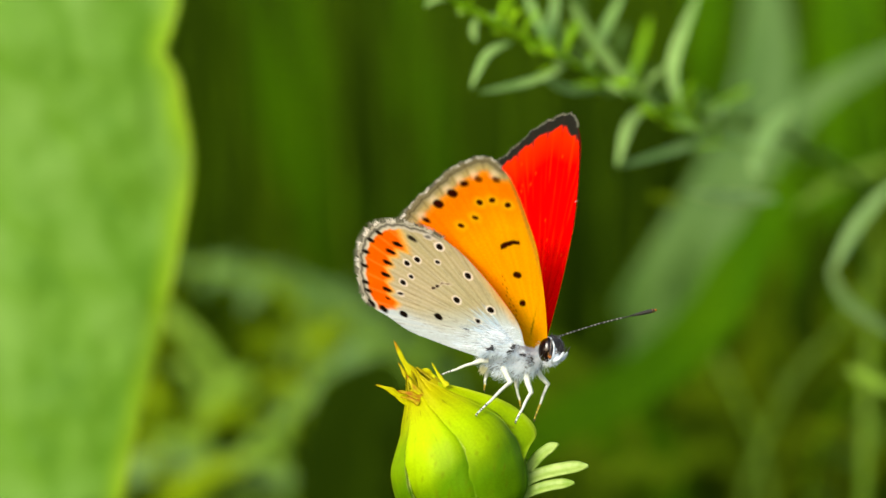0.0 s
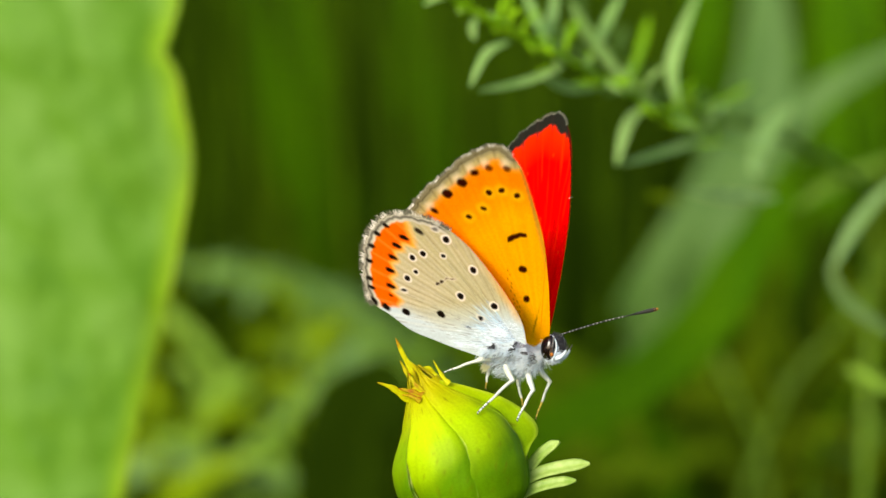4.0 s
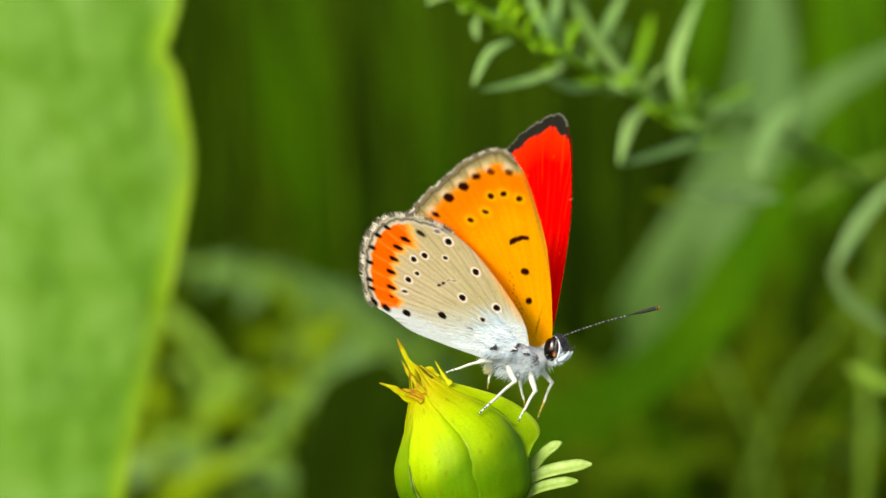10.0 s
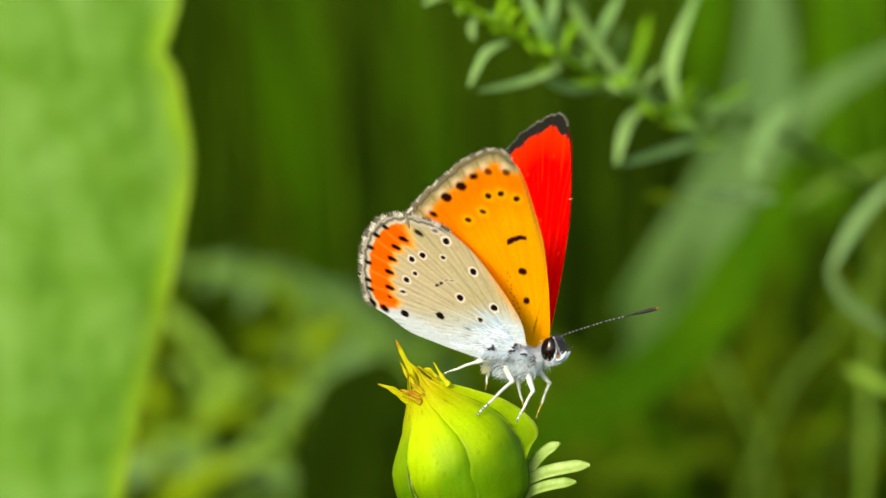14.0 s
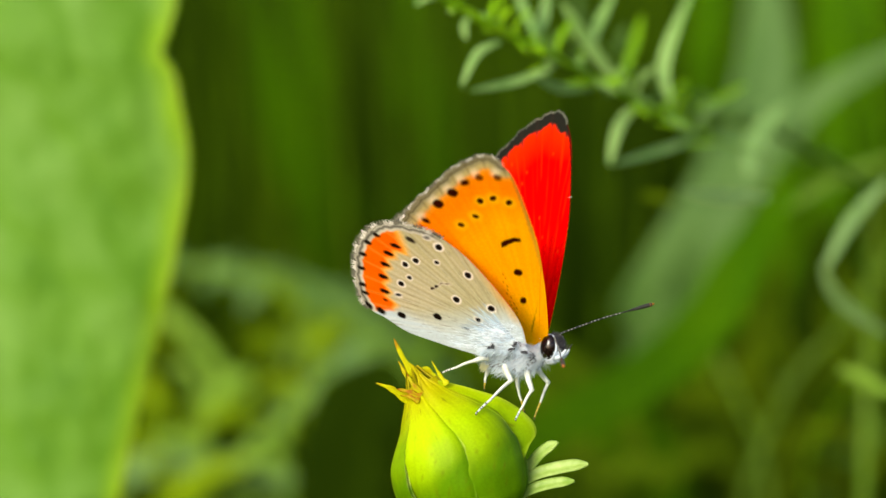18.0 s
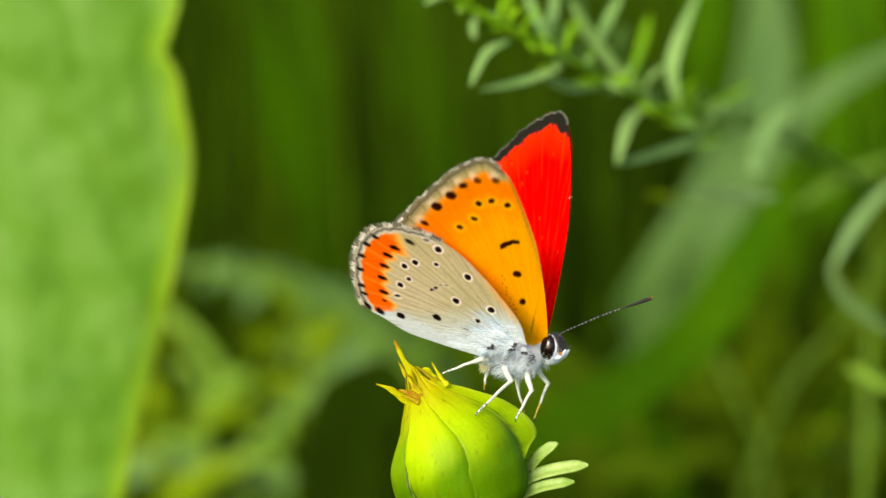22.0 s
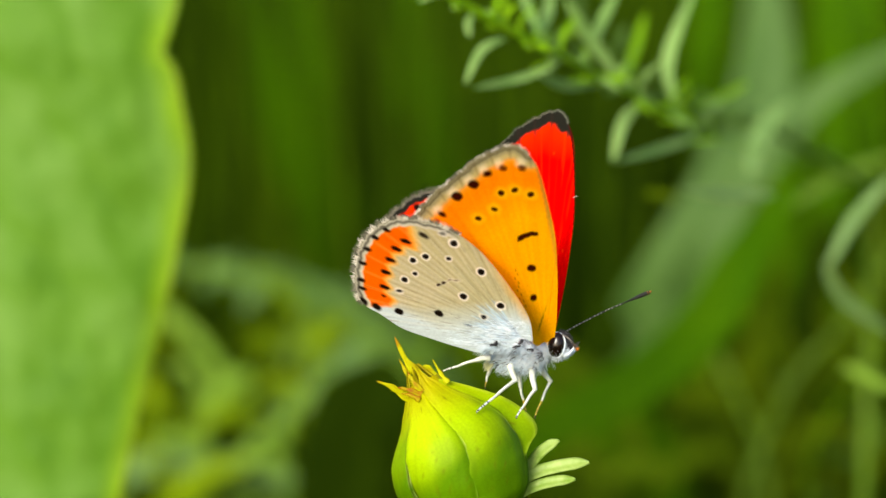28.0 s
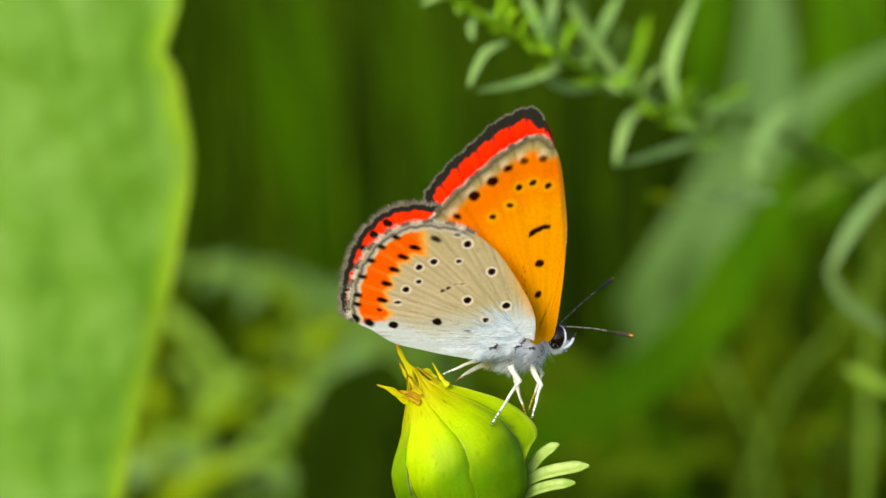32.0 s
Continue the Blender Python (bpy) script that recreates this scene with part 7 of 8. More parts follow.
    walk(near_hind_leg, [
        (0, mm(-5.24, -1.41, 4.2, -3.94, 39.33, 16.08)), (0.5, mm(-5.22, -1.36, 4.23, -4.73, 39.86, 15.22)), (1, mm(-5.31, -1.45, 4.17, -3.2, 38.26, 16.47)),
        (1.5, mm(-5.28, -1.39, 4.17, -3.97, 38.63, 15.62)), (2, mm(-5.24, -1.45, 4.21, -3.44, 39.27, 16.82)), (2.5, mm(-5.2, -1.46, 4.23, -3.43, 39.77, 17.17)),
        (3, mm(-5.2, -1.46, 4.22, -3.35, 39.67, 17.21)), (3.5, mm(-5.3, -1.38, 4.17, -4.32, 38.5, 15.34)), (5.5, mm(-5.33, -1.38, 4.14, -3.58, 37.88, 15.09)),
        (6, mm(-5.32, -1.41, 4.12, -3.38, 37.6, 15.71)), (6.5, mm(-5.31, -1.42, 4.1, -3.22, 37.52, 15.9)), (7, mm(-5.3, -1.36, 4.19, -4.37, 38.73, 14.89)),
        (7.5, mm(-5.3, -1.41, 4.13, -3.57, 37.92, 15.69)), (8, mm(-5.39, -1.46, 4.09, -2.66, 36.57, 16.11)), (8.5, mm(-5.45, -1.33, 4.07, -4, 36.24, 13.71)),
        (9, mm(-5.42, -1.37, 4.08, -3.2, 36.43, 14.6)), (9.5, mm(-5.43, -1.3, 4.05, -4.13, 36.23, 13.38)), (10, mm(-5.46, -1.28, 4.06, -4.69, 36.14, 12.82)),
        (10.5, mm(-5.46, -1.33, 4.06, -3.86, 36.05, 13.77)), (11, mm(-5.48, -1.31, 4.08, -4.39, 36.16, 13.36)), (11.5, mm(-5.42, -1.41, 4.08, -3.14, 36.4, 15.16)),
        (12, mm(-5.47, -1.35, 4.07, -3.64, 36.01, 13.96)), (12.5, mm(-5.43, -1.35, 4.07, -3.69, 36.33, 14.19)), (13, mm(-5.46, -1.35, 4.1, -3.76, 36.44, 14.06)),
        (13.5, mm(-5.47, -1.3, 4.11, -4.41, 36.59, 13.1)), (14, mm(-5.37, -1.39, 4.08, -3.55, 36.86, 15.03)), (14.5, mm(-5.38, -1.37, 4.12, -3.57, 37.28, 14.68)),
        (16.5, mm(-5.46, -1.39, 4.05, -3.2, 35.76, 14.65)), (17, mm(-5.37, -1.4, 4.12, -3.48, 37.23, 15.26)), (17.5, mm(-5.36, -1.41, 4.07, -3.22, 36.79, 15.42)),
        (18, mm(-5.49, -1.47, 4.02, -1.86, 35.13, 15.95)), (18.5, mm(-5.78, -1.34, 3.72, -1.03, 29.69, 12.72)), (19, mm(-5.74, -1.34, 3.74, -1.26, 30.25, 12.8)),
        (19.5, mm(-5.66, -1.41, 3.78, -0.95, 31.1, 14.2)), (20, mm(-5.53, -1.46, 3.88, -1.15, 33.13, 15.58)), (20.5, mm(-5.57, -1.37, 3.93, -2.14, 33.62, 13.89)),
        (21, mm(-5.5, -1.49, 3.97, -1.15, 34.27, 16.17)), (21.5, mm(-5.36, -1.64, 4.05, -0.18, 36.02, 19.28)), (22, mm(-5.5, -1.44, 3.99, -1.75, 34.7, 15.36)),
        (22.5, mm(-5.59, -1.4, 3.91, -1.38, 33.1, 14.33)), (23, mm(-5.79, -1.37, 3.79, -0.93, 30.39, 12.99)), (23.5, mm(-6.19, -1.3, 3.38, 1.05, 23.26, 10.75)),
        (24, mm(-6.21, -1.44, 3.38, 1.79, 22.96, 12.75)), (24.5, mm(-6.14, -1.47, 3.53, 1.22, 25.04, 13.34)), (25, mm(-6.08, -1.52, 3.6, 1.11, 26.19, 14.3)),
        (25.5, mm(-6.09, -1.42, 3.64, 0.39, 26.7, 12.84)), (27.5, mm(-6.23, -1.35, 3.46, 1.03, 23.85, 11.4)), (28, mm(-6.39, -1.33, 3.22, 2.28, 20.38, 10.72)),
        (28.5, mm(-6.64, -1.45, 2.72, 5.28, 13.32, 11.57)), (29, mm(-6.95, -1.38, 1.77, 9.21, 1.29, 10.02)), (29.5, mm(-6.91, -1.3, 1.51, 10.16, -1.82, 9.17)),
        (30, mm(-7, -1.36, 1.16, 10.91, -5.99, 9.76)), (30.5, mm(-7.04, -1.3, 0.91, 11.25, -8.81, 8.95)), (31, mm(-7.01, -1.4, 0.86, 10.86, -9.42, 10.15)),
        (31.5, mm(-7.01, -1.41, 0.68, 10.83, -11.47, 10.24)), (32, mm(-6.98, -1.45, 0.77, 10.5, -10.55, 10.81)),
    ])
    walk(near_mid_leg, [
        (0, mm(-1.47, -5, 5.26, 30.58, 47.36, 80.35)), (0.5, mm(-1.47, -4.97, 5.27, 30.84, 47.67, 80.29)), (1, mm(-1.54, -5.03, 5.27, 29.41, 47.13, 79.4)),
        (1.5, mm(-1.52, -4.99, 5.26, 29.73, 47.38, 79.6)), (2, mm(-1.47, -5.03, 5.27, 30.6, 47.2, 80.53)), (2.5, mm(-1.42, -5.04, 5.26, 31.32, 47.15, 81.25)),
        (3, mm(-1.42, -5.05, 5.26, 31.24, 47.11, 81.19)), (3.5, mm(-1.53, -4.97, 5.27, 29.3, 47.61, 79.37)), (5.5, mm(-1.61, -5, 5.26, 28.89, 47.15, 78.27)),
        (6, mm(-1.58, -5.01, 5.25, 28.78, 47.1, 78.78)), (6.5, mm(-1.57, -5.02, 5.24, 28.87, 46.98, 78.94)), (7, mm(-1.56, -4.97, 5.27, 29.51, 47.57, 79.02)),
        (7.5, mm(-1.55, -5, 5.25, 29.13, 47.17, 79.12)), (8, mm(-1.65, -5.04, 5.26, 27.67, 46.85, 77.88)), (8.5, mm(-1.74, -4.94, 5.27, 26.46, 47.47, 76.18)),
        (9, mm(-1.72, -5, 5.26, 27.19, 47.01, 76.69)), (9.5, mm(-1.73, -4.93, 5.25, 26.62, 47.44, 76.25)), (10, mm(-1.75, -4.89, 5.27, 26.01, 47.83, 75.79)),
        (10.5, mm(-1.75, -4.94, 5.27, 26.27, 47.42, 76.01)), (11, mm(-1.76, -4.91, 5.28, 25.94, 47.78, 75.81)), (11.5, mm(-1.69, -5, 5.26, 27.16, 47.07, 77.14)),
        (12, mm(-1.77, -4.96, 5.27, 26.22, 47.34, 75.89)), (12.5, mm(-1.72, -4.96, 5.26, 26.83, 47.3, 76.61)), (13, mm(-1.74, -4.96, 5.28, 26.64, 47.41, 76.23)),
        (13.5, mm(-1.77, -4.92, 5.29, 26.44, 47.71, 75.74)), (14, mm(-1.64, -4.98, 5.25, 27.75, 47.21, 77.82)), (14.5, mm(-1.67, -4.99, 5.26, 28.04, 47.19, 77.43)),
        (16.5, mm(-1.74, -4.98, 5.26, 26.3, 47.1, 76.34)), (17, mm(-1.64, -5, 5.27, 28.02, 47.2, 77.91)), (17.5, mm(-1.63, -5, 5.24, 27.92, 47.03, 78.05)),
        (18, mm(-1.77, -5.07, 5.25, 26.19, 46.41, 76.23)), (18.5, mm(-2.18, -4.97, 5.19, 20.02, 45.72, 70.07)), (19, mm(-2.14, -4.97, 5.19, 20.64, 45.87, 70.67)),
        (19.5, mm(-2.03, -5.03, 5.19, 22.1, 45.7, 72.36)), (20, mm(-1.85, -5.07, 5.2, 24.66, 45.86, 75.02)), (20.5, mm(-1.92, -5, 5.23, 24.26, 46.42, 73.81)),
        (21, mm(-1.81, -5.1, 5.23, 25.72, 45.94, 75.73)), (21.5, mm(-1.6, -5.2, 5.23, 28.41, 45.58, 78.96)), (22, mm(-1.82, -5.06, 5.24, 25.83, 46.25, 75.5)),
        (22.5, mm(-1.96, -5.05, 5.22, 24.07, 45.94, 73.44)), (23, mm(-2.2, -5.01, 5.22, 20.56, 45.67, 70)), (23.5, mm(-2.71, -4.91, 5.12, 12.49, 44.18, 62.87)),
        (24, mm(-2.69, -5.02, 5.13, 12.68, 43.6, 63.72)), (24.5, mm(-2.58, -5.05, 5.18, 14.67, 44.15, 65.32)), (25, mm(-2.48, -5.09, 5.21, 16.04, 44.33, 66.78)),
        (25.5, mm(-2.51, -5.02, 5.22, 15.92, 44.81, 66)), (27.5, mm(-2.73, -4.96, 5.17, 12.76, 44.16, 62.96)), (28, mm(-2.95, -4.93, 5.08, 9.42, 43, 60.12)),
        (28.5, mm(-3.35, -5.02, 4.88, 4.1, 39.64, 56.3)), (29, mm(-4.07, -4.97, 4.42, -4.67, 33.71, 48.98)), (29.5, mm(-3.09, -5.91, 4.18, 2.93, 30.59, 64.19)),
        (30, mm(-3.32, -5.95, 4.06, -0.52, 28.89, 62.16)), (30.5, mm(-3.57, -5.96, 3.97, -2.67, 27.55, 59.82)), (31, mm(-3.57, -6.05, 3.95, -2.8, 27.03, 60.3)),
        (31.5, mm(-3.7, -6.08, 3.88, -4.21, 26.1, 59.31)), (32, mm(-3.63, -6.13, 3.91, -3.24, 26.34, 60.15)),
    ])
    walk(near_fore_leg, [
        (0, mm(0.83, -5.91, 2.68, 37.46, 29.44, 90.12)), (0.5, mm(0.82, -5.88, 2.67, 37.72, 29.58, 89.94)), (1, mm(0.79, -5.92, 2.71, 36.6, 29.68, 89.61)),
        (1.5, mm(0.8, -5.89, 2.69, 36.9, 29.71, 89.77)), (2, mm(0.84, -5.92, 2.68, 37.43, 29.45, 90.25)), (2.5, mm(0.88, -5.92, 2.66, 37.9, 29.24, 90.68)),
        (3, mm(0.87, -5.92, 2.66, 37.84, 29.24, 90.66)), (3.5, mm(0.8, -5.85, 2.71, 36.7, 30.09, 89.75)), (5.5, mm(0.72, -5.9, 2.71, 36.27, 29.79, 88.75)),
        (6, mm(0.77, -5.89, 2.71, 36.2, 29.86, 89.38)), (6.5, mm(0.79, -5.89, 2.7, 36.23, 29.76, 89.54)), (7, mm(0.77, -5.85, 2.7, 36.82, 30.03, 89.26)),
        (7.5, mm(0.79, -5.87, 2.7, 36.46, 29.86, 89.6)), (8, mm(0.73, -5.9, 2.74, 35.36, 30.1, 88.88)), (8.5, mm(0.65, -5.82, 2.76, 34.75, 30.77, 87.73)),
        (9, mm(0.66, -5.88, 2.74, 35.09, 30.22, 87.88)), (9.5, mm(0.65, -5.81, 2.75, 34.86, 30.66, 87.82)), (10, mm(0.64, -5.76, 2.77, 34.58, 31.16, 87.63)),
        (10.5, mm(0.64, -5.81, 2.77, 34.62, 30.83, 87.66)), (11, mm(0.64, -5.77, 2.78, 34.5, 31.25, 87.6)), (11.5, mm(0.7, -5.85, 2.75, 35.1, 30.43, 88.39)),
        (12, mm(0.63, -5.82, 2.77, 34.55, 30.85, 87.51)), (12.5, mm(0.67, -5.82, 2.75, 34.96, 30.65, 88.05)), (13, mm(0.64, -5.82, 2.77, 34.85, 30.83, 87.64)),
        (13.5, mm(0.61, -5.78, 2.77, 34.81, 31.07, 87.25)), (14, mm(0.74, -5.82, 2.73, 35.57, 30.42, 88.93)), (14.5, mm(0.69, -5.85, 2.73, 35.74, 30.29, 88.29)),
        (16.5, mm(0.67, -5.81, 2.76, 34.55, 30.82, 87.97)), (17, mm(0.73, -5.82, 2.73, 35.75, 30.47, 88.82)), (17.5, mm(0.75, -5.82, 2.72, 35.64, 30.34, 89.1)),
        (18, mm(0.65, -5.89, 2.77, 34.23, 30.42, 87.78)), (18.5, mm(0.37, -5.84, 2.86, 29.77, 31.43, 84.16)), (19, mm(0.4, -5.83, 2.84, 30.26, 31.37, 84.55)),
        (19.5, mm(0.48, -5.87, 2.82, 31.21, 30.91, 85.68)), (20, mm(0.61, -5.9, 2.77, 33.04, 30.37, 87.35)), (20.5, mm(0.53, -5.85, 2.79, 32.92, 30.84, 86.22)),
        (21, mm(0.62, -5.92, 2.77, 33.77, 30.22, 87.49)), (21.5, mm(0.79, -5.99, 2.72, 35.52, 29.41, 89.58)), (22, mm(0.6, -5.89, 2.77, 33.94, 30.4, 87.22)),
        (22.5, mm(0.5, -5.9, 2.79, 32.63, 30.57, 85.84)), (23, mm(0.33, -5.86, 2.87, 30.08, 31.38, 83.66)), (23.5, mm(0, -5.77, 2.98, 23.82, 32.69, 79.33)),
        (24, mm(0.03, -5.84, 2.99, 23.65, 32.4, 79.88)), (24.5, mm(0.09, -5.86, 2.98, 25.26, 32.23, 80.73)), (25, mm(0.17, -5.89, 2.97, 26.29, 32.03, 81.68)),
        (25.5, mm(0.12, -5.84, 2.97, 26.39, 32.34, 80.98)), (27.5, mm(-0.03, -5.78, 3.01, 23.9, 32.8, 79.04)), (28, mm(-0.17, -5.76, 3.03, 21.03, 33, 77.22)),
        (28.5, mm(-0.41, -5.85, 3.06, 15.66, 32.4, 74.54)), (29, mm(-0.92, -5.89, 3.05, 6.39, 31.2, 68.72)), (29.5, mm(-0.38, -5.77, 2.98, 8.42, 32.17, 74.63)),
        (30, mm(0.08, -5.84, 2.48, 8.22, 27.57, 80.54)), (30.5, mm(-0.09, -5.96, 2.51, 6.03, 27.1, 78.63)), (31, mm(-0.07, -6.09, 2.52, 5.82, 26.6, 79.27)),
        (31.5, mm(-0.14, -6.19, 2.55, 4.42, 26.3, 78.64)), (32, mm(-0.07, -6.27, 2.54, 5.39, 25.93, 79.61)),
    ])
    walk(far_fore_leg, [
        (0, mm(0.25, -5.99, -1.64, 30.15, -1.32, 81.81)), (0.5, mm(0.22, -5.95, -1.64, 30.39, -1.33, 81.29)), (1, mm(0.26, -6.01, -1.62, 29.66, -0.95, 81.91)),
        (1.5, mm(0.26, -5.98, -1.63, 29.75, -1.18, 81.87)), (2, mm(0.26, -6.01, -1.64, 30.19, -1.23, 81.96)), (2.5, mm(0.27, -6.01, -1.65, 30.46, -1.44, 82.12)),
        (3, mm(0.28, -6.02, -1.65, 30.41, -1.45, 82.18)), (3.5, mm(0.27, -5.94, -1.62, 29.65, -1.01, 81.92)), (5.5, mm(0.21, -6.01, -1.62, 29.38, -0.99, 81.25)),
        (6, mm(0.27, -6, -1.62, 29.21, -1.05, 82.08)), (6.5, mm(0.29, -6.01, -1.63, 29.15, -1.16, 82.31)), (7, mm(0.21, -5.96, -1.62, 29.8, -1.02, 81.23)),
        (7.5, mm(0.27, -5.99, -1.63, 29.36, -1.14, 82.1)), (8, mm(0.27, -6.03, -1.59, 28.73, -0.67, 82.12)), (8.5, mm(0.21, -5.94, -1.57, 28.42, -0.39, 81.16)),
        (9, mm(0.2, -6.01, -1.59, 28.59, -0.63, 81.22)), (9.5, mm(0.22, -5.94, -1.59, 28.36, -0.62, 81.31)), (10, mm(0.22, -5.9, -1.57, 28.29, -0.37, 81.17)),
        (10.5, mm(0.21, -5.95, -1.57, 28.32, -0.4, 81.26)), (11, mm(0.21, -5.91, -1.56, 28.36, -0.18, 81.1)), (11.5, mm(0.25, -6, -1.59, 28.58, -0.61, 81.79)),
        (12, mm(0.2, -5.97, -1.57, 28.34, -0.3, 81.09)), (12.5, mm(0.23, -5.97, -1.59, 28.48, -0.58, 81.47)), (13, mm(0.19, -5.97, -1.57, 28.59, -0.32, 80.93)),
        (13.5, mm(0.15, -5.93, -1.56, 28.62, -0.24, 80.43)), (14, mm(0.27, -5.98, -1.61, 28.77, -0.85, 82.05)), (14.5, mm(0.2, -6, -1.6, 29.05, -0.77, 81.11)),
        (16.5, mm(0.24, -5.98, -1.57, 28.21, -0.4, 81.69)), (17, mm(0.24, -5.99, -1.6, 29.03, -0.75, 81.69)), (17.5, mm(0.28, -6, -1.61, 28.75, -0.92, 82.21)),
        (18, mm(0.24, -6.07, -1.57, 28, -0.35, 81.83)), (18.5, mm(0.22, -6.04, -1.5, 24.85, 0.58, 81.51)), (19, mm(0.23, -6.04, -1.51, 25.15, 0.44, 81.58)),
        (19.5, mm(0.27, -6.08, -1.54, 25.68, 0.09, 82.19)), (20, mm(0.3, -6.1, -1.58, 26.84, -0.46, 82.65)), (20.5, mm(0.19, -6.05, -1.55, 27.07, -0.13, 81.19)),
        (21, mm(0.25, -6.12, -1.58, 27.55, -0.44, 82.07)), (21.5, mm(0.33, -6.19, -1.62, 28.69, -0.95, 83.11)), (22, mm(0.21, -6.09, -1.57, 27.74, -0.4, 81.51)),
        (22.5, mm(0.18, -6.1, -1.55, 26.84, -0.13, 81.09)), (23, mm(0.13, -6.08, -1.49, 25.32, 0.75, 80.5)), (23.5, mm(0.15, -6.03, -1.37, 21.16, 2.26, 80.6)),
        (24, mm(0.19, -6.11, -1.36, 21.07, 2.36, 81.28)), (24.5, mm(0.15, -6.12, -1.37, 22.31, 2.16, 80.81)), (25, mm(0.17, -6.14, -1.39, 23.02, 1.97, 81.04)),
        (25.5, mm(0.1, -6.09, -1.38, 23.24, 2.07, 80.03)), (27.5, mm(0.09, -6.06, -1.35, 21.52, 2.51, 79.93)), (28, mm(0.12, -6.05, -1.31, 19.46, 2.98, 80.29)),
        (28.5, mm(0.23, -6.18, -1.25, 15.31, 3.73, 81.82)), (29, mm(0.3, -6.3, -1.12, 7.89, 5.16, 82.96)), (29.5, mm(0.14, -5.88, -1.07, 5.91, 6.26, 80.13)),
        (30, mm(-0.02, -5.47, -1.02, 2.8, 7.68, 76.74)), (30.5, mm(-0.09, -5.58, -0.99, 0.93, 7.83, 76.22)), (31, mm(-0.05, -5.68, -0.98, 0.6, 7.76, 77.06)),
        (31.5, mm(-0.04, -5.78, -0.96, -0.72, 7.94, 77.4)), (32, mm(-0.04, -5.82, -0.97, -0.05, 7.73, 77.62)),
    ])
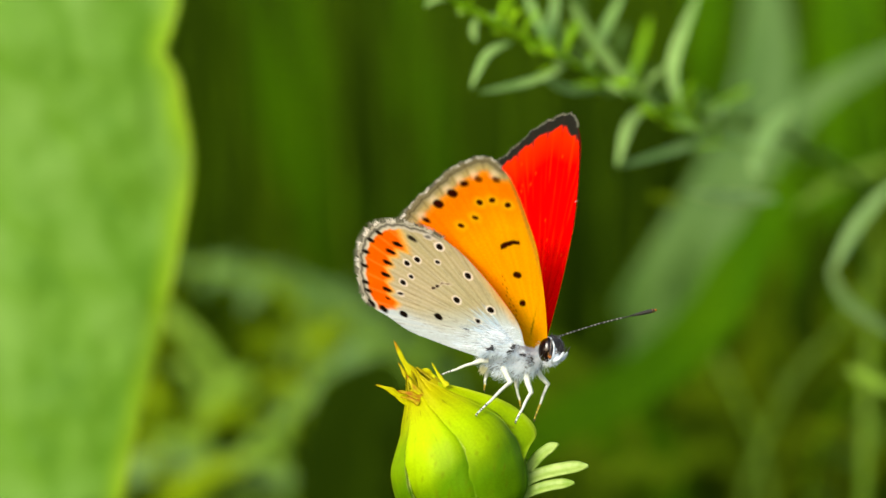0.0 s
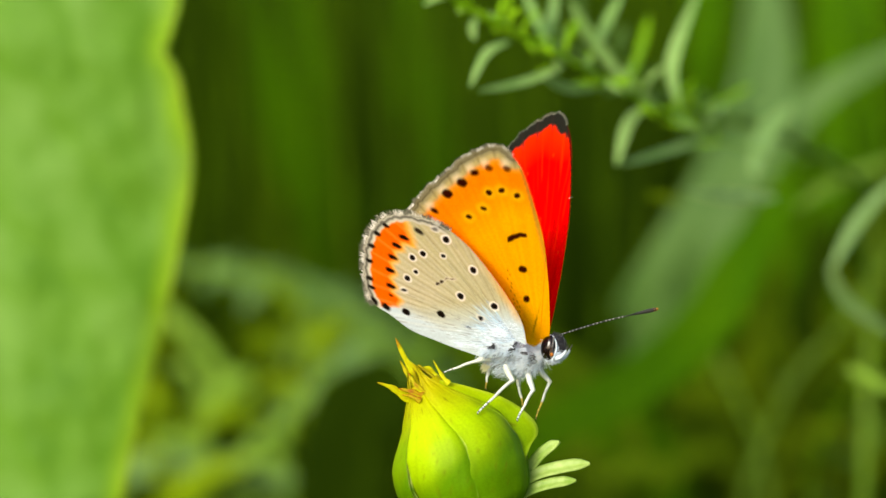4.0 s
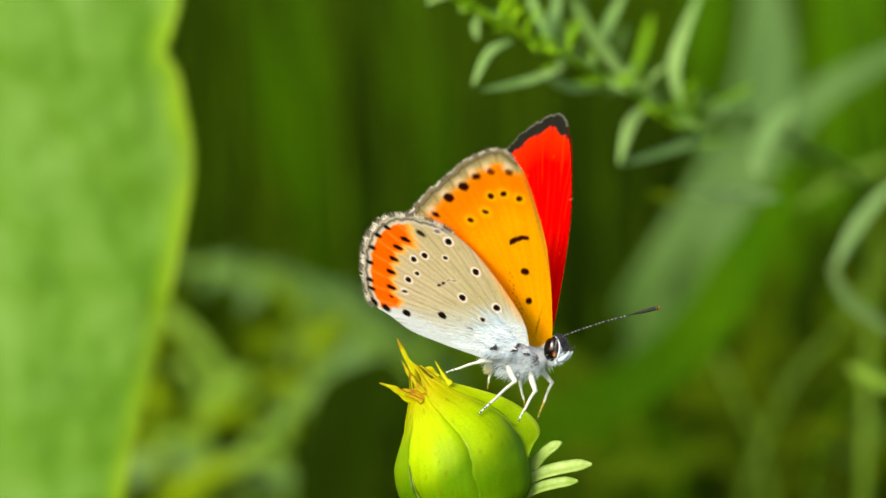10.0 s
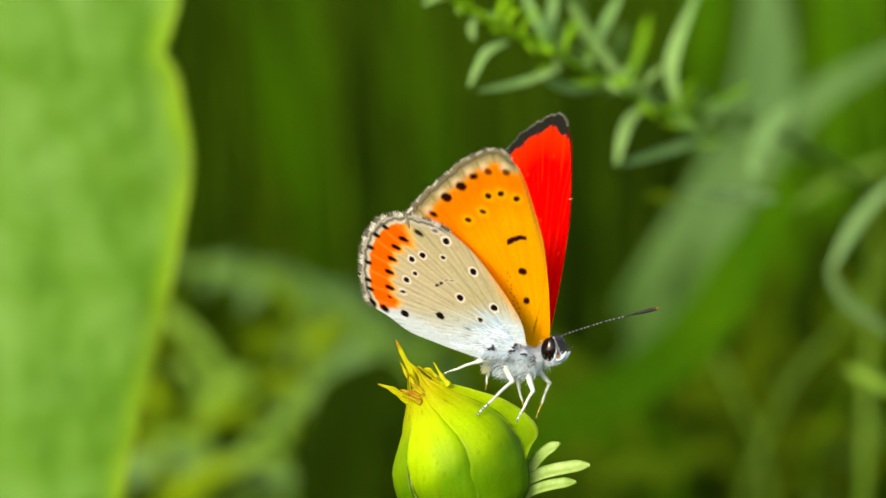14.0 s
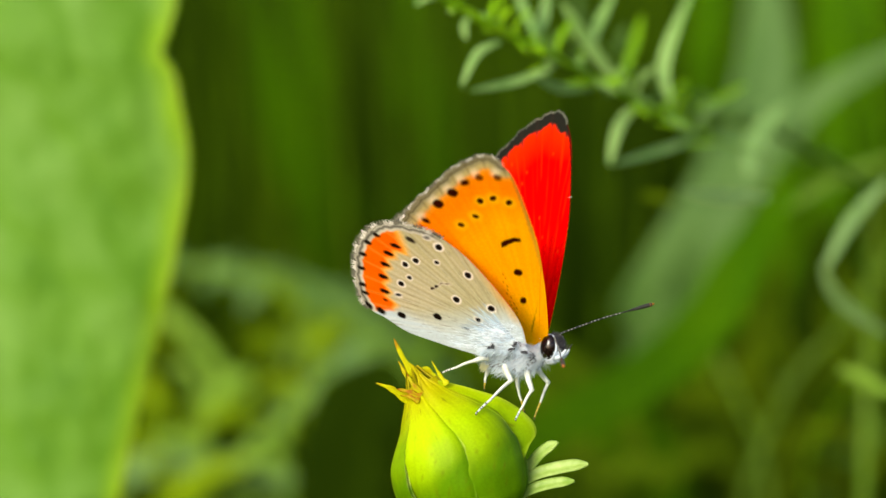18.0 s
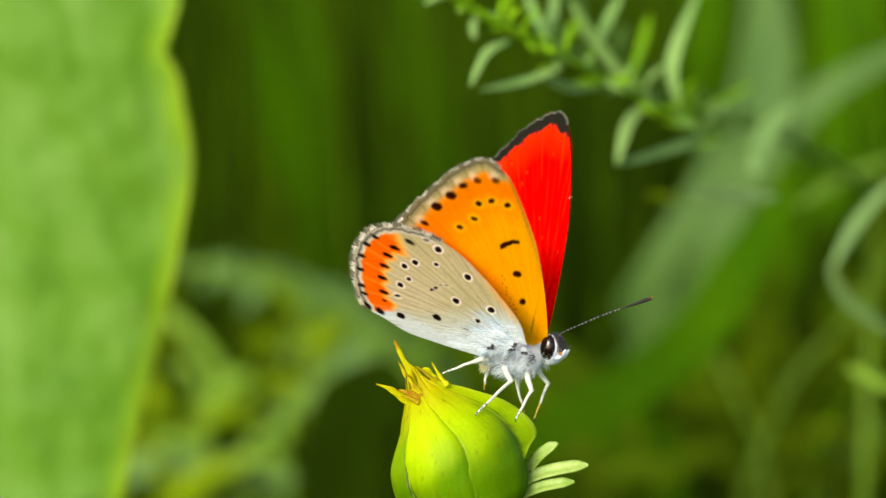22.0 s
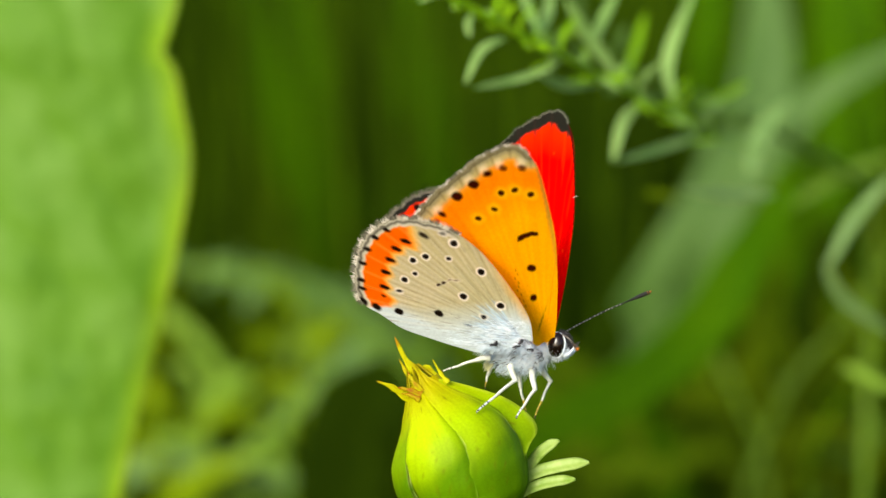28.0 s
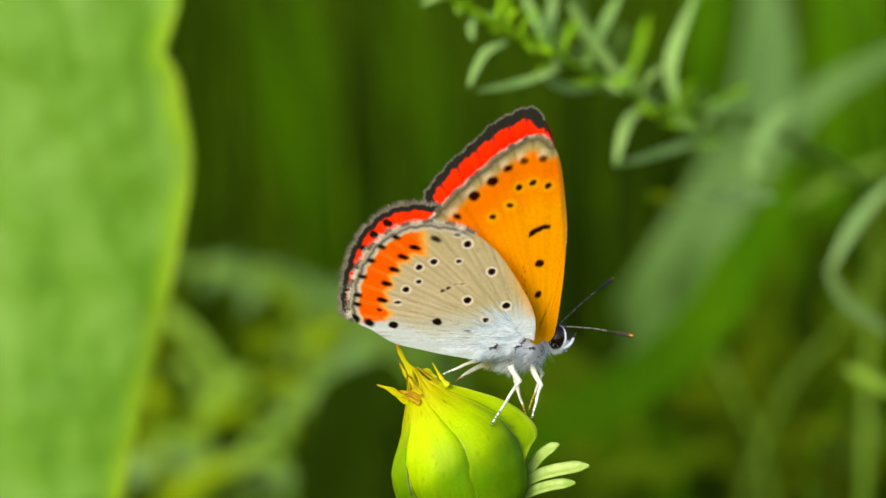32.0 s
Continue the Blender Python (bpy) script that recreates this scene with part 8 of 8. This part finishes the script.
    walk(far_mid_leg, [
        (0, mm(-0.79, -5.09, -1.56, 27.69, -10.44, 86.86)), (0.5, mm(-0.82, -5.06, -1.55, 27.95, -10.47, 86.4)), (1, mm(-0.79, -5.13, -1.54, 27.21, -10.14, 87.01)),
        (1.5, mm(-0.78, -5.09, -1.56, 27.21, -10.49, 87.12)), (2, mm(-0.77, -5.14, -1.56, 27.76, -10.34, 87.21)), (2.5, mm(-0.76, -5.15, -1.57, 28.01, -10.51, 87.46)),
        (3, mm(-0.75, -5.16, -1.57, 27.94, -10.55, 87.58)), (3.5, mm(-0.76, -5.09, -1.56, 27.09, -10.49, 87.43)), (5.5, mm(-0.8, -5.16, -1.57, 26.8, -10.49, 86.89)),
        (6, mm(-0.73, -5.17, -1.58, 26.54, -10.64, 87.86)), (6.5, mm(-0.71, -5.18, -1.59, 26.43, -10.78, 88.18)), (7, mm(-0.78, -5.14, -1.57, 27.25, -10.55, 87.07)),
        (7.5, mm(-0.72, -5.18, -1.59, 26.68, -10.76, 88.07)), (8, mm(-0.72, -5.22, -1.57, 26.09, -10.34, 88.04)), (8.5, mm(-0.78, -5.14, -1.56, 25.75, -10.36, 87.17)),
        (9, mm(-0.77, -5.21, -1.58, 25.92, -10.44, 87.24)), (9.5, mm(-0.75, -5.15, -1.58, 25.56, -10.7, 87.53)), (10, mm(-0.76, -5.11, -1.57, 25.52, -10.57, 87.46)),
        (10.5, mm(-0.76, -5.17, -1.57, 25.6, -10.46, 87.52)), (11, mm(-0.76, -5.14, -1.56, 25.68, -10.32, 87.43)), (11.5, mm(-0.72, -5.23, -1.59, 25.86, -10.53, 88.15)),
        (12, mm(-0.76, -5.2, -1.57, 25.65, -10.36, 87.46)), (12.5, mm(-0.73, -5.21, -1.59, 25.71, -10.64, 87.98)), (13, mm(-0.76, -5.21, -1.57, 25.94, -10.34, 87.4)),
        (13.5, mm(-0.79, -5.18, -1.57, 25.99, -10.35, 86.96)), (14, mm(-0.68, -5.24, -1.61, 25.94, -10.88, 88.76)), (14.5, mm(-0.74, -5.26, -1.6, 26.35, -10.69, 87.76)),
        (16.5, mm(-0.69, -5.27, -1.6, 25.4, -10.61, 88.6)), (17, mm(-0.68, -5.28, -1.61, 26.28, -10.78, 88.65)), (17.5, mm(-0.64, -5.3, -1.63, 25.87, -11.02, 89.28)),
        (18, mm(-0.68, -5.38, -1.61, 25.23, -10.43, 88.77)), (18.5, mm(-0.68, -5.35, -1.6, 21.65, -10.36, 88.69)), (19, mm(-0.68, -5.35, -1.6, 21.95, -10.47, 88.82)),
        (19.5, mm(-0.63, -5.4, -1.62, 22.49, -10.61, 89.45)), (20, mm(-0.6, -5.42, -1.65, 23.72, -10.87, 89.94)), (20.5, mm(-0.7, -5.37, -1.62, 24.11, -10.61, 88.48)),
        (21, mm(-0.64, -5.46, -1.64, 24.64, -10.64, 89.32)), (21.5, mm(-0.57, -5.54, -1.66, 25.89, -10.73, 90.31)), (22, mm(-0.67, -5.43, -1.63, 24.86, -10.66, 88.88)),
        (22.5, mm(-0.7, -5.45, -1.63, 23.87, -10.58, 88.51)), (23, mm(-0.74, -5.43, -1.59, 22.34, -10.07, 87.96)), (23.5, mm(-0.71, -5.39, -1.55, 17.81, -9.59, 88.36)),
        (24, mm(-0.67, -5.48, -1.54, 17.83, -9.27, 88.95)), (24.5, mm(-0.71, -5.5, -1.54, 19.3, -9.15, 88.37)), (25, mm(-0.7, -5.54, -1.54, 20.1, -9.13, 88.58)),
        (25.5, mm(-0.76, -5.48, -1.53, 20.39, -9.13, 87.65)), (27.5, mm(-0.74, -5.47, -1.54, 18.43, -9.21, 87.94)), (28, mm(-0.7, -5.47, -1.54, 16.09, -9.2, 88.54)),
        (28.5, mm(-0.57, -5.61, -1.54, 11.37, -8.97, 90.31)), (29, mm(-0.43, -5.73, -1.54, 2.66, -8.64, 92.22)), (29.5, mm(-0.36, -5.8, -1.54, 0.23, -8.51, 93.15)),
        (30, mm(-0.29, -5.89, -1.51, -2.89, -8.01, 93.99)), (30.5, mm(-0.34, -6, -1.49, -4.99, -7.57, 93.23)), (31, mm(-0.3, -6.11, -1.49, -5.43, -7.32, 93.72)),
        (31.5, mm(-0.28, -6.21, -1.46, -7.01, -6.9, 93.82)), (32, mm(-0.28, -6.26, -1.47, -6.26, -6.94, 93.84)),
    ])
    walk(far_hind_leg, [
        (0, mm(-3.43, -3.08, 0.13, 29.34, -4.12, 65.85)), (0.5, mm(-3.45, -3.03, 0.14, 29.64, -3.69, 65)), (1, mm(-3.46, -3.12, 0.11, 28.82, -4.34, 65.71)),
        (1.5, mm(-3.44, -3.06, 0.11, 28.92, -4.65, 65.55)), (2, mm(-3.43, -3.11, 0.13, 29.37, -3.84, 66.2)), (2.5, mm(-3.41, -3.12, 0.14, 29.63, -3.75, 66.75)),
        (3, mm(-3.41, -3.12, 0.13, 29.57, -3.86, 66.83)), (3.5, mm(-3.45, -3.05, 0.11, 28.85, -4.54, 65.21)), (5.5, mm(-3.48, -3.07, 0.09, 28.57, -4.98, 64.6)),
        (6, mm(-3.44, -3.08, 0.07, 28.33, -5.43, 65.67)), (6.5, mm(-3.43, -3.09, 0.06, 28.23, -5.74, 66.11)), (7, mm(-3.47, -3.03, 0.12, 29.04, -4.24, 64.42)),
        (7.5, mm(-3.44, -3.08, 0.08, 28.49, -5.31, 65.77)), (8, mm(-3.47, -3.13, 0.06, 27.85, -5.54, 65.44)), (8.5, mm(-3.52, -3.01, 0.06, 27.72, -5.75, 63.06)),
        (9, mm(-3.51, -3.07, 0.06, 27.8, -5.79, 63.94)), (9.5, mm(-3.5, -3, 0.04, 27.6, -6.39, 63.4)), (10, mm(-3.52, -2.97, 0.06, 27.63, -6.1, 62.6)),
        (10.5, mm(-3.52, -3.02, 0.06, 27.6, -5.97, 63.25)), (11, mm(-3.53, -2.99, 0.07, 27.72, -5.52, 62.54)), (11.5, mm(-3.49, -3.08, 0.06, 27.74, -5.78, 64.67)),
        (12, mm(-3.53, -3.04, 0.06, 27.63, -5.7, 63.07)), (12.5, mm(-3.5, -3.04, 0.05, 27.7, -5.99, 63.88)), (13, mm(-3.54, -3.04, 0.08, 27.89, -5.24, 62.98)),
        (13.5, mm(-3.56, -2.99, 0.09, 28.01, -5.07, 61.93)), (14, mm(-3.46, -3.06, 0.06, 27.9, -5.94, 65.1)), (14.5, mm(-3.5, -3.06, 0.08, 28.27, -5.19, 64.03)),
        (16.5, mm(-3.5, -3.07, 0.05, 27.41, -6.12, 64.06)), (17, mm(-3.48, -3.07, 0.08, 28.21, -5.21, 64.71)), (17.5, mm(-3.45, -3.08, 0.05, 27.84, -6.07, 65.53)),
        (18, mm(-3.51, -3.15, 0.03, 27.12, -6.23, 64.81)), (18.5, mm(-3.59, -3.07, -0.14, 24.1, -10.59, 62.24)), (19, mm(-3.57, -3.07, -0.13, 24.37, -10.34, 62.48)),
        (19.5, mm(-3.53, -3.13, -0.11, 24.67, -9.86, 64.15)), (20, mm(-3.47, -3.16, -0.07, 25.71, -8.67, 65.76)), (20.5, mm(-3.55, -3.08, -0.02, 26.26, -7.7, 63.14)),
        (21, mm(-3.5, -3.18, -0.01, 26.55, -7.18, 65.36)), (21.5, mm(-3.43, -3.3, 0.04, 27.59, -5.9, 68.13)), (22, mm(-3.53, -3.14, 0.01, 26.85, -6.8, 64.41)),
        (22.5, mm(-3.56, -3.12, -0.04, 25.98, -7.98, 63.37)), (23, mm(-3.65, -3.1, -0.09, 24.74, -9.13, 61.18)), (23.5, mm(-3.74, -3.05, -0.3, 21.31, -14.11, 58.65)),
        (24, mm(-3.74, -3.17, -0.3, 20.96, -13.49, 60.22)), (24.5, mm(-3.75, -3.19, -0.21, 22.15, -11.48, 60.14)), (25, mm(-3.73, -3.23, -0.17, 22.69, -10.45, 60.97)),
        (25.5, mm(-3.78, -3.15, -0.15, 23.19, -10.08, 59.12)), (27.5, mm(-3.8, -3.09, -0.25, 21.86, -12.55, 57.9)), (28, mm(-3.81, -3.09, -0.38, 20.1, -15.44, 57.61)),
        (28.5, mm(-4.68, -2.82, -0.41, 21.95, -14.02, 39.21)), (29, mm(-5.97, -2.2, -0.87, 26.4, -17.67, 18.21)), (29.5, mm(-5.87, -2.14, -1.08, 26.64, -21.35, 17.77)),
        (30, mm(-5.83, -2.2, -1.37, 25.79, -25.45, 18.97)), (30.5, mm(-5.81, -2.17, -1.57, 25.16, -28.24, 18.47)), (31, mm(-5.78, -2.25, -1.61, 23.97, -28.79, 19.94)),
        (31.5, mm(-5.73, -2.27, -1.75, 23.01, -30.86, 20.49)), (32, mm(-5.74, -2.29, -1.69, 22.82, -29.88, 20.74)),
    ])
    walk(flower_bud, [
        (0, sway(BUD_BASE, 0.00, -0.00)), (0.5, sway(BUD_BASE, 0.00, 0.07)), (1, sway(BUD_BASE, 0.07, -0.00)),
        (1.5, sway(BUD_BASE, 0.00, -0.00)), (2, sway(BUD_BASE, 0.07, 0.07)), (2.5, sway(BUD_BASE, 0.07, 0.07)),
        (3, sway(BUD_BASE, 0.15, 0.07)), (3.5, sway(BUD_BASE, 0.15, 0.22)), (5.5, sway(BUD_BASE, 0.07, 0.07)),
        (6, sway(BUD_BASE, 0.07, 0.15)), (6.5, sway(BUD_BASE, 0.07, 0.15)), (7, sway(BUD_BASE, 0.00, 0.15)),
        (7.5, sway(BUD_BASE, 0.00, 0.07)), (8, sway(BUD_BASE, -0.07, 0.07)), (8.5, sway(BUD_BASE, 0.00, 0.22)),
        (9, sway(BUD_BASE, 0.07, 0.07)), (9.5, sway(BUD_BASE, 0.15, 0.15)), (10, sway(BUD_BASE, 0.30, 0.15)),
        (10.5, sway(BUD_BASE, 0.30, 0.07)), (11, sway(BUD_BASE, 0.30, 0.15)), (11.5, sway(BUD_BASE, 0.30, 0.07)),
        (12, sway(BUD_BASE, 0.22, 0.07)), (12.5, sway(BUD_BASE, 0.22, 0.07)), (13, sway(BUD_BASE, 0.15, 0.07)),
        (13.5, sway(BUD_BASE, 0.15, 0.07)), (14, sway(BUD_BASE, 0.15, 0.07)), (14.5, sway(BUD_BASE, 0.15, 0.07)),
        (16.5, sway(BUD_BASE, 0.07, 0.15)), (17, sway(BUD_BASE, 0.22, 0.37)), (17.5, sway(BUD_BASE, -0.07, -0.08)),
        (18, sway(BUD_BASE, 0.00, 0.15)), (18.5, sway(BUD_BASE, 0.07, 0.15)), (19, sway(BUD_BASE, 0.07, 0.15)),
        (19.5, sway(BUD_BASE, 0.07, 0.07)), (20, sway(BUD_BASE, 0.07, 0.07)), (20.5, sway(BUD_BASE, 0.07, 0.07)),
        (21, sway(BUD_BASE, 0.07, 0.07)), (21.5, sway(BUD_BASE, 0.07, -0.08)), (22, sway(BUD_BASE, 0.00, 0.07)),
        (22.5, sway(BUD_BASE, 0.07, 0.15)), (23, sway(BUD_BASE, 0.00, 0.15)), (23.5, sway(BUD_BASE, 0.00, -0.00)),
        (24, sway(BUD_BASE, 0.00, 0.07)), (24.5, sway(BUD_BASE, -0.07, -0.00)), (25, sway(BUD_BASE, -0.07, -0.00)),
        (25.5, sway(BUD_BASE, -0.15, 0.07)), (27.5, sway(BUD_BASE, 0.07, 0.22)), (28, sway(BUD_BASE, 0.07, 0.30)),
        (28.5, sway(BUD_BASE, 0.00, 0.22)), (29, sway(BUD_BASE, -0.07, 0.15)), (29.5, sway(BUD_BASE, 0.00, 0.15)),
        (30, sway(BUD_BASE, 0.00, 0.15)), (30.5, sway(BUD_BASE, 0.00, 0.15)), (31, sway(BUD_BASE, 0.07, 0.22)),
        (31.5, sway(BUD_BASE, 0.07, 0.07)), (32, sway(BUD_BASE, 0.07, -0.00)),
    ])
    walk(herb_twig, [
        (0, sway(TWIG_BASE, 0.00, -0.00)), (0.5, sway(TWIG_BASE, 0.03, -0.00)), (1, sway(TWIG_BASE, 0.09, -0.00)),
        (1.5, sway(TWIG_BASE, 0.09, -0.00)), (2, sway(TWIG_BASE, 0.06, -0.00)), (2.5, sway(TWIG_BASE, 0.00, -0.00)),
        (3, sway(TWIG_BASE, 0.00, -0.00)), (3.5, sway(TWIG_BASE, -0.09, 0.09)), (5.5, sway(TWIG_BASE, -0.06, 0.15)),
        (6, sway(TWIG_BASE, -0.06, 0.18)), (6.5, sway(TWIG_BASE, -0.06, 0.27)), (7, sway(TWIG_BASE, -0.09, 0.27)),
        (7.5, sway(TWIG_BASE, -0.06, 0.30)), (8, sway(TWIG_BASE, 0.00, 0.27)), (8.5, sway(TWIG_BASE, 0.18, 0.30)),
        (9, sway(TWIG_BASE, 0.27, 0.27)), (9.5, sway(TWIG_BASE, 0.21, 0.27)), (10, sway(TWIG_BASE, 0.21, 0.21)),
        (10.5, sway(TWIG_BASE, 0.15, 0.12)), (11, sway(TWIG_BASE, 0.18, 0.09)), (11.5, sway(TWIG_BASE, 0.15, 0.09)),
        (12, sway(TWIG_BASE, 0.09, 0.03)), (12.5, sway(TWIG_BASE, -0.03, -0.03)), (13, sway(TWIG_BASE, -0.06, -0.00)),
        (13.5, sway(TWIG_BASE, -0.06, -0.00)), (14, sway(TWIG_BASE, -0.18, 0.12)), (14.5, sway(TWIG_BASE, -0.24, 0.12)),
        (16.5, sway(TWIG_BASE, -0.30, 0.12)), (17, sway(TWIG_BASE, -0.50, 0.27)), (17.5, sway(TWIG_BASE, -0.77, 0.21)),
        (18, sway(TWIG_BASE, -1.01, 0.15)), (18.5, sway(TWIG_BASE, -0.86, 0.18)), (19, sway(TWIG_BASE, -0.36, 0.27)),
        (19.5, sway(TWIG_BASE, -0.30, 0.18)), (20, sway(TWIG_BASE, -0.65, 0.30)), (20.5, sway(TWIG_BASE, -0.68, 0.36)),
        (21, sway(TWIG_BASE, -0.48, 0.30)), (21.5, sway(TWIG_BASE, 0.12, 0.06)), (22, sway(TWIG_BASE, -0.06, 0.21)),
        (22.5, sway(TWIG_BASE, -0.18, 0.33)), (23, sway(TWIG_BASE, -0.18, 0.27)), (23.5, sway(TWIG_BASE, -0.18, 0.12)),
        (24, sway(TWIG_BASE, -0.18, 0.12)), (24.5, sway(TWIG_BASE, -0.12, 0.12)), (25, sway(TWIG_BASE, -0.24, 0.12)),
        (25.5, sway(TWIG_BASE, -0.48, 0.21)), (27.5, sway(TWIG_BASE, -0.77, 0.45)), (28, sway(TWIG_BASE, -0.59, 0.47)),
        (28.5, sway(TWIG_BASE, -0.62, 0.38)), (29, sway(TWIG_BASE, -0.77, 0.51)), (29.5, sway(TWIG_BASE, -0.62, 0.39)),
        (30, sway(TWIG_BASE, -0.68, 0.36)), (30.5, sway(TWIG_BASE, -0.83, 0.47)), (31, sway(TWIG_BASE, -0.62, 0.39)),
        (31.5, sway(TWIG_BASE, -0.45, 0.33)), (32, sway(TWIG_BASE, -0.26, 0.12)),
    ])
    walk(big_leaf, [
        (0, sway(LEAF_BASE, 0.00, -0.00)), (0.5, sway(LEAF_BASE, 0.01, -0.00)), (1, sway(LEAF_BASE, 0.04, -0.00)),
        (1.5, sway(LEAF_BASE, 0.04, -0.00)), (2, sway(LEAF_BASE, 0.03, -0.00)), (2.5, sway(LEAF_BASE, 0.00, -0.00)),
        (3, sway(LEAF_BASE, 0.00, -0.00)), (3.5, sway(LEAF_BASE, -0.04, 0.04)), (5.5, sway(LEAF_BASE, -0.02, 0.06)),
        (6, sway(LEAF_BASE, -0.02, 0.07)), (6.5, sway(LEAF_BASE, -0.02, 0.11)), (7, sway(LEAF_BASE, -0.04, 0.11)),
        (7.5, sway(LEAF_BASE, -0.02, 0.12)), (8, sway(LEAF_BASE, 0.00, 0.11)), (8.5, sway(LEAF_BASE, 0.07, 0.12)),
        (9, sway(LEAF_BASE, 0.11, 0.11)), (9.5, sway(LEAF_BASE, 0.09, 0.11)), (10, sway(LEAF_BASE, 0.09, 0.09)),
        (10.5, sway(LEAF_BASE, 0.06, 0.05)), (11, sway(LEAF_BASE, 0.07, 0.04)), (11.5, sway(LEAF_BASE, 0.06, 0.04)),
        (12, sway(LEAF_BASE, 0.04, 0.01)), (12.5, sway(LEAF_BASE, -0.01, -0.01)), (13, sway(LEAF_BASE, -0.02, -0.00)),
        (13.5, sway(LEAF_BASE, -0.02, -0.00)), (14, sway(LEAF_BASE, -0.07, 0.05)), (14.5, sway(LEAF_BASE, -0.10, 0.05)),
        (16.5, sway(LEAF_BASE, -0.12, 0.05)), (17, sway(LEAF_BASE, -0.21, 0.11)), (17.5, sway(LEAF_BASE, -0.32, 0.09)),
        (18, sway(LEAF_BASE, -0.42, 0.06)), (18.5, sway(LEAF_BASE, -0.36, 0.07)), (19, sway(LEAF_BASE, -0.15, 0.11)),
        (19.5, sway(LEAF_BASE, -0.12, 0.07)), (20, sway(LEAF_BASE, -0.27, 0.12)), (20.5, sway(LEAF_BASE, -0.28, 0.15)),
        (21, sway(LEAF_BASE, -0.20, 0.12)), (21.5, sway(LEAF_BASE, 0.05, 0.02)), (22, sway(LEAF_BASE, -0.02, 0.09)),
        (22.5, sway(LEAF_BASE, -0.07, 0.14)), (23, sway(LEAF_BASE, -0.07, 0.11)), (23.5, sway(LEAF_BASE, -0.07, 0.05)),
        (24, sway(LEAF_BASE, -0.07, 0.05)), (24.5, sway(LEAF_BASE, -0.05, 0.05)), (25, sway(LEAF_BASE, -0.10, 0.05)),
        (25.5, sway(LEAF_BASE, -0.20, 0.09)), (27.5, sway(LEAF_BASE, -0.32, 0.18)), (28, sway(LEAF_BASE, -0.24, 0.20)),
        (28.5, sway(LEAF_BASE, -0.26, 0.16)), (29, sway(LEAF_BASE, -0.32, 0.21)), (29.5, sway(LEAF_BASE, -0.26, 0.16)),
        (30, sway(LEAF_BASE, -0.28, 0.15)), (30.5, sway(LEAF_BASE, -0.34, 0.20)), (31, sway(LEAF_BASE, -0.26, 0.16)),
        (31.5, sway(LEAF_BASE, -0.18, 0.13)), (32, sway(LEAF_BASE, -0.11, 0.05)),
    ])


motions()
